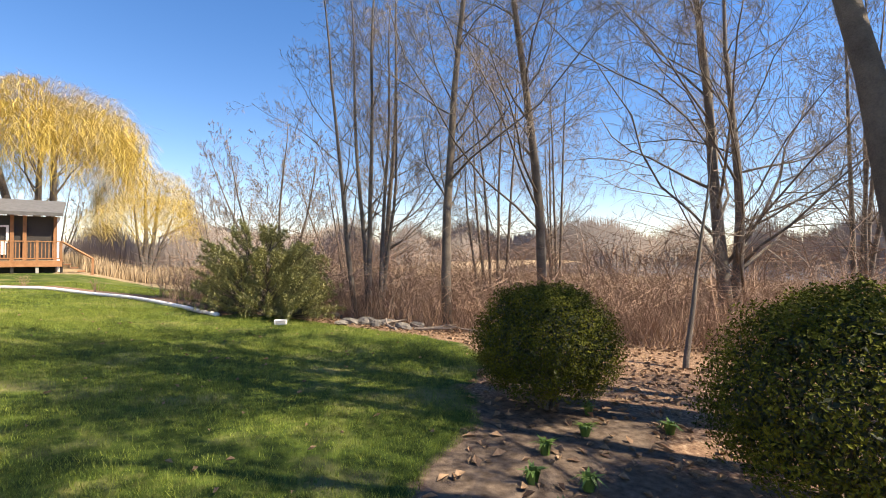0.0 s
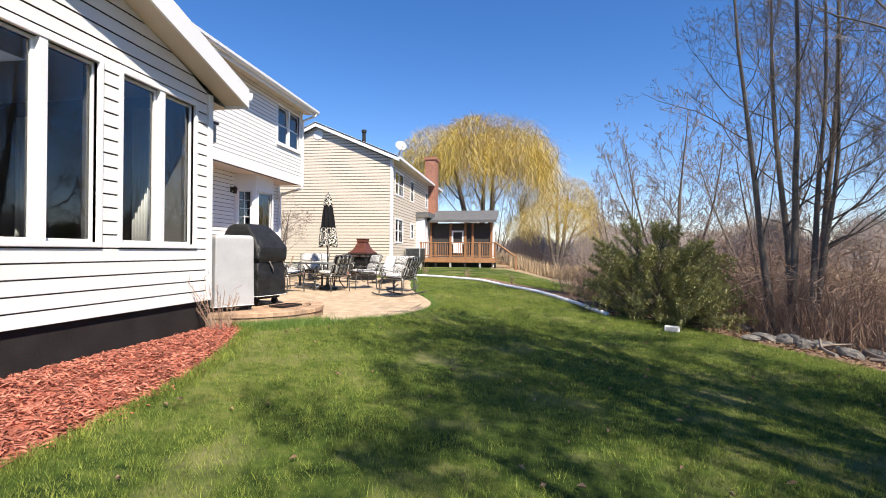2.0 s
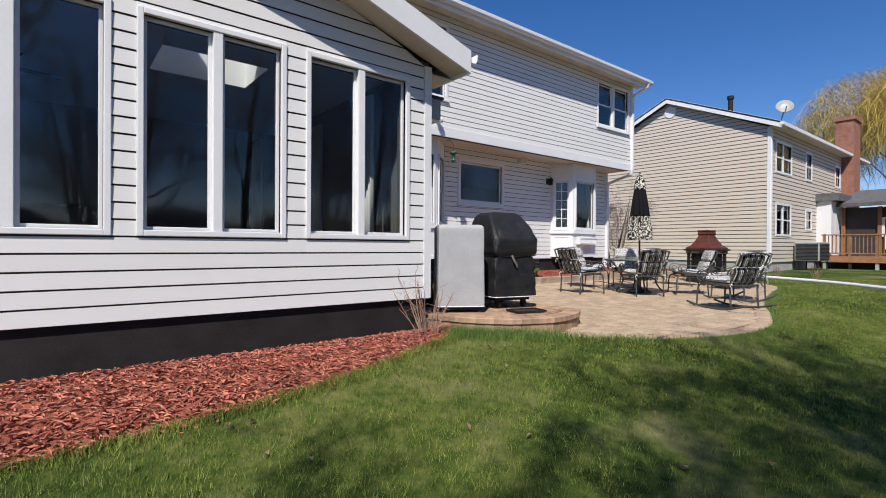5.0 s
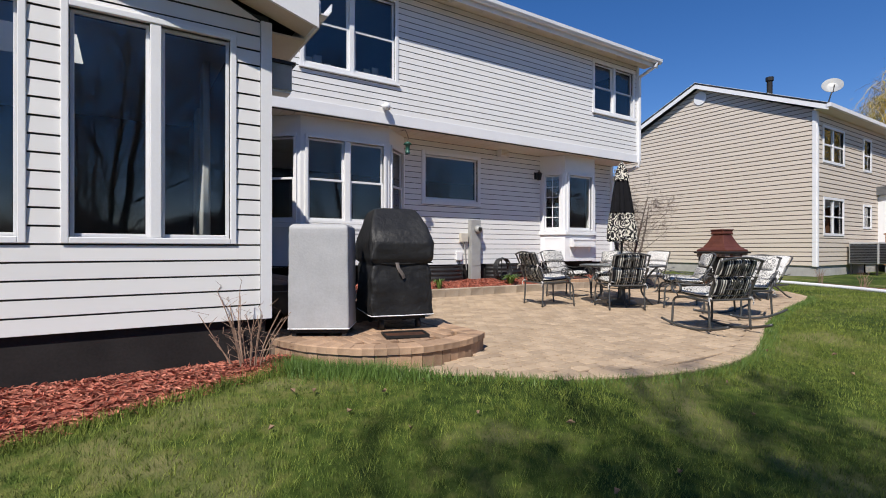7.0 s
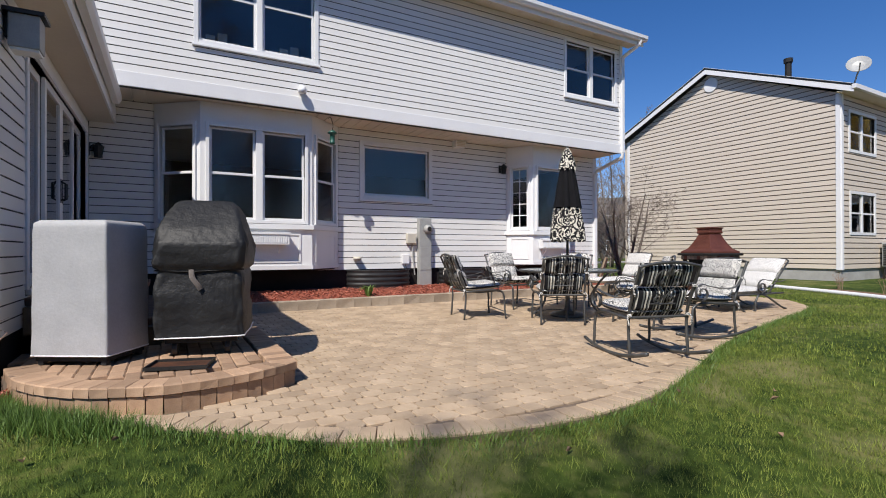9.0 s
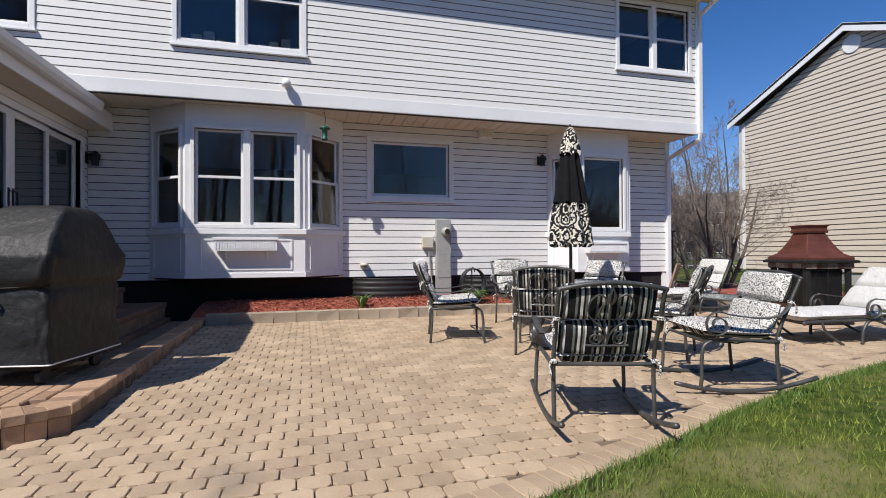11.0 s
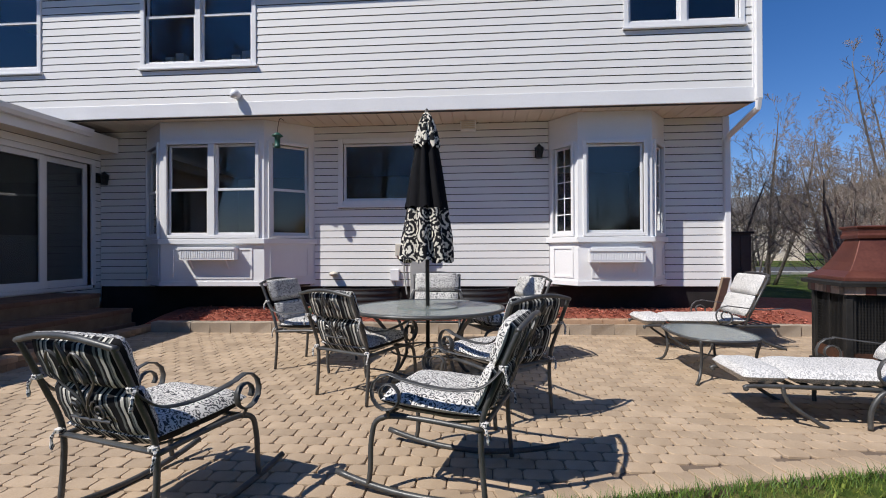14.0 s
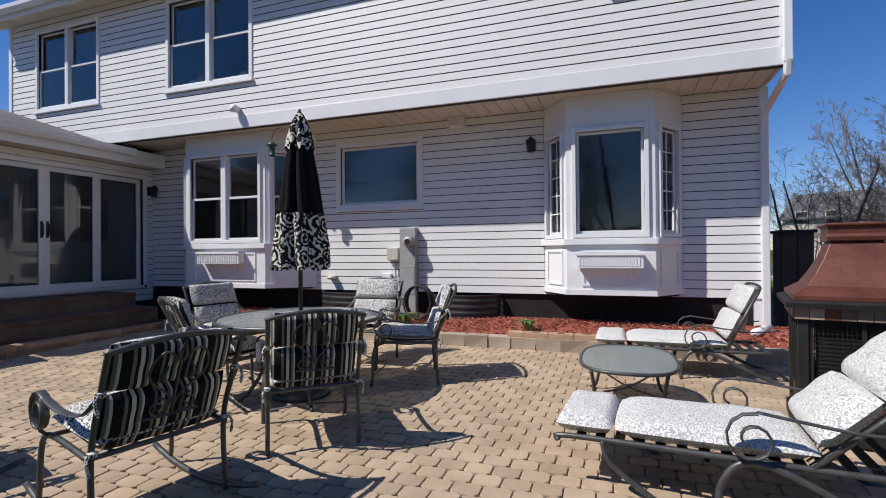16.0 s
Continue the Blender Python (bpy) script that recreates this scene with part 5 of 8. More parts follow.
c = cover("covered_grill", grill_m, [(0.15, 0.335, 0.41, 0), (0.45, 0.325, 0.40, 0), (0.66, 0.315, 0.39, 0), (0.69, 0.30, 0.38, 0), (0.72, 0.335, 0.415, 0), (0.76, 0.34, 0.425, 0), (0.91, 0.34, 0.425, 0),
                                     (0.93, 0.335, 0.41, 0), (1.02, 0.315, 0.37, 0.01), (1.17, 0.275, 0.27, 0.05), (1.26, 0.235, 0.19, 0.07), (1.285, 0.2, 0.155, 0.07), (1.295, 0.13, 0.09, 0.07)],
          VINYL_BLACK, "gas grill under a creased black vinyl cover, knotted strap in front", "covered grill", 0.07, 8.0, TRIM, square=0.13)
g = Geo()
g.tube(curve_points([(-0.33, -0.375, 0.695), (-0.1, -0.39, 0.685), (0.02, -0.392, 0.687), (0.33, -0.375, 0.70)], 5), 0.016, 6, flat=0.4)
part("strap", g, VINYL_BLACK, c)
g = Geo()
g.tube(curve_points([(-0.06, -0.40, 0.70), (-0.05, -0.43, 0.64), (-0.01, -0.43, 0.58), (0.01, -0.42, 0.54)], 4), 0.02, 6, flat=0.3)
part("strap_end", g, STRAP, c, "grey-brown webbing strap end")
g = Geo()
g.box((-0.27, -0.32, 0.1), (0.27, 0.32, 0.2))
part("cart", g, SOOT, c)
for sx in (-0.2, 0.2):
    for sy in (-0.28, 0.28):
        g = Geo()
        g.tube([(sx - 0.018, sy, 0.055), (sx + 0.018, sy, 0.055)], 0.055, 14)
        part("wheel", g, RUBBER, c)
t = thing("drip_tray", pose(-3.18, 7.72, PZ + 0.004, 0, 0, 74), "greasy black metal tray lying on the paver landing", "tray")
g = Geo()
g.box((-0.2, -0.13, 0.0), (0.2, 0.13, 0.006))
part("plate", g, RUST, t)
g = Geo()
for lo, hi in (((-0.21, -0.14, 0), (0.21, -0.13, 0.025)), ((-0.21, 0.13, 0), (0.21, 0.14, 0.025)), ((-0.21, -0.13, 0), (-0.2, 0.13, 0.025)), ((0.2, -0.13, 0), (0.21, 0.13, 0.025))):
    g.box(lo, hi)
part("tray_rim", g, SOOT, t)

# ---- beds along the walls ----
def strip_mesh(inner, outer, zi, zo, n=8):
    """A bed between two lines, lumpy, from zi at the inner line to zo at the outer."""
    g = Geo()
    rows = []
    for i in range(n + 1):
        t = i / n
        row = []
        for (ax, ay), (bx, by) in zip(inner, outer):
            x, y = ax + (bx - ax) * t, ay + (by - ay) * t
            bulge = 0.05 * math.sin(math.pi * t)
            row.append((x, y, zi(x, y) * (1 - t) + zo(x, y) * t + bulge + 0.02 * noise.noise(Vector((x * 5, y * 5, 0)))))
        rows.append(row)
    m = len(inner)
    g.add([p for r in rows for p in r], [(i * m + j, i * m + j + 1, (i + 1) * m + j + 1, (i + 1) * m + j) for i in range(n) for j in range(m - 1)])
    return g


fine = [(-3.72, y) for y in np.linspace(-3.0, 6.75, 90)]
edge_y = [p[1] for p in MULCH_EDGE]
edge = [(float(np.interp(y, edge_y, [p[0] for p in MULCH_EDGE])) + 0.05 * noise.noise(Vector((0, y * 2.2, 3))), y) for _, y in fine]
SUN_BED = strip_mesh(edge, fine, lambda x, y: land_at(x, y) - 0.015, lambda x, y: 0.30, 12)
tagged(part("mulch_bed_sunroom", SUN_BED, MULCH, smooth=True), "bed of red wood-chip mulch along the sunroom", "mulch bed", kind="structure")
back_in = [(-7.06, y) for y in np.linspace(8.3, 18.4, 70)]
back_out = [(WALL_X - 0.03, y) for _, y in back_in]
BACK_BED = strip_mesh(back_in, back_out, lambda x, y: 0.50, lambda x, y: 0.62, 8)
tagged(part("mulch_bed_house", BACK_BED, MULCH, smooth=True), "raised bed of red mulch behind a low block kerb", "mulch bed", kind="structure")
g = Geo()
g.prism([(-6.5, 18.7), (-5.9, 20.4), (-7.5, 22.3), (-11.5, 22.3), (-12.5, 20.0), (-10.0, 18.2), (-7.2, 18.0)], 0.1, lambda x, y: 0.42 + 0.03 * noise.noise(Vector((x, y, 0))))
tagged(part("mulch_bed_tree", g, MULCH), "red mulch island round a small bare tree", "mulch bed", kind="structure")
# white curb pipe along the far lawn
g = Geo()
g.tube([(x, y, land_at(x, y) + 0.035) for x, y in CURB], 0.055, 8)
tagged(part("lawn_edging", g, TRIM, smooth=True), "white plastic edging pipe along the far lawn", "edging", kind="structure")


# ---- fittings on the house ----
def wall_lantern(m, label):
    t = thing("wall_lantern", m, label, "wall lamp", "lanterns")
    g = Geo()
    g.box((-0.055, -0.02, -0.09), (0.055, -0.0, 0.09))
    part("backplate", g, DARK_METAL, t, bevel=0.006)
    g = Geo()
    g.tube(curve_points([(0, -0.02, 0.02), (0, -0.07, 0.07), (0, -0.12, 0.06)], 4), 0.012, 6)
    part("bracket", g, DARK_METAL, t)
    g = Geo()
    g.lathe([(0.05, -0.1), (0.075, 0.04), (0.085, 0.045), (0.03, 0.09), (0.012, 0.11), (0.0, 0.12)], (0, -0.13, 0.0), 8)
    part("cage", g, DARK_METAL, t)
    g = Geo()
    g.lathe([(0.0, -0.125), (0.055, -0.12), (0.055, -0.1)], (0, -0.13, 0.0), 8)
    part("base_cap", g, DARK_METAL, t)
    return t


wall_lantern(facing_yard(WALL_X + 0.016) @ pose(14.37, 0, 3.23), "black metal wall lantern beside the bay")
wall_lantern(side_m @ pose(8.26, -0.016, 2.92), "black metal wall lantern beside the sliding door")
t = thing("shielded_lamp", side_m @ pose(3.86, -0.016, 3.0), "dark box-shaped porch lamp at the sunroom corner", "wall lamp")
g = Geo()
g.box((-0.09, -0.22, -0.13), (0.09, -0.03, 0.12))
part("housing", g, GREY_METAL, t, bevel=0.008)
g = Geo()
g.box((-0.11, -0.25, 0.12), (0.11, 0.0, 0.15))
g.box((-0.04, -0.03, -0.05), (0.04, 0.0, 0.12))
part("hood", g, DARK_METAL, t)
g = Geo()
g.box((-0.075, -0.21, -0.15), (0.075, -0.04, -0.13))
part("lens", g, TRIM, t)

t = thing("flood_light", up_m @ pose(9.60, -0.03, 4.05), "small white dome light on the overhang band", "flood light")
g = Geo()
g.tube([(0, 0.0, 0), (0, -0.05, 0.0)], 0.055, 14)
part("mount", g, TRIM, t)
g = Geo()
g.lathe([(0.065, -0.06), (0.07, 0.0), (0.05, 0.05), (0.0, 0.065)], (0, -0.09, 0.0), 16)
part("hood", g, TRIM, t, smooth=True)
t = thing("soffit_speaker", facing_yard(WALL_X) @ pose(13.2, -0.02, 3.6), "small white box vent at the top of the wall", "vent")
g = Geo()
g.box((-0.13, -0.16, -0.0), (0.13, 0.0, 0.155))
part("body", g, TRIM, t, bevel=0.008)
g = Geo()
for i in range(4):
    g.box((-0.11, -0.168, 0.02 + 0.033 * i), (0.11, -0.1605, 0.04 + 0.033 * i))
part("louvre", g, SOFFIT, t)

t = thing("electric_meter", facing_yard(WALL_X + 0.016) @ pose(12.35, 0, 0.0), "tall grey electric meter pedestal against the siding", "meter")
g = Geo()
g.box((-0.14, -0.13, 0.60), (0.14, 0.0, 2.03))
part("cabinet", g, GREY_METAL, t, bevel=0.008)
g = Geo()
g.box((-0.125, -0.138, 0.95), (0.125, -0.1305, 1.42))
part("door", g, GREY_METAL, t, bevel=0.003)
g = Geo()
g.tube([(0.04, -0.13, 1.80), (0.04, -0.18, 1.80), (0.04, -0.23, 1.80)], [0.095, 0.09, 0.075], 20)
part("meter_dome", g, GREY_METAL, t, "round glass-faced meter", smooth=True)
g = Geo()
g.tube([(0.04, -0.2305, 1.80), (0.04, -0.234, 1.80)], 0.05, 16)
part("dial", g, SOOT, t)
t = thing("junction_box", facing_yard(WALL_X + 0.016) @ pose(12.06, 0, 1.6), "beige cable junction box with conduit", "junction box")
g = Geo()
g.box((-0.11, -0.09, -0.1), (0.1, 0.0, 0.11))
part("box", g, PLASTIC_TAN, t, bevel=0.012)
g = Geo()
g.tube([(0.02, -0.04, -0.1), (0.04, -0.04, -0.4), (0.08, -0.04, -0.75)], 0.014, 8)
part("conduit", g, GREY_METAL, t)
t = thing("cable_box", facing_yard(WALL_X + 0.016) @ pose(11.93, 0, 1.18), "small grey cable box on the siding", "junction box")
g = Geo()
g.box((-0.08, -0.06, -0.1), (0.08, 0.0, 0.1))
part("box", g, TRIM, t, bevel=0.01)
g = Geo()
g.tube(curve_points([(0.0, -0.03, -0.1), (0.03, -0.05, -0.25), (0.1, -0.03, -0.35)], 4), 0.008, 6)
part("cable", g, RUBBER, t)
t = thing("dryer_vent", facing_yard(WALL_X + 0.016) @ pose(10.88, 0, 1.2), "round-cornered beige wall vent", "vent")
g = Geo()
g.tube([(-0.06, -0.035, 0), (0.06, -0.035, 0)], 0.095, 16, flat=0.38)
part("cover", g, PLASTIC_TAN, t, smooth=True)
g = Geo()
g.tube([(0.03, -0.07, 0), (0.03, -0.10, -0.01)], 0.04, 12)
part("outlet", g, PLASTIC_TAN, t)

for y, w in ((11.35, 0.66), (13.3, 0.56)):
    t = thing("window_well", pose(WALL_X + 0.0, y, 0.42), "black corrugated steel window well in red mulch", "window well", "window wells")
    g = Geo()
    vs, fs = [], []
    n, m = 28, 25
    for i in range(m):
        z = 0.55 * i / (m - 1)
        for k in range(n + 1):
            a = math.pi * k / n
            r = 1 + 0.022 * math.cos(2 * math.pi * i / 4)
            vs.append((0.42 * r * math.sin(a) + 0.0, w * r * math.cos(a), z))
    for i in range(m - 1):
        for k in range(n):
            fs.append((i * (n + 1) + k, (i + 1) * (n + 1) + k, (i + 1) * (n + 1) + k + 1, i * (n + 1) + k + 1))
    g.add(vs, fs)
    ob = part("shell", g, RUBBER, t, smooth=True)
    sol = ob.modifiers.new("thickness", "SOLIDIFY")
    sol.thickness = 0.008

t = thing("garden_hose", pose(-7.72, 12.75, 0.58), "coiled dark garden hose on a stand in the mulch", "hose")
g = Geo()
g.tube([(-0.07 + 0.018 * w / (2 * math.pi) + 0.01 * math.sin(2.7 * w), (0.21 + 0.014 * math.sin(0.37 * w)) * math.cos(w), 0.30 + 0.245 * math.sin(w)) for w in np.linspace(0, 18 * math.pi, 250)], 0.011, 6)
part("coil", g, RUBBER, t, smooth=True)
g = Geo()
g.tube([(0, -0.02, -0.1), (0, -0.02, 0.54)], 0.012, 6)
g.tube(curve_points([(-0.09, 0, 0.5), (0, 0, 0.56), (0.1, 0, 0.5)], 4), 0.014, 6)
part("stand", g, DARK_METAL, t)

t = thing("bird_feeder", pose(-7.58, 10.18, 3.38), "green lantern-shaped bird feeder hung under the overhang", "bird feeder")
g = Geo()
g.lathe([(0.0, -0.14), (0.045, -0.135), (0.05, -0.11), (0.04, -0.10), (0.045, 0.03), (0.085, 0.045), (0.09, 0.055), (0.03, 0.10), (0.0, 0.11)], segs=14)
part("body", g, GREEN_PAINT, t, smooth=True)
g = Geo()
g.tube(curve_points([(0, 0, 0.11), (0, 0.01, 0.2), (-0.1, 0, 0.35), (-0.26, 0, 0.37)], 5), 0.005, 5)
part("hanger", g, DARK_METAL, t)


def downspout(x, y, z0, z1, kick, label):
    t = thing("downspout", pose(0, 0, 0), label, "downspout", "downspouts")
    g = Geo()
    g.box((x - 0.035, y - 0.045, z0), (x + 0.035, y + 0.045, z1))
    part("pipe", g, TRIM, t, bevel=0.01)
    g = Geo()
    g.tube(kick, 0.045, 6)
    part("elbow", g, TRIM, t)
    return t


downspout(OVER_X + 0.045, NORTH_Y + 0.0, 3.75, 6.1, [(EAVE_X + 0.07, NORTH_Y + 0.12, 6.4), (EAVE_X + 0.05, NORTH_Y + 0.1, 6.3), (OVER_X + 0.05, NORTH_Y + 0.0, 6.1)], "white square downspout on the upper corner")
downspout(WALL_X + 0.055, NORTH_Y - 0.035, 0.6, 3.35, [(OVER_X + 0.05, NORTH_Y + 0.0, 3.78), (OVER_X + 0.03, NORTH_Y, 3.64), (WALL_X + 0.1, NORTH_Y - 0.02, 3.42), (WALL_X + 0.055, NORTH_Y - 0.035, 3.33)], "white downspout stepping back under the overhang")
t = thing("drain_pipe", pose(-7.7, 17.3, 0.62), "white drain pipe end and short board beside the corner", "pipe")
g = Geo()
g.tube([(-0.5, 0.1, 0.0), (0.1, -0.2, 0.02)], 0.05, 10)
part("pipe", g, TRIM, t, smooth=True)
t = thing("leaning_board", pose(-7.75, 16.95, 0.58, 0, 18, 20), "weathered board leaning by the house corner", "board")
g = Geo()
g.box((-0.02, -0.07, 0.0), (0.02, 0.07, 0.62))
part("plank", g, WOOD, t, bevel=0.004)

t = thing("storage_cabinet", pose(-9.2, 17.94, 0.28), "tall dark brown storage cabinet beside the house end wall", "cabinet")
g = Geo()
g.box((-0.2, -0.2, 0.04), (0.18, 0.2, 1.58))
part("body", g, ROOM_DARK, t, bevel=0.01)
for y in (-0.19, 0.004):
    g = Geo()
    g.box((0.182, y, 0.08), (0.2, y + 0.186, 1.54))
    leaf = part("door", g, ROOM_DARK, t, bevel=0.006)
    g = Geo()
    g.box((0.2005, y + (0.15 if y < 0 else 0.02), 0.8), (0.215, y + (0.17 if y < 0 else 0.04), 0.95))
    part("handle", g, DARK_METAL, leaf)
g = Geo()
g.box((-0.23, -0.23, 1.58), (0.23, 0.23, 1.62))
part("lid", g, SOOT, t, bevel=0.008)
g = Geo()
g.box((-0.2, -0.2, -0.1), (0.2, 0.2, 0.04))
part("plinth", g, SOOT, t)

# things seen inside through the glass
t = thing("ceiling_fan_lamp", pose(-5.6, 2.6, 3.05), "white ceiling fan lamp in the sunroom", "ceiling lamp")
g = Geo()
g.tube([(0, 0, 0.0), (0, 0, 0.35)], 0.02, 8)
part("stem", g, TRIM, t)
g = Geo()
g.lathe([(0.0, -0.12), (0.09, -0.1), (0.12, 0.0), (0.05, 0.04)], segs=16)
part("shade", g, TRIM, t, smooth=True)
for k in range(4):
    g = Geo()
    g.box((0.1, -0.06, 0.05), (0.55, 0.06, 0.06), at=pose(0, 0, 0, 0, 0, 90 * k + 20))
    part("blade", g, ROOM_DARK, t)
for x, y, z, w in ((-7.9, 5.9, 1.1, 0.5), (-4.35, 6.1, 1.1, 0.24), (-6.2, 6.25, 1.1, 0.4)):
    t = thing("curtain", pose(x, y, 0.96), "white curtain hanging inside the glass", "curtain", "curtains")
    g = Geo()
    vs = []
    for k in range(41):
        a = -w / 2 + w * k / 40
        vs += [(a, 0.04 * math.sin(k * 0.9), 0.0), (a, 0.03 * math.sin(k * 0.9), 2.2)]
    g.add(vs, [(2 * k, 2 * k + 2, 2 * k + 3, 2 * k + 1) for k in range(40)])
    ob = part("cloth", g, CURTAIN, t, smooth=True)
    ob.modifiers.new("thickness", "SOLIDIFY").thickness = 0.004
t = thing("sofa", pose(-6.3, 3.0, 0.96), "dark sofa inside the sunroom", "sofa")
for name, lo, hi in (("seat", (-0.4, -1.0, 0.12), (0.4, 1.0, 0.45)), ("backrest", (-0.55, -1.0, 0.12), (-0.402, 1.0, 0.85)), ("armrest", (-0.4, -1.18, 0.12), (0.4, -1.002, 0.62)), ("armrest", (-0.4, 1.002, 0.12), (0.4, 1.18, 0.62))):
    g = Geo()
    g.box(lo, hi)
    part(name, g, ROOM_DARK, t, bevel=0.04)
for sx in (-0.4, 0.3):
    for sy in (-0.9, 0.9):
        g = Geo()
        g.box((sx, sy - 0.03, 0.0), (sx + 0.06, sy + 0.03, 0.12))
        part("leg", g, ROOM_DARK, t)
for y in (8.35, 9.5):
    t = thing("desk_shelf", pose(-7.85, y, 3.96), "pale green shelf of boxes behind the upstairs window", "shelf", "upstairs shelves")
    g = Geo()
    g.box((-0.14, -0.4, 0.0), (0.1, 0.4, 0.7))
    part("cabinet", g, GREEN_PAINT, t)
    for k in range(4):
        g = Geo()
        g.box((-0.1, -0.36 + 0.18 * k, 0.7), (0.06, -0.22 + 0.18 * k, 0.82 + 0.06 * (k % 3)))
        part("box", g, PLASTIC_TAN if k % 2 else VINYL_GREY, t)

# ---- the neighbour's house ----
NX, NY, NZ = -6.30, 25.94, 6.25
nb = thing("neighbour_house", pose(0, 0, 0), "cream lap-sided two-storey house with white trim and brick chimney", "house")
RIDGE_X, RIDGE_Z, LEFT_X = -10.54, 8.15, -14.4
def body_wall(name, m, x0, x1, z0, z1, holes, material, top=None):
    w = wall(name, m, x0, x1, z0, z1, holes, 0.16, material, "")
    for key in ("label", "category", "kind"):
        if key in w:
            del w[key]
    w.name = "wall"
    w.parent = nb
    return w


nb_south = body_wall("wall", facing_south(NY), LEFT_X, NX, 0.75, NZ, [], GROOVE_SHADE_TAN)
g = Geo()
g.add([(LEFT_X, 0, NZ), (NX, 0, NZ), (RIDGE_X, 0, RIDGE_Z), (LEFT_X, 0.1, NZ), (NX, 0.1, NZ), (RIDGE_X, 0.1, RIDGE_Z)], [(0, 1, 2), (5, 4, 3), (0, 3, 4, 1), (1, 4, 5, 2), (2, 5, 3, 0)])
nb_gable = part("gable", g, GROOVE_SHADE_TAN, nb, m=facing_south(NY))
NB_WIN = [(26.5, 28.3, 4.55, 5.72), (30.4, 31.15, 4.55, 5.72), (26.55, 28.25, 1.92, 3.14), (30.4, 31.15, 2.25, 3.05), (35.2, 36.0, 4.6, 5.6)]
nb_east = body_wall("wall", facing_yard(NX), NY, 40.0, 0.75, NZ, NB_WIN, GROOVE_SHADE_TAN)
body_wall("wall", facing_yard(LEFT_X), NY, 40.0, 0.75, NZ, [], CREAM)
g = Geo()
g.box((LEFT_X + 0.03, NY + 0.03, -0.3), (NX - 0.03, 39.9, 0.75))
part("foundation", g, CONCRETE, nb)
# One solid dark block, added in place of unlit rooms behind the glass.
g = Geo()
g.box((LEFT_X + 0.3, NY + 0.3, 0.76), (NX - 0.8, 39.9, NZ - 0.05))
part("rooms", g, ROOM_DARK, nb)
for a, b, c, d in NB_WIN:
    m = facing_yard(NX)
    g = Geo()
    rings = [[(x, y, z) for x, z in ((a - w, c - w), (b + w, c - w), (b + w, d + w), (a - w, d + w))] for w, y in ((0.09, -0.04), (0.0, -0.04), (0.0, 0.06), (0.09, 0.06))]
    g.add([p for ring in rings for p in ring], [(4 * q + k, 4 * q + (k + 1) % 4, 4 * ((q + 1) % 4) + (k + 1) % 4, 4 * ((q + 1) % 4) + k) for q in range(4) for k in range(4)])
    w = part("window", g, TRIM, nb, "white-framed window", m=m)
    for h in ([(a, (a + b) / 2 - 0.05), ((a + b) / 2 + 0.05, b)] if b - a > 1 else [(a, b)]):
        g = Geo()
        g.box((h[0], 0.0, (c + d) / 2 - 0.025), (h[1], 0.05, (c + d) / 2 + 0.025))
        part("meeting_rail", g, TRIM, w)
    if b - a > 1:
        g = Geo()
        g.box(((a + b) / 2 - 0.05, -0.01, c), ((a + b) / 2 + 0.05, 0.055, d))
        part("mullion", g, TRIM, w)
    g = Geo()
    g.add([(a, 0.03, c), (b, 0.03, c), (b, 0.03, d), (a, 0.03, d)], [(0, 1, 2, 3)])
    part("pane", g, GLASS, w)
g = Geo()
for a, b in ((NX + 0.42, RIDGE_X), (LEFT_X - 0.42, RIDGE_X)):
    za = NZ + 0.06
    zb = RIDGE_Z + 0.14
    g.add([(a, NY - 0.28, za), (a, 40.2, za), (b, 40.2, zb), (b, NY - 0.28, zb), (a, NY - 0.28, za + 0.07), (a, 40.2, za + 0.07), (b, 40.2, zb + 0.07), (b, NY - 0.28, zb + 0.07)],
          [(3, 2, 1, 0), (4, 5, 6, 7), (0, 1, 5, 4), (1, 2, 6, 5), (2, 3, 7, 6), (3, 0, 4, 7)])
part("roof", g, SHINGLE, nb)
for a, b in ((NX + 0.44, RIDGE_X), (LEFT_X - 0.44, RIDGE_X)):
    g = Geo()
    za, zb = NZ + 0.1, RIDGE_Z + 0.19
    for s, dz, dy in ((0.0, -0.22, 0.0), (0.02, 0.02, -0.03)):
        g.add([(a, NY - 0.28 + dy, za + dz), (b, NY - 0.28 + dy, zb + dz), (b, NY - 0.28 + dy, zb + (dz + 0.2 if dz < 0 else 0.03)), (a, NY - 0.28 + dy, za + (dz + 0.2 if dz < 0 else 0.03)),
               (a, NY - 0.25 + dy, za + dz), (b, NY - 0.25 + dy, zb + dz), (b, NY - 0.25 + dy, zb + (dz + 0.2 if dz < 0 else 0.03)), (a, NY - 0.25 + dy, za + (dz + 0.2 if dz < 0 else 0.03))],
              [(0, 1, 2, 3), (7, 6, 5, 4), (0, 4, 5, 1), (1, 5, 6, 2), (2, 6, 7, 3), (3, 7, 4, 0)])
    part("rake_trim", g, TRIM, nb)
g = Geo()
g.box((NX, NY - 0.25, NZ - 0.02), (NX + 0.42, 40.1, NZ + 0.0))
part("soffit", g, SOFFIT, nb)
g = Geo()
g.box((NX + 0.4, NY - 0.3, NZ - 0.02), (NX + 0.52, 40.1, NZ + 0.11))
part("gutter", g, TRIM, nb)
for m, x in ((facing_south(NY), NX - 0.12), (facing_yard(NX), NY), (facing_south(NY), LEFT_X)):
    g = Geo()
    g.box((x, -0.035, 0.72), (x + 0.12, 0.0, NZ))
    part("corner_post", g, TRIM, nb, m=m)
g = Geo()
g.tube([(-10.46, NY - 0.05, 7.72), (-10.46, NY + 0.02, 7.72)], 0.27, 24)
part("gable_vent", g, TRIM, nb, "round white louvred gable vent")
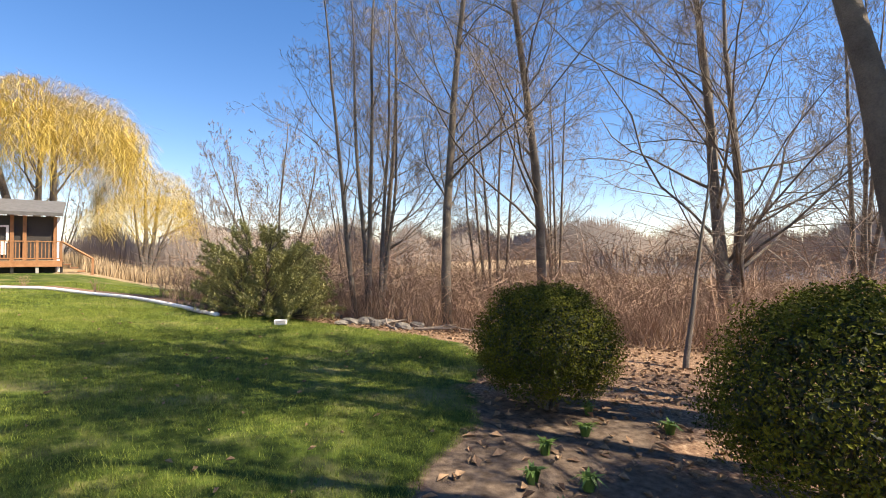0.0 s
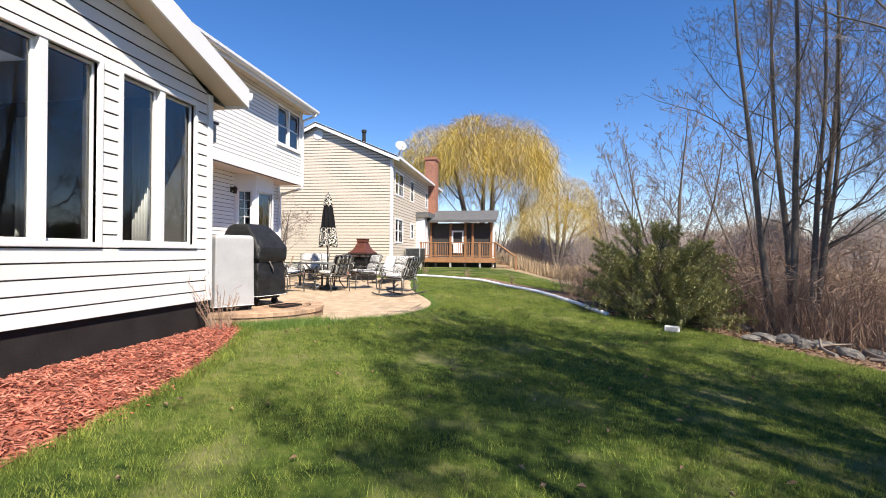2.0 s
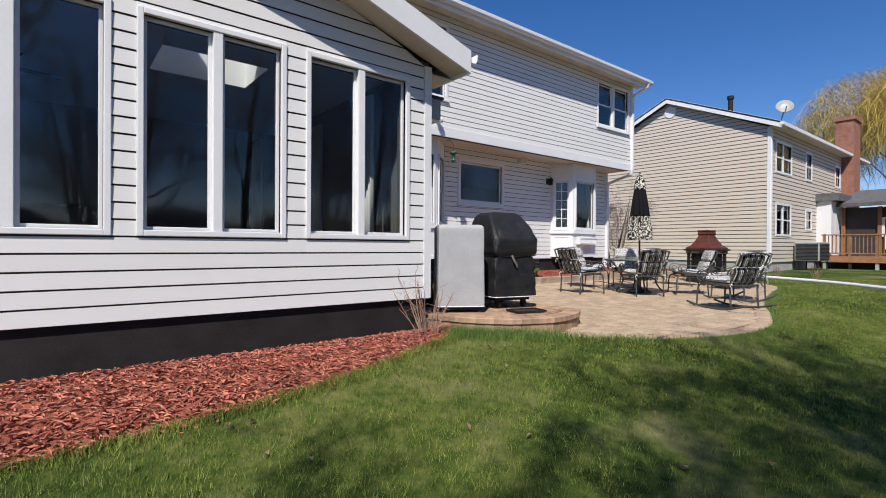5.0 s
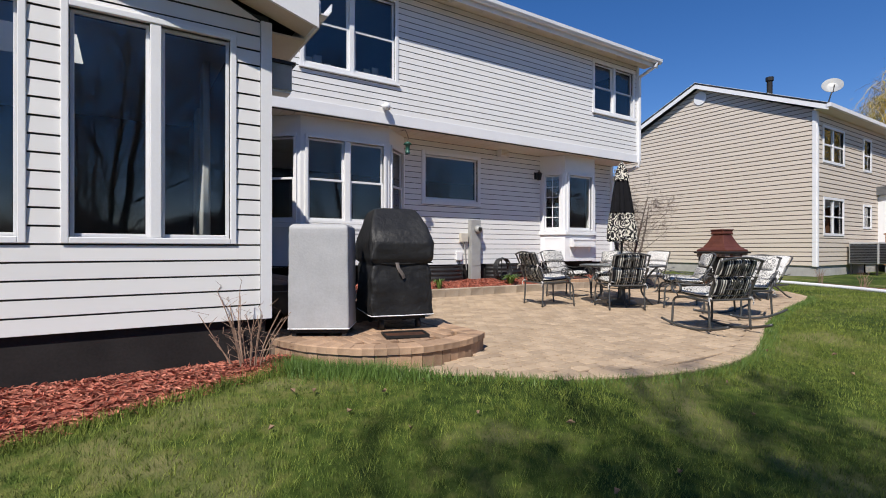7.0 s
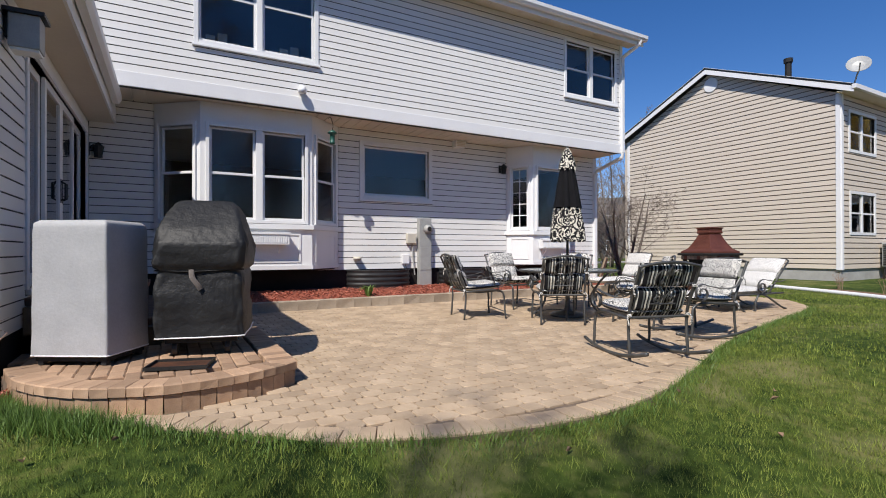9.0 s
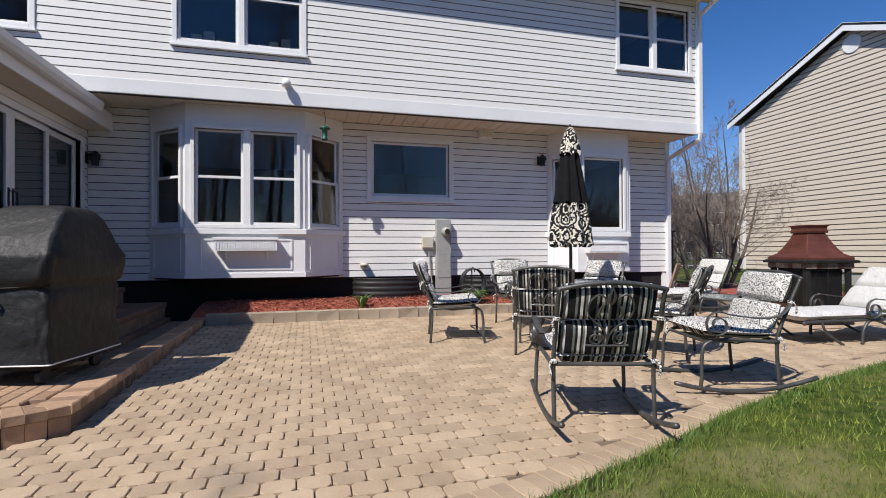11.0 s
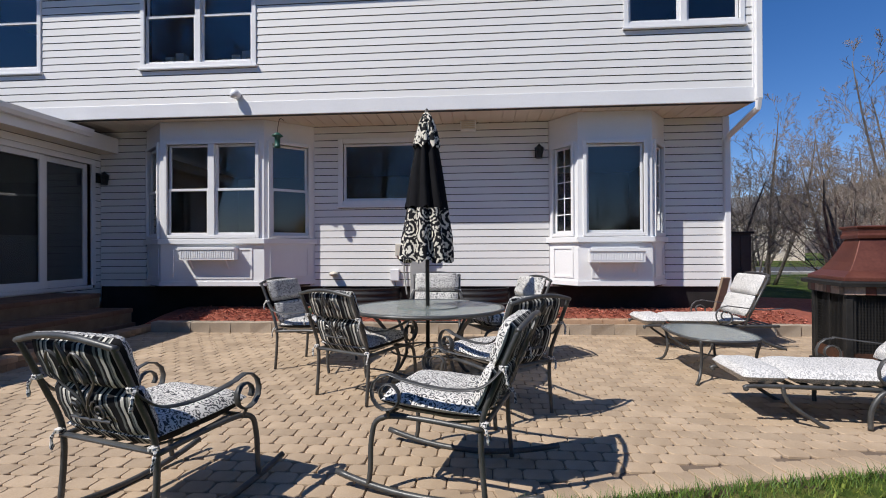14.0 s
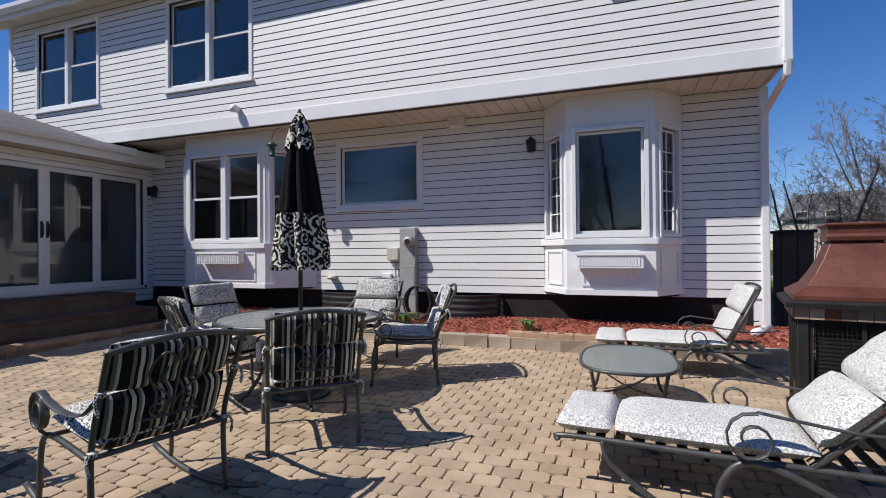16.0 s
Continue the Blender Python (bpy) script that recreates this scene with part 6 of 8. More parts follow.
g = Geo()
g.tube([(-8.15, NY + 0.8, 7.0), (-8.15, NY + 0.8, 8.0)], 0.1, 12)
g.tube([(-8.15, NY + 0.8, 7.96), (-8.15, NY + 0.8, 8.1)], 0.14, 12)
part("flue", g, SOOT, nb, "dark metal flue pipe")
dish = Geo()
dish.tube([(NX + 0.2, NY + 0.3, NZ + 0.1), (NX + 0.35, NY + 0.2, NZ + 0.5), (NX + 0.45, NY + 0.15, NZ + 0.7)], 0.025, 6)
dish.lathe([(0.0, 0.0), (0.17, 0.025), (0.31, 0.085), (0.31, 0.1), (0.16, 0.04), (0.0, 0.015)], segs=24)
n0 = len(dish.v) - 24 * 6
tilt = pose(NX + 0.42, NY + 0.1, NZ + 0.72, 62, 0, 25)
dish.v = dish.v[:n0] + [tuple(tilt @ Vector(p)) for p in dish.v[n0:]]
dish.tube([tuple(tilt @ Vector((0, -0.3, 0.08))), tuple(tilt @ Vector((0, -0.3, 0.45)))], 0.018, 6)
part("satellite_dish", dish, GREY_METAL, nb, "grey satellite dish on the eave")
g = Geo()
g.box((-6.55, 36.3, 0.3), (-5.75, 37.6, 8.2))
g.box((-6.62, 36.23, 8.2), (-5.68, 37.67, 8.4))
part("chimney", g, CHIMNEY_BRICK, nb, "red brick chimney")
g = Geo()
for k in range(3):
    g.box((NX + 0.02, 32.0 + k * 0.7, 1.0), (NX + 0.6, 32.6 + k * 0.7, 3.6))
part("bay_entry", g, TRIM, nb, "white bay entry")
g = Geo()
g.prism([(NX, 31.8), (NX + 0.9, 31.9), (NX + 0.9, 34.2), (NX, 34.3)], 3.6, 3.95)
part("bay_roof", g, SHINGLE, nb)

t = thing("air_conditioner", pose(-5.75, 29.3, 0.0), "grey outdoor air conditioner on a stand by the house", "air conditioner")
g = Geo()
g.box((-0.45, -0.75, 0.78), (0.45, 0.75, 1.6))
part("case", g, GREY_METAL, t, bevel=0.03)
g = Geo()
for i in range(12):
    g.box((0.4505, -0.7, 0.84 + 0.06 * i), (0.47, 0.7, 0.87 + 0.06 * i))
    g.box((-0.4, -0.7705, 0.84 + 0.06 * i), (0.4, -0.7505, 0.87 + 0.06 * i))
part("grille", g, SOOT, t)
for sx in (-0.4, 0.36):
    for sy in (-0.7, 0.66):
        g = Geo()
        g.box((sx, sy, 0.1), (sx + 0.04, sy + 0.04, 0.78))
        part("leg", g, SOOT, t)

# the screened porch and deck behind the neighbour's house
porch = thing("screened_porch", pose(0, 0, 0), "brown screened porch on a raised cedar deck with steps", "porch")
x0, x1, y0, y1 = -5.6, -1.35, 33.0, 36.6
g = Geo()
g.add([(x0 - 0.1, y0 - 0.3, 3.32), (x1 + 0.25, y0 - 0.3, 3.32), (x1 + 0.25, y1 + 0.3, 4.25), (x0 - 0.1, y1 + 0.3, 4.25), (x0 - 0.1, y0 - 0.3, 3.5), (x1 + 0.25, y0 - 0.3, 3.5), (x1 + 0.25, y1 + 0.3, 4.45), (x0 - 0.1, y1 + 0.3, 4.45)],
      [(3, 2, 1, 0), (4, 5, 6, 7), (0, 1, 5, 4), (1, 2, 6, 5), (2, 3, 7, 6), (3, 0, 4, 7)])
part("roof", g, SHINGLE, porch)
g = Geo()
g.box((x0, y0 + 0.4, 1.0), (x1, y0 + 0.5, 3.3))
part("screen_wall", g, ROOM_DARK, porch)
for x in (x0, -4.25, -3.25, -2.75, x1 - 0.15):
    g = Geo()
    g.box((x, y0 + 0.28, 1.0), (x + 0.15, y0 + 0.4, 3.32))
    part("post", g, DECK, porch)
g = Geo()
g.box((x1 - 0.0, y0 + 0.25, 0.3), (x1 + 0.14, y0 + 0.39, 3.32))
part("corner_post", g, TRIM, porch)
g = Geo()
for lo, hi in (((-4.1, y0 + 0.3, 1.9), (-4.0, y0 + 0.38, 2.8)), ((-3.4, y0 + 0.3, 1.9), (-3.3, y0 + 0.38, 2.8)), ((-4.0, y0 + 0.3, 2.7), (-3.4, y0 + 0.38, 2.8)), ((-4.0, y0 + 0.3, 1.3), (-3.4, y0 + 0.38, 2.0))):
    g.box(lo, hi)
part("white_window", g, TRIM, porch)
for i in range(10):
    g = Geo()
    g.box((x0 - 0.3, y0 - 1.7 + 0.2 * i, 0.93), (x1 + 0.3, y0 - 1.51 + 0.2 * i, 0.98))
    part("deck_board", g, DECK, porch)
g = Geo()
g.box((x0 - 0.3, y0 - 1.74, 0.7), (x1 + 0.3, y0 - 1.705, 0.98))
part("rim_joist", g, DECK, porch)
for i in range(6):
    x = x0 - 0.25 + i * 0.94
    g = Geo()
    g.box((x, y0 - 1.7, 0.1), (x + 0.12, y0 - 1.58, 0.93))
    part("pier", g, SOOT if i % 2 else CONCRETE, porch)
    g = Geo()
    g.box((x, y0 - 1.72, 0.98), (x + 0.1, y0 - 1.62, 2.0))
    part("rail_post", g, DECK, porch)
g = Geo()
g.box((x0 - 0.3, y0 - 1.74, 1.93), (x1 + 0.3, y0 - 1.6, 1.98))
g.box((x0 - 0.3, y0 - 1.7, 1.08), (x1 + 0.3, y0 - 1.65, 1.14))
part("handrail", g, DECK, porch)
for i in range(34):
    g = Geo()
    x = x0 - 0.2 + i * 0.14
    g.box((x, y0 - 1.69, 1.14), (x + 0.04, y0 - 1.66, 1.93))
    part("baluster", g, DECK, porch)
for i in range(4):
    g = Geo()
    g.box((x1 + 0.32 + 0.3 * i, y0 - 1.7, 0.78 - 0.18 * i), (x1 + 0.64 + 0.3 * i, y0 - 0.6, 0.83 - 0.18 * i))
    part("step", g, DECK, porch)
g = Geo()
g.tube([(x1 + 0.3, y0 - 1.68, 1.95), (x1 + 1.55, y0 - 1.68, 1.1)], 0.05, 4)
g.box((x1 + 1.5, y0 - 1.73, 0.1), (x1 + 1.6, y0 - 1.63, 1.15))
part("stair_rail", g, DECK, porch)
# Black block added to stand for the shade below the deck.
g = Geo()
g.box((x0, y0 - 1.4, 0.0), (x1, y1, 0.7))
part("underdeck_shade", g, SOOT, porch)

# far houses
def far_house(x, y, rz, w, d, h, wall_m, label, brick=False):
    t = thing("far_house", pose(x, y, 0.0, 0, 0, rz), label, "house", "houses across the way")
    g = Geo()
    g.box((-w / 2, -d / 2, -1.0), (w / 2, d / 2, h))
    g.add([(-w / 2, -d / 2, h), (-w / 2, d / 2, h), (-w / 2, 0, h + d * 0.28), (w / 2, -d / 2, h), (w / 2, d / 2, h), (w / 2, 0, h + d * 0.28)], [(2, 1, 0), (3, 4, 5)])
    part("wall", g, wall_m, t)
    g = Geo()
    for s in (-1, 1):
        g.add([(-w / 2 - 0.3, s * (d / 2 + 0.35), h - 0.15), (w / 2 + 0.3, s * (d / 2 + 0.35), h - 0.15), (w / 2 + 0.3, 0, h + d * 0.28 + 0.05), (-w / 2 - 0.3, 0, h + d * 0.28 + 0.05),
               (-w / 2 - 0.3, s * (d / 2 + 0.35), h), (w / 2 + 0.3, s * (d / 2 + 0.35), h), (w / 2 + 0.3, 0, h + d * 0.28 + 0.22), (-w / 2 - 0.3, 0, h + d * 0.28 + 0.22)],
              [(3, 2, 1, 0), (4, 5, 6, 7), (0, 1, 5, 4), (1, 2, 6, 5), (2, 3, 7, 6), (3, 0, 4, 7)])
    part("roof", g, SHINGLE, t)
    for i in range(int(w / 2.4)):
        for z in ([1.2, 4.0] if h > 4.5 else [1.2]):
            for s in (-1, 1):
                a = -w / 2 + 1.0 + i * 2.4
                g = Geo()
                g.box((a, s * d / 2 - 0.06, z), (a + 1.1, s * d / 2 + 0.06, z + 1.3))
                f = part("window", g, TRIM, t)
                g = Geo()
                g.box((a + 0.08, s * d / 2 - 0.08, z + 0.08), (a + 1.02, s * d / 2 + 0.08, z + 1.22))
                part("pane", g, ROOM_DARK, f)
    return t


far_house(-44, 52, 40, 14, 9, 5.0, STONE, "tan stone-fronted house across the street")
far_house(-58, 40, 60, 16, 9, 4.6, CREAM, "beige house with dark roof across the street")
far_house(-46, 78, 20, 14, 9, 5.0, CREAM, "white house far down the street")
far_house(15, 96, 70, 9, 8, 4.0, WHITE, "pale gabled house beyond the willows")
far_house(22, 110, 90, 12, 9, 4.0, CREAM, "distant house across the reeds")
g = Geo()
g.prism([(-34, -80), (-27, -80), (-27, 160), (-34, 160)], -0.2, 0.42)
tagged(part("road", g, ASPHALT), "grey residential street beyond the houses", "road", kind="structure")
g = Geo()
g.prism([(-26, -80), (-24.6, -80), (-24.6, 160), (-26, 160)], -0.2, 0.48)
tagged(part("pavement", g, CONCRETE), "pale concrete footpath beside the street", "pavement", kind="structure")

# ---- trees and plants ----
def twig_tube(g, pts, r0, r1):
    """A cheap three-sided tapering tube."""
    n = len(pts)
    d = (pts[-1] - pts[0]).normalized()
    a = d.cross(Vector((0.31, 0.87, 0.38))).normalized()
    b = d.cross(a)
    c = [a, -0.5 * a + 0.866 * b, -0.5 * a - 0.866 * b]
    base = len(g.v)
    for i, p in enumerate(pts):
        r = r0 + (r1 - r0) * i / (n - 1)
        g.v += [tuple(p + r * q) for q in c]
    for i in range(n - 1):
        k = base + 3 * i
        for s in range(3):
            q = (s + 1) % 3
            g.f.append((k + s, k + q, k + 3 + q, k + 3 + s))
            g.m.append(0)


def bare_tree(seed, stems, height, radius, kids=(13, 8, 6, 4), spread=0.85, rise=0.35, low=0.22, taper=0.18, droop=0.0, reach=0.42, leaf_r=0.0026):
    """Trunk and limbs in one mesh, twigs in another. stems: (dx, dy, lean x, lean y, share of the height)."""
    rnd = random.Random(seed)
    wood, twigs = Geo(), Geo()

    def grow(start, way, length, r, level):
        n = (9, 6, 4, 2, 2)[level]
        pts, d = [start.copy()], way.normalized()
        for _ in range(n):
            wander = (0.035, 0.15, 0.2, 0.24, 0.25)[level]
            d = (d + Vector((rnd.gauss(0, wander), rnd.gauss(0, wander), rnd.gauss(0, wander) + (rise if level else 0.25) * 0.16 - droop * 0.1 * level))).normalized()
            pts.append(pts[-1] + d * (length / n))
        end = r * (taper if level == 0 else 0.3)
        if level < 2:
            wood.tube(pts, [r + (end - r) * (i / n) ** 0.8 for i in range(n + 1)], 8 if level == 0 else 5)
        else:
            twig_tube(twigs, pts, r, max(leaf_r, end))
        if level >= len(kids):
            return
        count = kids[level]
        for k in range(count):
            t = (low if level == 0 else 0.2) + (1 - (low if level == 0 else 0.2)) * (k + rnd.random()) / count
            i = min(n - 1, int(t * n))
            p = pts[i].lerp(pts[i + 1], t * n - i)
            ax = (pts[i + 1] - pts[i]).normalized()
            w = rnd.uniform(0, 2 * math.pi)
            u = ax.cross(Vector((math.cos(w), math.sin(w), 0.3))).normalized()
            tilt = spread * rnd.uniform(0.75, 1.25)
            nd = ax * math.cos(tilt) + u * math.sin(tilt)
            size = length * (reach if level == 0 else 0.5) * (1.15 - 0.75 * t) * rnd.uniform(0.75, 1.25)
            rr = (r + (end - r) * t) * (0.3 if level == 0 else 0.48) * rnd.uniform(0.75, 1.1)
            grow(p, nd, size, max(rr, leaf_r), level + 1)

    for dx, dy, lx, ly, share in stems:
        grow(Vector((dx, dy, -0.25)), Vector((lx, ly, 1.0)), height * share, radius * (0.6 + 0.4 * share), 0)
    return wood, twigs


def tree_thing(name, label, group, geos, at, turn=0.0, bark=None, twig=None):
    x, y = at
    t = thing(name, pose(x, y, land_at(x, y), 0, 0, turn), label, "tree", group)
    part("trunk", geos[0], bark or BARK, t, smooth=True)
    part("crown", geos[1], twig or TWIG, t, "fine bare twigs")
    return t


def again(t, x, y, turn, scale=1.0, z=None):
    c = copy_thing(t, pose(x, y, land_at(x, y) if z is None else z, 0, 0, turn))
    c.scale = (scale,) * 3
    return c


ONE = [(0, 0, 0, 0, 1.0)]
lone = tree_thing("bare_tree", "tall bare grey-brown tree at the edge of the lawn", "trees by the pond", bare_tree(3, ONE, 12.5, 0.125, (26, 11, 7, 5), 0.8, 0.28, 0.16, reach=0.36, leaf_r=0.0028), (6.35, 8.6))
again(lone, 8.9, 8.2, 130, 1.12)
again(lone, 8.6, 15.5, 250, 0.95)
big = tree_thing("bare_tree", "large many-limbed bare tree with low sweeping branches", "trees by the pond",
                 bare_tree(8, [(0, 0, 0.02, 0.03, 1.0), (0.1, 0.08, 0.16, -0.1, 0.72)], 12.5, 0.17, (26, 12, 6, 5), 0.85, 0.3, 0.1, reach=0.46, droop=0.25, leaf_r=0.0028), (11.6, 5.1))
clump = tree_thing("bare_tree", "clump of slender bare trunks rising from leaf litter", "trees by the pond",
                   bare_tree(21, [(-0.35, 0.1, -0.10, 0.03, 0.9), (-0.12, -0.1, -0.04, 0, 1.0), (0.1, 0.1, 0.03, 0.05, 0.95), (0.3, -0.05, 0.09, -0.02, 0.85), (0.5, 0.1, 0.16, 0.0, 0.7)], 10.0, 0.08, (12, 7, 6, 4), 0.8, 0.5, 0.22, reach=0.38), (5.7, 11.0), 20)
again(clump, 10.8, 12.0, 120, 0.9)
again(clump, 17.0, 4.2, 200, 1.1)
again(clump, 15.0, 13.0, 60, 1.0)
round_tree = tree_thing("bare_tree", "rounded bare tree with many upright stems behind the pine", "trees by the pond",
                        bare_tree(34, [(0.25 * math.cos(a), 0.25 * math.sin(a), 0.46 * math.cos(a), 0.46 * math.sin(a), s) for a, s in ((0, 0.9), (1.1, 1.0), (2.2, 0.95), (3.3, 0.9), (4.4, 1.0), (5.4, 0.85))],
                                  8.0, 0.085, (10, 6, 5, 3), 0.62, 0.6, 0.15, leaf_r=0.006), (7.0, 23.0))
again(round_tree, 9.5, 20.0, 90, 0.8)
again(round_tree, 6.5, 30.0, 200, 0.85)
again(round_tree, -2.5, 60.0, 30, 1.1)
again(round_tree, -17.9, 23.3, 77, 0.75)
again(round_tree, -19.0, 30.0, 10, 1.1)
again(round_tree, -26.0, 44.0, 150, 1.2)
again(round_tree, -38.0, 46.0, 250, 1.1)
again(round_tree, -24.0, 31.0, 20, 0.9)
again(round_tree, -31.0, 37.0, 310, 1.0)
again(round_tree, -22.5, 25.5, 190, 0.6)
again(round_tree, -36.0, 33.0, 100, 1.0)
# trees beside the start of the walk, on the sunny side of the lawn
shade = tree_thing("bare_tree", "large bare shade tree beside the lawn", "trees by the pond",
                   bare_tree(15, [(0, 0, 0.02, 0, 1.0), (0.3, 0.1, 0.2, 0.1, 0.85)], 12.8, 0.19, (17, 9, 7, 4), 0.72, 0.45, 0.42, reach=0.4, leaf_r=0.0056), (6.5, -0.2))
again(shade, 5.7, -0.5, 215, 0.88)
again(shade, 6.2, 0.5, 100, 1.0)
again(shade, 9.6, -2.6, 320, 0.8)
leaning = tree_thing("dead_stem", "thin leaning dead tree stem in the leaf litter", "", bare_tree(41, [(0, 0, 0.28, 0.05, 1.0)], 3.6, 0.05, (6, 4, 3), 0.9, 0.3, 0.45), (6.8, 3.6))
crab = tree_thing("crabapple_tree", "small spreading bare crabapple in red mulch", "", bare_tree(52, [(0, 0, 0.25, 0.1, 0.8), (-0.05, 0, -0.35, 0.1, 0.85), (0.05, 0.05, 0.05, 0.45, 0.8), (0.05, -0.05, 0.1, -0.4, 0.75)], 3.9, 0.075, (11, 7, 5, 3), 0.85, 0.25, 0.18, reach=0.66), (-10.3, 20.8))
crab.location.z = 0.40
again(crab, -13.5, 22.8, 100, 1.15)
again(crab, -13.2, 19.6, 210, 1.0)


def willow(seed, height, spread, strands, label, at, trunks):
    rnd = random.Random(seed)
    wood, _ = bare_tree(seed, trunks, height * 0.82, height * 0.028, (9, 5), 0.62, 0.5, 0.3, 0.25, reach=0.5)
    g = Geo()
    tips = []
    for _ in range(strands):
        w, q = rnd.uniform(0, 2 * math.pi), math.sqrt(rnd.random())
        lump = 0.86 + 0.2 * noise.noise(Vector((math.cos(w) * 2.2 * q, math.sin(w) * 2.2 * q, seed)))
        r = spread * q * lump
        z = height * (1.0 - 0.3 * q ** 2.4) * (0.9 + 0.5 * (lump - 0.86)) * (1 - 0.34 * rnd.random() ** 1.3)
        length = height * rnd.uniform(0.03, 0.11) * (0.35 + 0.95 * q ** 3)
        x, y = r * math.cos(w), r * math.sin(w)
        out = Vector((math.cos(w), math.sin(w), 0)) * rnd.uniform(0.0, 0.5)
        sway = Vector((rnd.gauss(0, 0.028 * height), rnd.gauss(0, 0.028 * height), 0.02 * height * rnd.random()))
        p0 = Vector((x, y, z))
        p1 = p0 + out + Vector((0, 0, 0.03 * height * rnd.random()))
        p2 = p1 + sway + Vector((0, 0, -0.5 * length))
        p3 = p2 + sway * 0.6 + Vector((0, 0, -0.5 * length))
        a = rnd.uniform(0, math.pi)
        side = Vector((math.cos(a), math.sin(a), 0)) * 0.0008 * height
        n = len(g.v)
        for p, k in ((p0, 0.7), (p1, 1.0), (p2, 1.0), (p3, 0.3)):
            g.v += [tuple(p - side * k), tuple(p + side * k)]
        g.f += [(n, n + 1, n + 3, n + 2), (n + 2, n + 3, n + 5, n + 4), (n + 4, n + 5, n + 7, n + 6)]
        g.m += [0, 0, 0]
    x, y = at
    t = thing("willow_tree", pose(x, y, land_at(x, y)), label, "tree", "willows")
    part("trunk", wood, BARK, t, smooth=True)
    part("crown", g, WILLOW, t, "drooping yellow spring strands")
    return t


willow(61, 15.0, 8.0, 26000, "huge weeping willow with golden drooping strands", (-3.4, 48.0), [(0, 0, -0.25, 0, 1.0), (0.3, 0, 0.25, 0.1, 1.0), (0.1, 0.2, 0.02, 0.2, 0.9)])
willow(67, 6.6, 3.8, 9000, "smaller weeping willow with yellow strands in dry reeds", (3.2, 38.5), [(0, 0, -0.2, 0, 1.0), (0.1, 0, 0.3, 0, 0.95)])
willow(71, 12.0, 5.0, 9000, "tall yellow willow beyond the reeds", (4.5, 56.0), [(0, 0, 0.05, 0, 1.0), (0.2, 0, 0.2, 0.1, 0.9)])


def leaf_cloud(n, seed, place, size, flat=0.5):
    """Many small folded leaves; place(rnd) gives a point and the way it faces."""
    rnd = random.Random(seed)
    g = Geo()
    for _ in range(n):
        p, d = place(rnd)
        d = (d + Vector((rnd.gauss(0, 0.6), rnd.gauss(0, 0.6), rnd.gauss(0, 0.6)))).normalized()
        a = d.cross(Vector((rnd.gauss(0, 1), rnd.gauss(0, 1), rnd.gauss(0, 1)))).normalized()
        s = size * rnd.uniform(0.6, 1.35)
        k = len(g.v)
        b = a.cross(d) * flat * s
        g.v += [tuple(p - a * s), tuple(p + b + d * 0.2 * s), tuple(p + a * s), tuple(p - b + d * 0.2 * s)]
        g.f.append((k, k + 1, k + 2, k + 3))
        g.m.append(0)
    return g


def round_shrub(x, y, rx, rz, seed, label, turn=0.0):
    t = thing("clipped_shrub", pose(x, y, land_at(x, y), 0, 0, turn), label, "shrub", "clipped evergreen shrubs")
    def radius(d):
        return 1 + 0.10 * noise.noise(d * 1.7 + Vector((seed, 0, 0))) + 0.10 * noise.noise(d * 5.0 + Vector((0, seed, 0))) + 0.09 * noise.noise(d * 11.0 + Vector((0, 0, seed)))
    def shell(rnd, lo, hi):
        d = Vector((rnd.gauss(0, 1), rnd.gauss(0, 1), rnd.gauss(0, 1))).normalized()
        if d.z < -0.75:
            d.z = abs(d.z)
        k = radius(d) * rnd.uniform(lo, hi)
        under = 1 - 0.12 * max(0, -d.z)
        return Vector((d.x * rx * k * under, d.y * rx * k * under, rz * (1.0 + d.z * k * (0.97 if d.z < 0 else 1.0)))), d
    part("foliage", leaf_cloud(34000, seed, lambda r: shell(r, 0.84, 1.05), 0.0125), LEAF, t)
    part("inner_foliage", leaf_cloud(9000, seed + 1, lambda r: shell(r, 0.6, 0.9), 0.026), LEAF_SHADED, t)
    g = Geo()
    rnd = random.Random(seed)
    for _ in range(26):
        w, q = rnd.uniform(0, 2 * math.pi), rnd.uniform(0.3, 0.8)
        g.tube(curve_points([(0.05 * math.cos(w), 0.05 * math.sin(w), -0.05), (q * 0.4 * rx * math.cos(w), q * 0.4 * rx * math.sin(w), 0.5 * rz), (q * rx * math.cos(w), q * rx * math.sin(w), rz * rnd.uniform(0.9, 1.5))], 4), [0.014 - 0.001 * i for i in range(9)], 5)
    part("stem_work", g, BARK, t)


round_shrub(3.70, 3.36, 0.72, 0.61, 5, "rounded clipped evergreen shrub at the lawn edge")
round_shrub(3.5, 0.86, 0.79, 0.70, 9, "large rounded clipped evergreen shrub in a dark soil bed", 70)


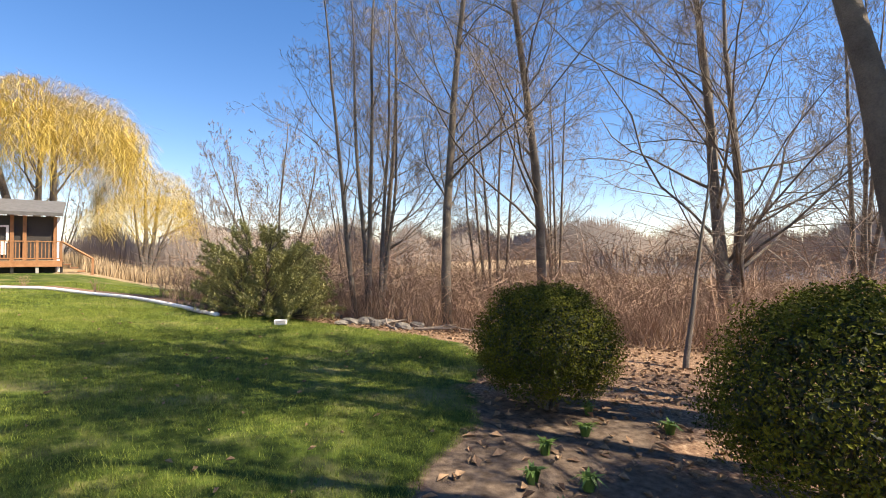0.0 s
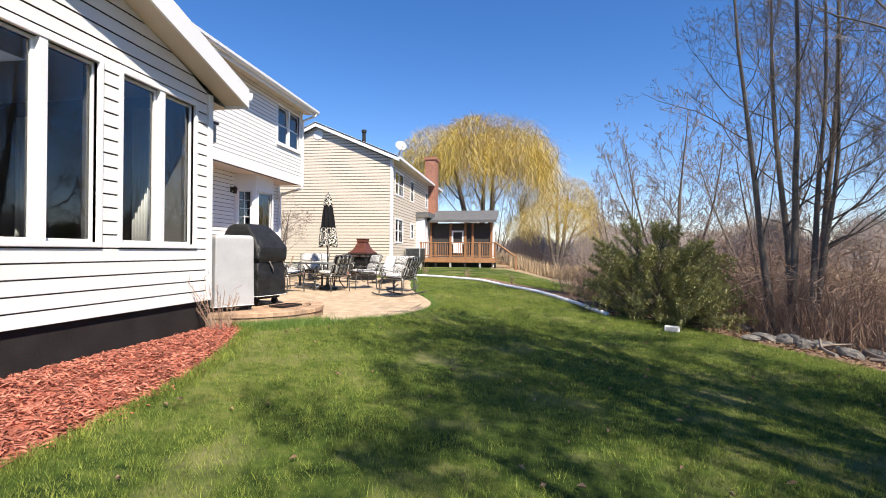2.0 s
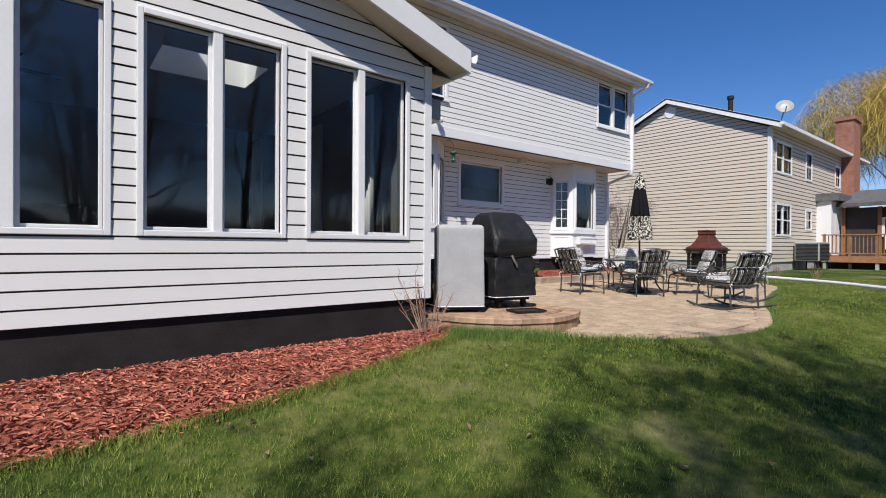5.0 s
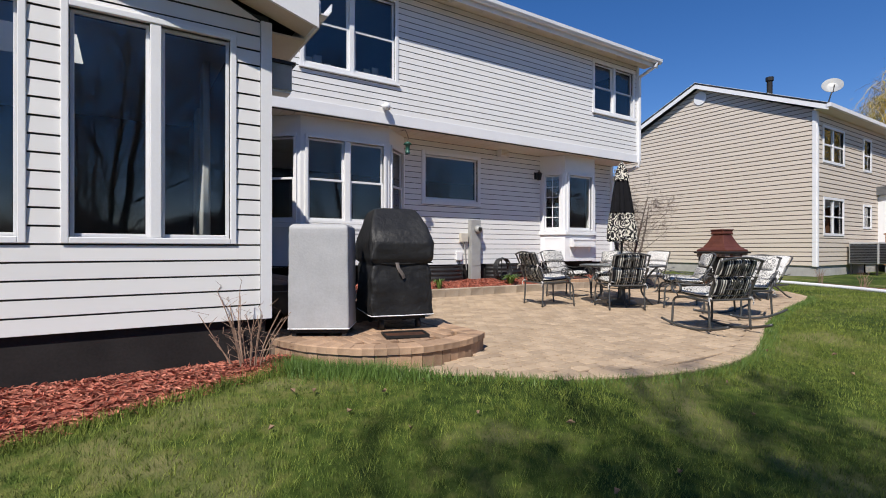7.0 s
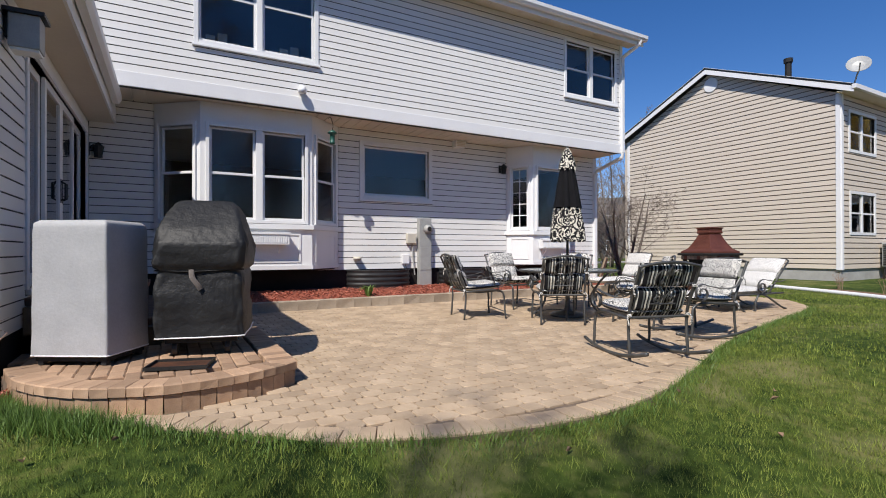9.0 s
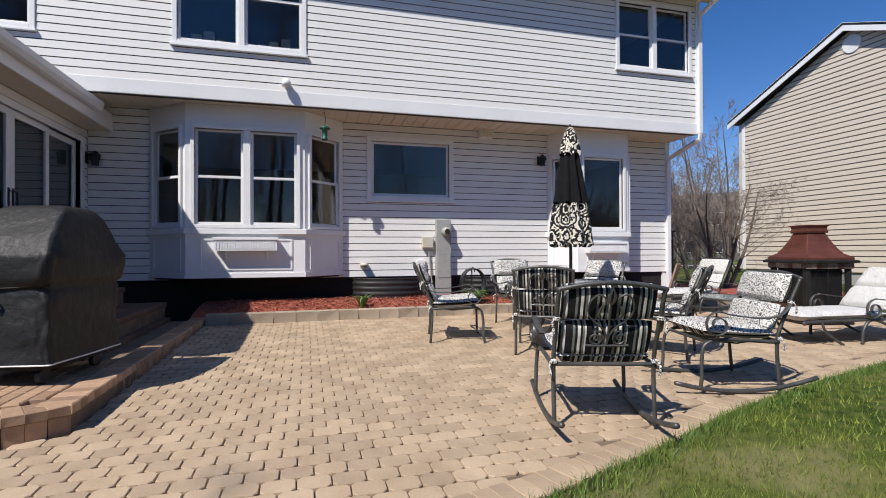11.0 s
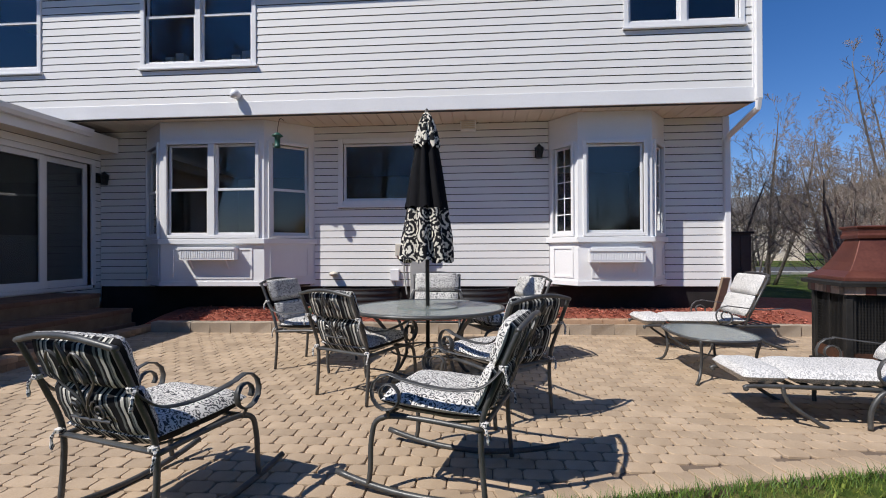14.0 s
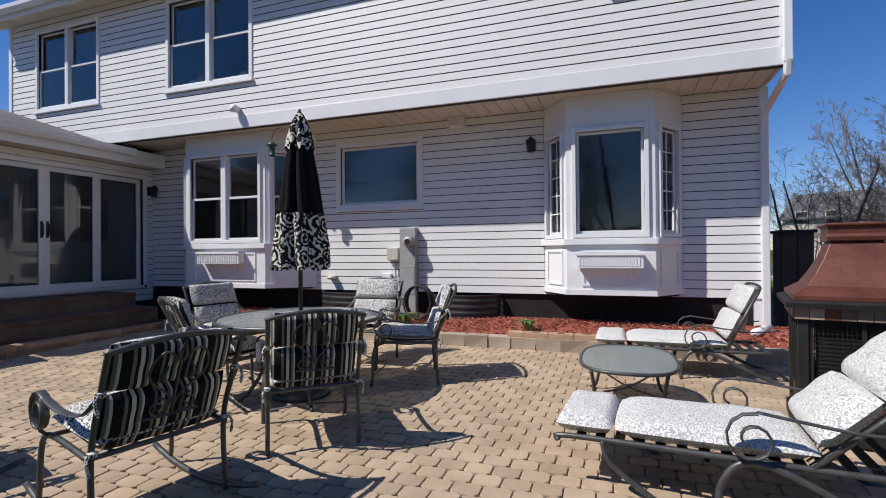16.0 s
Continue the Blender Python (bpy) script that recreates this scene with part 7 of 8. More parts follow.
def pine_bush():
    x0, y0 = 3.3, 11.5
    t = thing("mugo_pine", pose(x0, y0, land_at(x0, y0)), "broad shaggy grey-green pine bush beside the lawn", "shrub")
    rnd = random.Random(77)
    needles, wood = Geo(), Geo()
    peaks = [(-0.9, 1.5, 1.75), (-0.5, 0.6, 2.15), (0.1, -0.2, 2.05), (0.3, 0.9, 1.95), (0.55, -1.0, 1.6), (0.3, -1.7, 0.95), (-0.2, -0.9, 1.5), (0.9, 0.3, 1.7), (-0.8, 0.2, 1.45), (0.9, -0.6, 1.4), (-0.3, 1.9, 1.1)]
    for px, py, h in peaks:
        for _ in range(60):
            w = rnd.uniform(0, 2 * math.pi)
            zz = h * rnd.uniform(0.08, 1.0)
            reach = (0.24 + 0.6 * (1 - zz / h)) * rnd.uniform(0.5, 1.15)
            tip = Vector((px + reach * math.cos(w), py + reach * math.sin(w), zz))
            root = Vector((px * 0.6, py * 0.6, max(0.05, zz - 0.45)))
            twig_tube(wood, [root, root.lerp(tip, 0.5) + Vector((0, 0, -0.04)), tip], 0.012, 0.004)
            up = (tip - root).normalized() + Vector((0, 0, 0.15))
            for k in range(4):
                c = tip - (tip - root) * 0.15 * k
                for _ in range(44):
                    d = (up * 0.4 + Vector((rnd.gauss(0, 0.6), rnd.gauss(0, 0.6), rnd.gauss(0, 0.5)))).normalized()
                    s = d.cross(Vector((0.3, 0.5, 0.8))).normalized() * 0.006
                    e = c + d * rnd.uniform(0.07, 0.14)
                    n = len(needles.v)
                    needles.v += [tuple(c - s), tuple(c + s), tuple(e)]
                    needles.f.append((n, n + 1, n + 2))
                    needles.m.append(0)
    part("foliage", needles, NEEDLE, t)
    part("branch_work", wood, BARK, t)


pine_bush()


def stuff(name, geo, material, label, category):
    return tagged(part(name, geo, material), label, category, kind="stuff")


def blades(name, material, label, category, n, where, height, width, seed, lean=0.35, bent=False):
    """A field of thin upright blades made in one go; where gives x, y arrays; height may be a function of x and y."""
    r = np.random.RandomState(seed)
    x, y = where(r, n)
    n = len(x)
    h = (height(x, y) if callable(height) else height) * r.uniform(0.55, 1.25, n)
    w = width(x, y) if callable(width) else width
    z = land(x, y) - 0.01
    a, b = r.uniform(0, 2 * np.pi, n), r.uniform(0, 2 * np.pi, n)
    dx, dy = np.cos(a) * w, np.sin(a) * w
    lx, ly = np.cos(b) * h * lean * r.uniform(0, 1, n), np.sin(b) * h * lean * r.uniform(0, 1, n)
    co = np.empty((n, 3, 3))
    co[:, 0] = np.stack([x - dx, y - dy, z], -1)
    co[:, 1] = np.stack([x + dx, y + dy, z], -1)
    co[:, 2] = np.stack([x + lx, y + ly, z + h], -1)
    me = bpy.data.meshes.new(name)
    me.vertices.add(3 * n)
    me.vertices.foreach_set("co", co.ravel().astype(np.float32))
    me.loops.add(3 * n)
    me.loops.foreach_set("vertex_index", np.arange(3 * n, dtype=np.int32))
    me.polygons.add(n)
    me.polygons.foreach_set("loop_start", np.arange(0, 3 * n, 3, dtype=np.int32))
    me.materials.append(material)
    me.update(calc_edges=True)
    me.validate()
    return tagged(new(name, me), label, category, kind="stuff")


SUN_STRIP = [(-3.9, -3.0)] + MULCH_EDGE + [(-3.4, 7.0), (-3.9, 7.0)]
def on_lawn(x0, x1, y0, y1):
    def where(r, n):
        x, y = r.uniform(x0, x1, n), r.uniform(y0, y1, n)
        thin = np.sin(x * 2.1 + 1.3 * np.sin(y * 1.7)) * np.sin(y * 1.9 + np.sin(x * 1.1)) < r.uniform(-0.4, 1.4, n)
        ok = (distance_in(x, y, BED) < 0.03) & (distance_in(x, y, SUN_STRIP) < 0.02) & (distance_in(x, y, PATIO) < 0.03) & (distance_in(x, y, STRIP) < 0) & thin
        ok &= distance_in(x, y, PLATFORM + [(-7.3, 8.5), (-7.3, 6.6)]) < 0
        return x[ok], y[ok]
    return where


def tufts(x, y):
    """Blade height: low between, taller in tufts a hand wide."""
    return 0.024 + 0.045 * np.abs(np.sin(17 * x + 3 * np.sin(11 * y)) * np.sin(15 * y + 2 * np.sin(13 * x)))


blades("lawn_grass", GRASS, "short green lawn grass", "grass", 560000, on_lawn(-3.2, 5.0, 0.8, 13.0), tufts, 0.0025, 1, 0.9)
blades("lawn_grass_far", GRASS, "short green lawn grass", "grass", 110000, on_lawn(-6.0, 4.0, 12.5, 22.0), 0.05, 0.006, 2, 0.8)


def patio_fringe(r, n):
    i = r.randint(0, len(ARC) - 8, n)
    a = np.array(ARC)
    t = r.uniform(0, 1, n)[:, None]
    p = a[i] * (1 - t) + a[i + 1] * t
    off = np.abs(r.normal(0, 0.10, n)) - 0.01
    return p[:, 0] + off, p[:, 1] - off * 0.35


blades("patio_edge_grass", SPROUT, "longer bright grass along the patio edge", "grass", 7000, patio_fringe, 0.07, 0.003, 3, 0.9)


def bed_fringe(r, n):
    i = r.randint(0, len(MULCH_EDGE) - 1, n)
    a = np.array(MULCH_EDGE)
    t = r.uniform(0, 1, n)[:, None]
    p = a[i] * (1 - t) + a[i + 1] * t
    off = np.abs(r.normal(0, 0.08, n))
    return p[:, 0] + off, p[:, 1]


blades("bed_edge_grass", GRASS, "uneven grass along the mulch edge", "grass", 7000, bed_fringe, 0.09, 0.003, 4, 0.9)


def around_platform(r, n):
    i = r.randint(4, len(PLATFORM) - 12, n)
    a = np.array(PLATFORM)
    p = a[i]
    return p[:, 0] + np.abs(r.normal(0, 0.16, n)) + 0.02, p[:, 1] - np.abs(r.normal(0, 0.13, n))


blades("step_edge_grass", SPROUT, "tufts of long grass at the foot of the landing", "grass", 5000, around_platform, 0.12, 0.0035, 5, 0.8)


def reeds(r, n):
    u, v = 14.0 + 42.0 * r.uniform(0, 1, n) ** 1.4, r.uniform(-55, 75, n)
    x, y = 0.87 * u - 0.5 * v, 0.5 * u + 0.87 * v
    ok = (distance_in(x, y, POND) < -0.3) & (x > 6 + np.maximum(0, y - 26) * -0.4)
    return x[ok], y[ok]


blades("dry_reeds", REED, "tan dry reeds along the pond", "reeds", 60000, reeds, lambda x, y: np.clip(1.25 - 0.013 * np.hypot(x, y), 0.55, 1.25), lambda x, y: 0.003 + 0.0006 * np.hypot(x, y), 6, 0.5)


def north_reeds(r, n):
    x, y = r.uniform(-6, 30, n), 33.5 + 26 * r.uniform(0, 1, n) ** 1.5
    ok = ~((x < -0.2) & (y < 38.5))
    return x[ok], y[ok]


blades("dry_reeds_north", REED, "tan dry reed belt beyond the far lawn", "reeds", 22000, north_reeds, 1.0, 0.03, 7, 0.3)


def thicket(r, n):
    u, v = 9.2 + np.abs(r.normal(0, 3.2, n)), r.uniform(-9, 13, n)
    x, y = 0.87 * u - 0.5 * v, 0.5 * u + 0.87 * v
    return x, y


blades("brushwood", BRUSH, "tangled thin brown brush under the trees", "brush", 16000, thicket, 0.95, 0.0045, 8, 1.1)


def twiggy_brush(seed, n, start=9.4, deep=3.6, low=0.5, high=1.8):
    rnd = random.Random(seed)
    g = Geo()
    for _ in range(n):
        u, v = start + abs(rnd.gauss(0, deep)), rnd.uniform(-10, 12 + 0.4 * deep)
        x, y = 0.87 * u - 0.5 * v, 0.5 * u + 0.87 * v
        p = Vector((x, y, land_at(x, y)))
        w = rnd.uniform(0, 2 * math.pi)
        h = rnd.uniform(low, high)
        q = p + Vector((math.cos(w) * 0.35 * h, math.sin(w) * 0.35 * h, h * 0.7))
        e = q + Vector((math.cos(w) * 0.5 * h + rnd.gauss(0, 0.2), math.sin(w) * 0.5 * h + rnd.gauss(0, 0.2), rnd.uniform(-0.15, 0.3) * h))
        twig_tube(g, [p, q, e], 0.008, 0.003)
        for _ in range(3):
            s = p.lerp(q, rnd.uniform(0.3, 1))
            twig_tube(g, [s, s + Vector((rnd.gauss(0, 0.2), rnd.gauss(0, 0.2), 0.15)), s + Vector((rnd.gauss(0, 0.35), rnd.gauss(0, 0.35), 0.3))], 0.004, 0.002)
    return g


stuff("bramble", twiggy_brush(5, 2600), BRUSH, "arching brown bramble stems below the trees", "brush")

stuff("undergrowth", twiggy_brush(6, 2600, 11.5, 9.0, 1.0, 3.6), BRUSH, "tall tangle of bare brown saplings behind the trees", "brush")


def far_band(seed, n, near, far, lo, hi, width, sector):
    """A hazy belt of bare woods: thin uneven uprights in clumps."""
    r = np.random.RandomState(seed)
    def where(_, __):
        d, a = r.uniform(near, far, n), np.radians(r.uniform(sector[0], sector[1], n))
        return d * np.sin(a), d * np.cos(a)
    return where, (lambda x, y: lo + (hi - lo) * (0.5 + 0.5 * np.sin(np.arctan2(x, y) * 37 + 2 * np.sin(np.arctan2(x, y) * 11)))), width


for k, (near, far, lo, hi, width, sector, n) in enumerate(((200, 260, 11, 19, 0.5, (14, 105), 16000), (70, 110, 4, 8, 0.12, (-14, 34), 9000), (150, 200, 5, 10, 0.3, (-60, 40), 6000))):
    wh, ht, wd = far_band(90 + k, n, near, far, lo, hi, width, sector)
    blades("far_woods", HAZE_WOOD, "hazy brown belt of distant bare woods", "woods", n, wh, ht, wd, 90 + k, 0.2)


# litter on the ground
def scatter(name, material, label, category, n, seed, where, size, lift=0.012, thick=0.004):
    rnd = random.Random(seed)
    g = Geo()
    while n:
        x, y, z = where(rnd)
        if x is None:
            continue
        n -= 1
        m = pose(x, y, z + lift * rnd.random(), rnd.gauss(0, 16), rnd.gauss(0, 16), rnd.uniform(0, 360))
        a, b = size[0] * rnd.uniform(0.5, 1.3), size[1] * rnd.uniform(0.5, 1.3)
        k = len(g.v)
        c = thick
        g.v += [tuple(m @ Vector(p)) for p in ((-a, 0, 0), (-0.1 * a, -b, c), (a, 0, -c * 0.4), (0.1 * a, b, c), (0, 0, -c))]
        g.f += [(k, k + 1, k + 4), (k + 1, k + 2, k + 4), (k + 2, k + 3, k + 4), (k + 3, k, k + 4)]
        g.m += [0] * 4
    return stuff(name, g, material, label, category)


def in_bed(rnd):
    u, v = rnd.uniform(2.5, 14), rnd.uniform(-8, 10)
    x, y = 0.87 * u - 0.5 * v, 0.5 * u + 0.87 * v
    if not inside(x, y, BED) or (inside(x, y, SOIL) and rnd.random() < 0.6):
        return None, None, None
    return x, y, land_at(x, y)


def across_lawn(rnd):
    x, y = rnd.uniform(-2.6, 5.0), rnd.uniform(1.5, 12.5)
    if inside(x, y, BED) or inside(x, y, PATIO) or inside(x, y, SUN_STRIP):
        return None, None, None
    return x, y, land_at(x, y) + 0.03


scatter("leaf_litter", DEAD, "brown fallen leaves under the shrubs and trees", "leaves", 9000, 12, in_bed, (0.055, 0.03), 0.03, 0.016)
scatter("lawn_leaves", DEAD, "few dry leaves on the lawn", "leaves", 110, 13, across_lawn, (0.032, 0.02), 0.01, 0.012)


def chips_sun(rnd):
    y = rnd.uniform(0.8, 6.7)
    e = float(np.interp(y, edge_y, [p[0] for p in MULCH_EDGE]))
    t = rnd.random()
    x = e + (-3.72 - e) * t
    return x + 0.05 * rnd.gauss(0, 1) * (t < 0.08), y, (land_at(e, y) - 0.015) * (1 - t) + 0.30 * t + 0.05 * math.sin(math.pi * t) + 0.004


def chips_back(rnd):
    t, y = rnd.random(), rnd.uniform(8.6, 18.0)
    return -7.06 - 1.2 * t, y, 0.50 + 0.12 * t + 0.05 * math.sin(math.pi * t) + 0.004


scatter("mulch_chips", MULCH_CHIP, "loose red wood chips on the sunroom bed", "mulch", 15000, 14, chips_sun, (0.042, 0.011), 0.026, 0.007)
scatter("mulch_chips_house", MULCH_CHIP, "loose red wood chips on the house bed", "mulch", 5000, 15, chips_back, (0.035, 0.01), 0.02, 0.006)


def twig_bush(x, y, z, n, h, seed, label, name="bare_twigs"):
    rnd = random.Random(seed)
    t = thing(name, pose(x, y, z), label, "shrub")
    for _ in range(n):
        w, lean = rnd.uniform(0, 2 * math.pi), rnd.uniform(0.1, 0.55)
        g = Geo()
        top = Vector((lean * math.cos(w) * h, lean * math.sin(w) * h, h * rnd.uniform(0.5, 1.0)))
        pts = curve_points([(0.05 * math.cos(w), 0.05 * math.sin(w), -0.03), top * 0.5 + Vector((rnd.gauss(0, 0.02), rnd.gauss(0, 0.02), 0)), top], 4)
        g.tube(pts, [0.007 - 0.0005 * i for i in range(9)], 5)
        for _ in range(4):
            a = pts[rnd.randint(3, 8)]
            twig_tube(g, [a, a + Vector((rnd.gauss(0, 0.04), rnd.gauss(0, 0.04), 0.05)), a + Vector((rnd.gauss(0, 0.07), rnd.gauss(0, 0.07), 0.1))], 0.003, 0.0015)
        part("stem", g, BRUSH, t)
    return t


twig_bush(-3.35, 6.32, 0.22, 17, 0.8, 31, "bare brown rose stems in red mulch by the corner")
for x, y, s in ((1.8, 14.4, 1), (0.2, 17.3, 2), (-1.6, 19.7, 3), (-3.6, 21.2, 4), (-5.0, 22.6, 5)):
    twig_bush(x, y, land_at(x, y), 9, 0.42, s, "small dormant reddish shrub in the far bed", "dormant_shrub")


def leaf_clump(x, y, z, n, h, seed, label, material=None):
    rnd = random.Random(seed)
    t = thing("lily_clump", pose(x, y, z), label, "plant", "green clumps")
    g = Geo()
    for _ in range(n):
        w, r = rnd.uniform(0, 2 * math.pi), h * rnd.uniform(0.4, 1.1)
        d, s = Vector((math.cos(w), math.sin(w), 0)), Vector((-math.sin(w), math.cos(w), 0)) * 0.012
        p = [d * 0.03, d * (0.35 * r) + Vector((0, 0, 0.6 * h)), d * (0.8 * r) + Vector((0, 0, h * rnd.uniform(0.3, 0.75)))]
        k = len(g.v)
        g.v += [tuple(p[0] - s), tuple(p[0] + s), tuple(p[1] - s), tuple(p[1] + s), tuple(p[2])]
        g.f += [(k, k + 1, k + 3, k + 2), (k + 2, k + 3, k + 4)]
        g.m += [0, 0]
    part("leaves", g, material or SPROUT, t)
    return t


leaf_clump(-7.35, 12.68, 0.53, 110, 0.36, 5, "bright green daylily clump in the red mulch")
leaf_clump(-7.3, 10.75, 0.53, 45, 0.3, 6, "small spiky green plant in the red mulch")
leaf_clump(-7.4, 14.45, 0.55, 60, 0.26, 7, "small green clump in the red mulch")
for i, (x, y) in enumerate(((2.35, 2.25), (2.8, 2.55), (2.15, 1.8), (3.4, 2.65), (4.1, 2.3), (3.9, 3.0), (2.6, 2.0))):
    leaf_clump(x, y, land_at(x, y), 26, 0.16, 20 + i, "small sprouting green bulbs in dark soil")

# stones, logs and the utility light by the trees
rnd = random.Random(4)
for i in range(15):
    x, y = 4.75 + rnd.gauss(0, 0.55), 9.3 + rnd.gauss(0, 0.45)
    t = thing("field_stone", pose(x, y, land_at(x, y) + 0.05, rnd.uniform(-15, 15), rnd.uniform(-15, 15), rnd.uniform(0, 360)), "grey field stone in a pile on leaf litter", "stone", "stone pile")
    g = Geo()
    a, b, c = rnd.uniform(0.1, 0.24), rnd.uniform(0.08, 0.16), rnd.uniform(0.05, 0.11)
    vs, fs = [], []
    for p in range(7):
        for q in range(10):
            u, w = math.pi * p / 6, 2 * math.pi * q / 10
            k = 1 + 0.25 * noise.noise(Vector((math.sin(u) * math.cos(w) * 1.8, math.sin(u) * math.sin(w) * 1.8, math.cos(u) * 1.8 + i)))
            vs.append((a * k * math.sin(u) * math.cos(w), b * k * math.sin(u) * math.sin(w), c * k * math.cos(u)))
    for p in range(6):
        for q in range(10):
            fs.append((p * 10 + q, (p + 1) * 10 + q, (p + 1) * 10 + (q + 1) % 10, p * 10 + (q + 1) % 10))
    g.add(vs, fs)
    part("stone", g, STONE, t)
for i in range(9):
    x, y = 5.2 + rnd.gauss(0, 0.6), 8.6 + rnd.gauss(0, 0.5)
    t = thing("fallen_branch", pose(x, y, land_at(x, y) + 0.06, 0, 0, rnd.uniform(0, 360)), "dead branch lying in leaf litter", "branch", "fallen branches")
    g = Geo()
    g.tube(curve_points([(-0.4, 0, 0), (0, 0.06, 0.03), (0.45, -0.03, 0.02 + 0.1 * rnd.random())], 4), [0.03 - 0.002 * k for k in range(9)], 6)
    part("wood", g, TWIG, t)
t = thing("utility_light", pose(3.05, 9.6, land_at(3.05, 9.6), 0, 0, -20), "small white plastic utility box on the lawn", "utility box")
g = Geo()
g.box((-0.12, -0.05, 0.0), (0.12, 0.05, 0.1))
part("case", g, TRIM, t, bevel=0.012)
g = Geo()
g.box((-0.09, -0.055, 0.025), (0.09, -0.0505, 0.08))
part("panel", g, VINYL_GREY, t)
for x, y, k in ((-3.28, 6.68, 1.0), (-3.1, 6.9, 0.7)):
    t = thing("edging_stone", pose(x, y, 0.24), "smooth grey stone at the corner of the mulch bed", "stone", "corner stones")
    g = Geo()
    g.lathe([(0.0, -0.05), (0.1 * k, -0.04), (0.13 * k, 0.02), (0.1 * k, 0.07), (0.0, 0.09)], segs=12)
    part("stone", g, STONE, t, smooth=True)

# ---- lapped boards of the walls ----
def round_windows(holes, t=0.075, low=0.11):
    return [(a - t, b + t, c - low, d + t) for a, b, c, d in holes]


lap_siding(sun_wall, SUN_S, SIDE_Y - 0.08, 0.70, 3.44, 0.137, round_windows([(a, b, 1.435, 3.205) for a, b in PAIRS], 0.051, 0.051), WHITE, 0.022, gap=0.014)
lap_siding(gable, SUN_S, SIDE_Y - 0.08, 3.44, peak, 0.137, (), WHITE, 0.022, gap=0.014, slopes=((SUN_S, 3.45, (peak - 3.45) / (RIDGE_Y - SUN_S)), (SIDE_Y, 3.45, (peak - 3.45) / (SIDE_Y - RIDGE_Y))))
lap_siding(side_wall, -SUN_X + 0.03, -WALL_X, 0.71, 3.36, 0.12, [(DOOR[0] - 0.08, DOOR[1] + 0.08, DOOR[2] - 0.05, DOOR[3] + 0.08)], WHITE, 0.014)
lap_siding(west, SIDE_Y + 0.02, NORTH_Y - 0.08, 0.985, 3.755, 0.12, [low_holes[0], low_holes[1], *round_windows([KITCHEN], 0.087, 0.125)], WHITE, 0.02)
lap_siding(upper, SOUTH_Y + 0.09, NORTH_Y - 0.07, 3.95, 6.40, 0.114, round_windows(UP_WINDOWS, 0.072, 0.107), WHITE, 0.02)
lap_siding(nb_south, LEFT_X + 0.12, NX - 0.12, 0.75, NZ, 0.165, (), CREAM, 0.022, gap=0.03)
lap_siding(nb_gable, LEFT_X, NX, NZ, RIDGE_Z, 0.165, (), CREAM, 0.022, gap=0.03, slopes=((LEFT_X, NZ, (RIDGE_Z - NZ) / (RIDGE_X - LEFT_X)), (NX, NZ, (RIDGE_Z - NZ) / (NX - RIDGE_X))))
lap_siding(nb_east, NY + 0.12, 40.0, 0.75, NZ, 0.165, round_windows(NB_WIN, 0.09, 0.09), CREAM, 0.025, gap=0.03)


# ---- paving ----
def paver_mesh(lx, ly, name, cut=0.3):
    """A block with cut corners and worn top edges; its top lies at z = 0."""
    a, b, c = lx / 2, ly / 2, cut * min(lx, ly)
    ring = [(a, -b + c), (a, b - c), (a - c, b), (-a + c, b), (-a, b - c), (-a, -b + c), (-a + c, -b), (a - c, -b)]
    g = Geo()
    g.add([(x, y, -0.04) for x, y in ring] + [(x, y, -0.005) for x, y in ring] + [(x * 0.945, y * 0.955, 0.0) for x, y in ring],
          [(i, (i + 1) % 8, 8 + (i + 1) % 8, 8 + i) for i in range(8)] + [(8 + i, 8 + (i + 1) % 8, 16 + (i + 1) % 8, 16 + i) for i in range(8)] + [tuple(range(16, 24))])
    return g


LX, LY = 0.128, 0.168
inner = [(x - 0.21, y) for x, y in ARC] + [(-6.95, 18.5), (-6.95, 8.45), (-3.3, 8.42)]
unit = paver_mesh(LX - 0.006, LY - 0.006, "paver", 0.17)
unit_mesh = unit.mesh("paver", PAVER)
rest = Geo()
rnd = random.Random(11)
near = 0
for i in range(int(6.0 / LX)):
    for j in range(int(11.2 / LY)):
        x = -6.9 + i * LX
        y = 7.5 + (j + 0.5 * (i % 2)) * LY
        if not inside(x, y, inner):
            continue
        if inside(x, y, PLATFORM + [(-7.3, 8.5), (-7.3, 6.6)]):
            continue
        m = pose(x, y, patio_z(x, y) + rnd.uniform(-0.002, 0.002), rnd.uniform(-0.5, 0.5), rnd.uniform(-0.5, 0.5) + 1.15, rnd.uniform(-1.5, 1.5))
        if x > -3.6 and 11.6 < y < 14.6 and near < 290:
            near += 1
            part("paver", unit_mesh, None, patio, m=m)
        else:
            rest.add([m @ Vector(p) for p in unit.v], unit.f)
tagged(part("paver_field", rest, PAVER, patio), kind="stuff")
# soldier course along the curved edge
def along(line, step):
    """Evenly spaced places and directions on a line."""
    out, carry = [], 0.0
    for (ax, ay), (bx, by) in zip(line, line[1:]):
        d = math.hypot(bx - ax, by - ay)
        while carry < d:
            t = carry / d
            out.append((ax + (bx - ax) * t, ay + (by - ay) * t, math.degrees(math.atan2(by - ay, bx - ax))))
            carry += step
        carry -= d
    return out


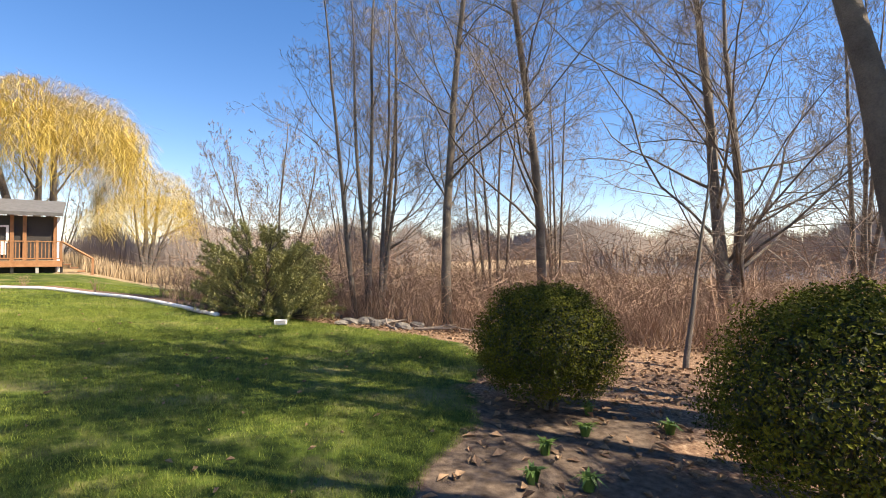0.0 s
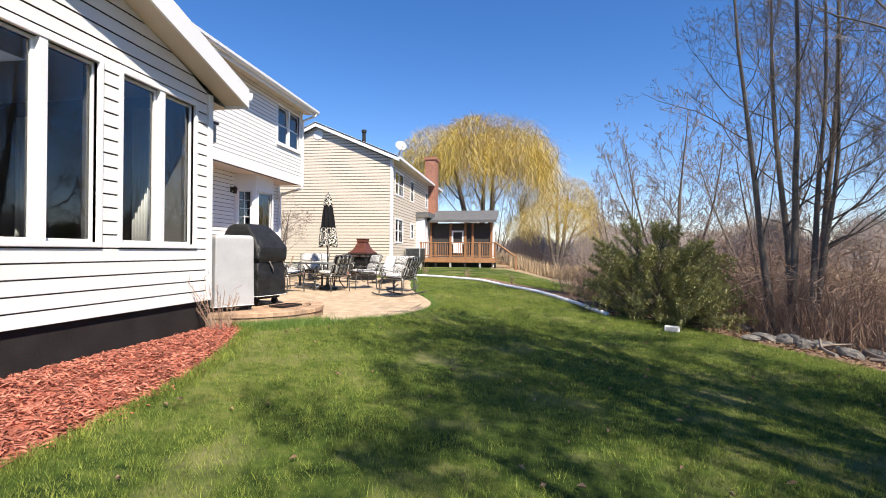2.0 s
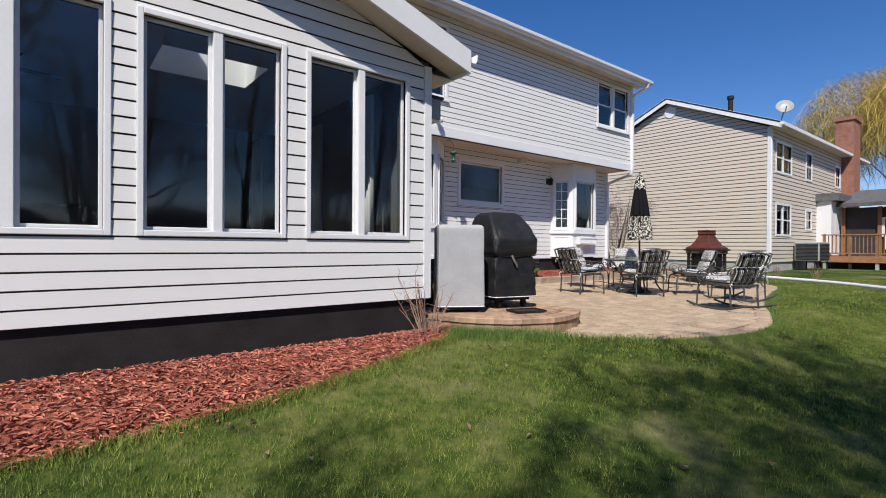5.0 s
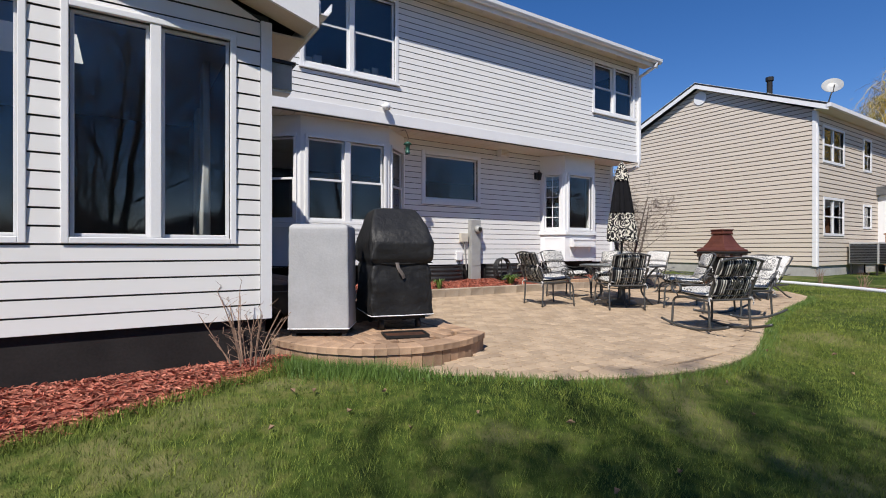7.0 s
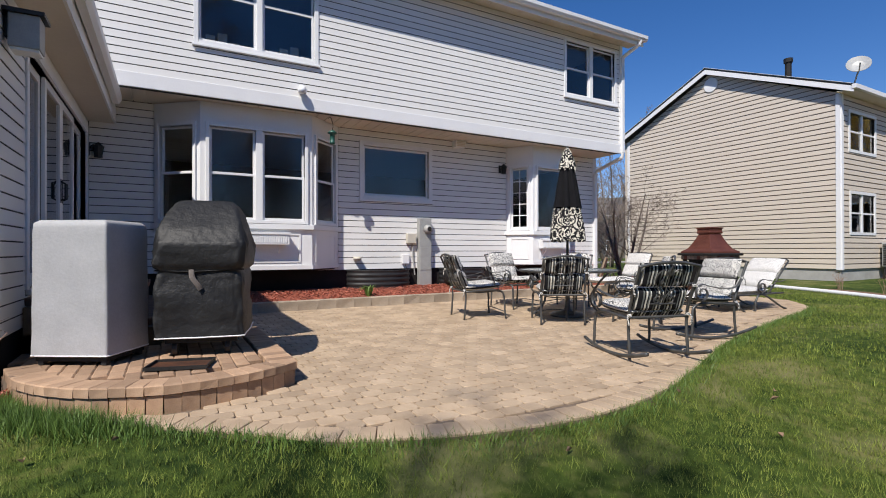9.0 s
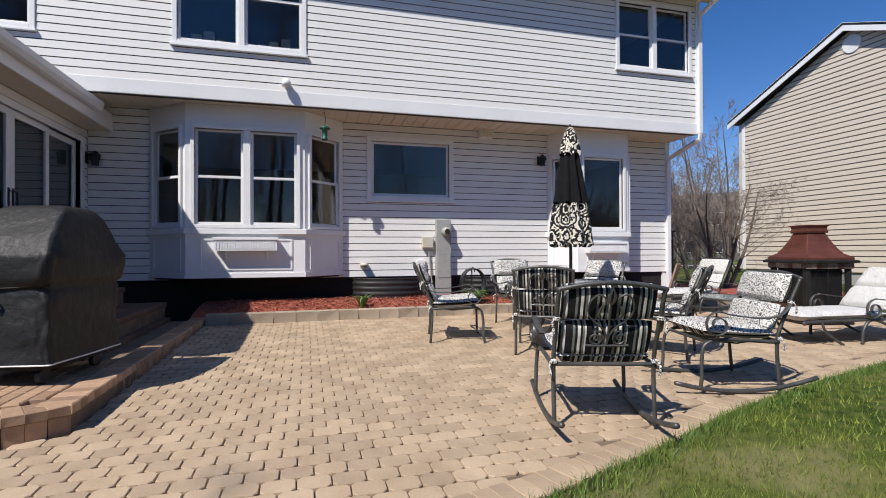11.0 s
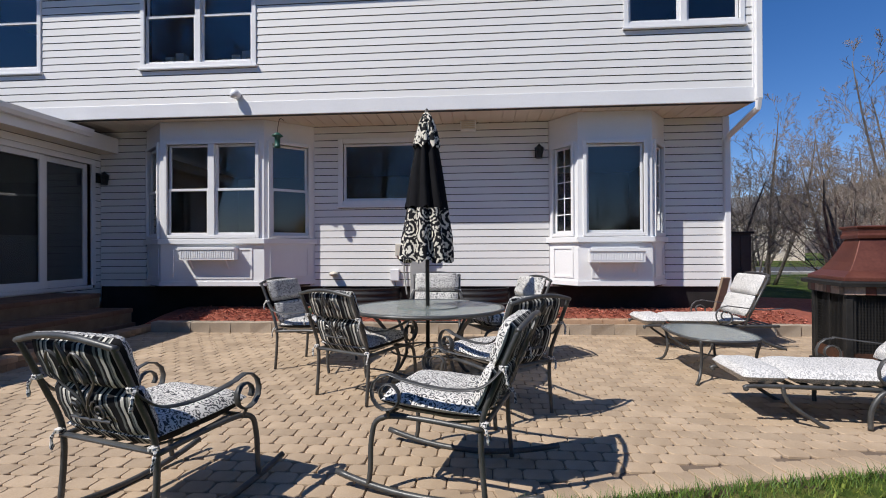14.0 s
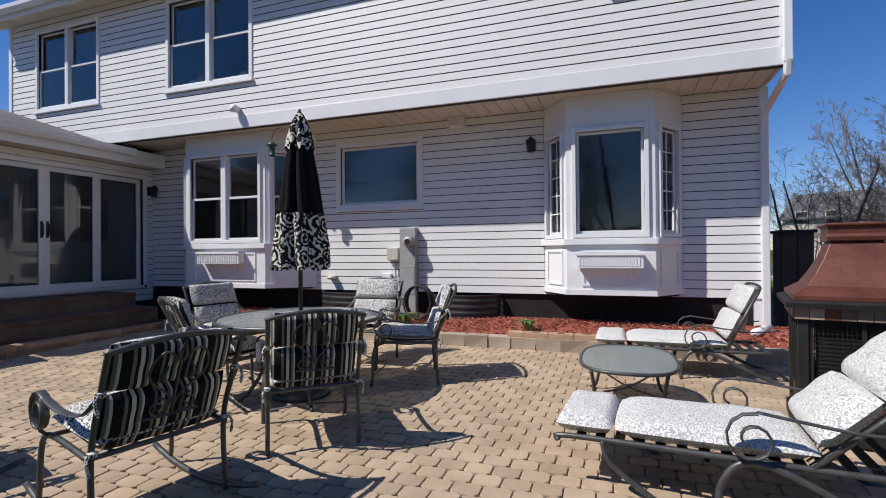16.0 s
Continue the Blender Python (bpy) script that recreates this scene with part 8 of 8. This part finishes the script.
edge_unit = paver_mesh(0.098, 0.196, "edge_paver", 0.08).mesh("edge_paver", PAVER)
for x, y, turn in along(ARC, 0.104):
    w = radians(turn + 90)
    cx, cy = x + 0.10 * math.cos(w), y + 0.10 * math.sin(w)
    if inside(cx, cy, PLATFORM + [(-7.3, 8.5), (-7.3, 6.6)]):
        continue
    part("edge_paver", edge_unit, None, patio, m=pose(cx, cy, patio_z(cx, cy) + rnd.uniform(-0.002, 0.004), 0, 1.15, turn + rnd.uniform(-1.2, 1.2)))


def block_mesh(lx, ly, h, name, rough=0.006, seed=0):
    r = random.Random(seed)
    g = Geo()
    b = 0.008
    pts = []
    for z, k in ((0, 0), (h - b, 0), (h, b)):
        for sx, sy in ((-1, -1), (1, -1), (1, 1), (-1, 1)):
            pts.append((sx * (lx / 2 - k) + r.uniform(-rough, rough), sy * (ly / 2 - k) + r.uniform(-rough, rough), z))
    g.add(pts, [(3, 2, 1, 0)] + [(4 * q + i, 4 * q + (i + 1) % 4, 4 * q + 4 + (i + 1) % 4, 4 * q + 4 + i) for q in (0, 1) for i in range(4)] + [(8, 9, 10, 11)])
    return g.mesh(name, BRICK)


# landing: upright blocks below, coping blocks above
upright = [block_mesh(0.098, 0.06, 0.165, "upright_block", 0.003, s) for s in range(3)]
coping = [block_mesh(0.108, 0.205, 0.062, "coping_block", 0.003, s) for s in range(3)]
face_line = PLATFORM + [(-3.3, 8.5), (-4.4, 8.5), (-7.3, 8.5)]
for i, (x, y, turn) in enumerate(along(face_line, 0.105)):
    w = radians(turn + 90)
    part("upright_block", upright[i % 3], None, steps, m=pose(x + 0.035 * math.cos(w), y + 0.035 * math.sin(w), 0.272, 0, 0, turn))
    part("coping_block", coping[(i * 2) % 3], None, steps, m=pose(x + 0.09 * math.cos(w), y + 0.09 * math.sin(w), 0.438 + rnd.uniform(-0.002, 0.002), 0, 0, turn + rnd.uniform(-1, 1)))
fill = block_mesh(0.197, 0.098, 0.058, "landing_block", 0.002, 5)
inset_line = [(x - 0.22, y) for x, y in PLATFORM]
hub = inset_line + [(-4.3, 8.28), (-4.3, 6.6)]
for i in range(14):
    for j in range(20):
        x, y = -4.25 + i * 0.2 + 0.1 * (j % 2), 6.62 + j * 0.101
        if inside(x + 0.05, y, hub) and y < 8.3:
            part("landing_block", fill, None, steps, m=pose(x, y, 0.438, 0, 0, rnd.uniform(-1, 1)))
tread = block_mesh(0.2, 0.3, 0.068, "tread_block", 0.003, 2)
tread.materials[0] = STEP_SHADED
riser = block_mesh(0.2, 0.09, 0.16, "riser_block", 0.004, 3)
riser.materials[0] = STEP_SHADED
for z, y1, y0 in ((0.50, 8.48, 7.95), (0.72, 7.95, 7.42), (0.95, 7.42, 6.6)):
    for i in range(15):
        x = -7.2 + i * 0.203
        if x > -4.4:
            break
        y = y1 - 0.15
        while y > y0:
            if z > 0.6 or y < 8.2:
                part("tread_block", tread, None, steps, m=pose(x, y - (0.18 if z < 0.6 else 0), z - 0.068, 0, 0, rnd.uniform(-0.5, 0.5)))
            y -= 0.303
        if z > 0.6:
            part("riser_block", riser, None, steps, m=pose(x, y1 - 0.075, z - 0.068 - 0.162, 0, 0, rnd.uniform(-0.8, 0.8)))
# low block kerb in front of the house bed
kerb = thing("block_kerb", pose(0, 0, 0), "low kerb of rough buff wall blocks before the mulch", "kerb", kind="structure")
kb = [block_mesh(0.3, 0.16, 0.2, "kerb_block", 0.012, s) for s in range(4)]
for me in kb:
    me.materials[0] = KERB
cap = block_mesh(0.2, 0.13, 0.07, "cap_brick", 0.004, 9)
for i, (x, y, turn) in enumerate(along([(-6.99, 8.52), (-7.02, 12.0), (-7.02, 17.6), (-6.7, 18.6)], 0.305)):
    part("kerb_block", kb[i % 4], None, kerb, m=pose(x, y + 0.15, 0.36, 0, 0, turn + rnd.uniform(-2, 2)))
    if 14.3 < y < 15.7:
        for k in (-0.1, 0.1):
            part("cap_brick", cap, None, kerb, m=pose(x + 0.01, y + 0.15 + k, 0.555, 0, 0, turn))
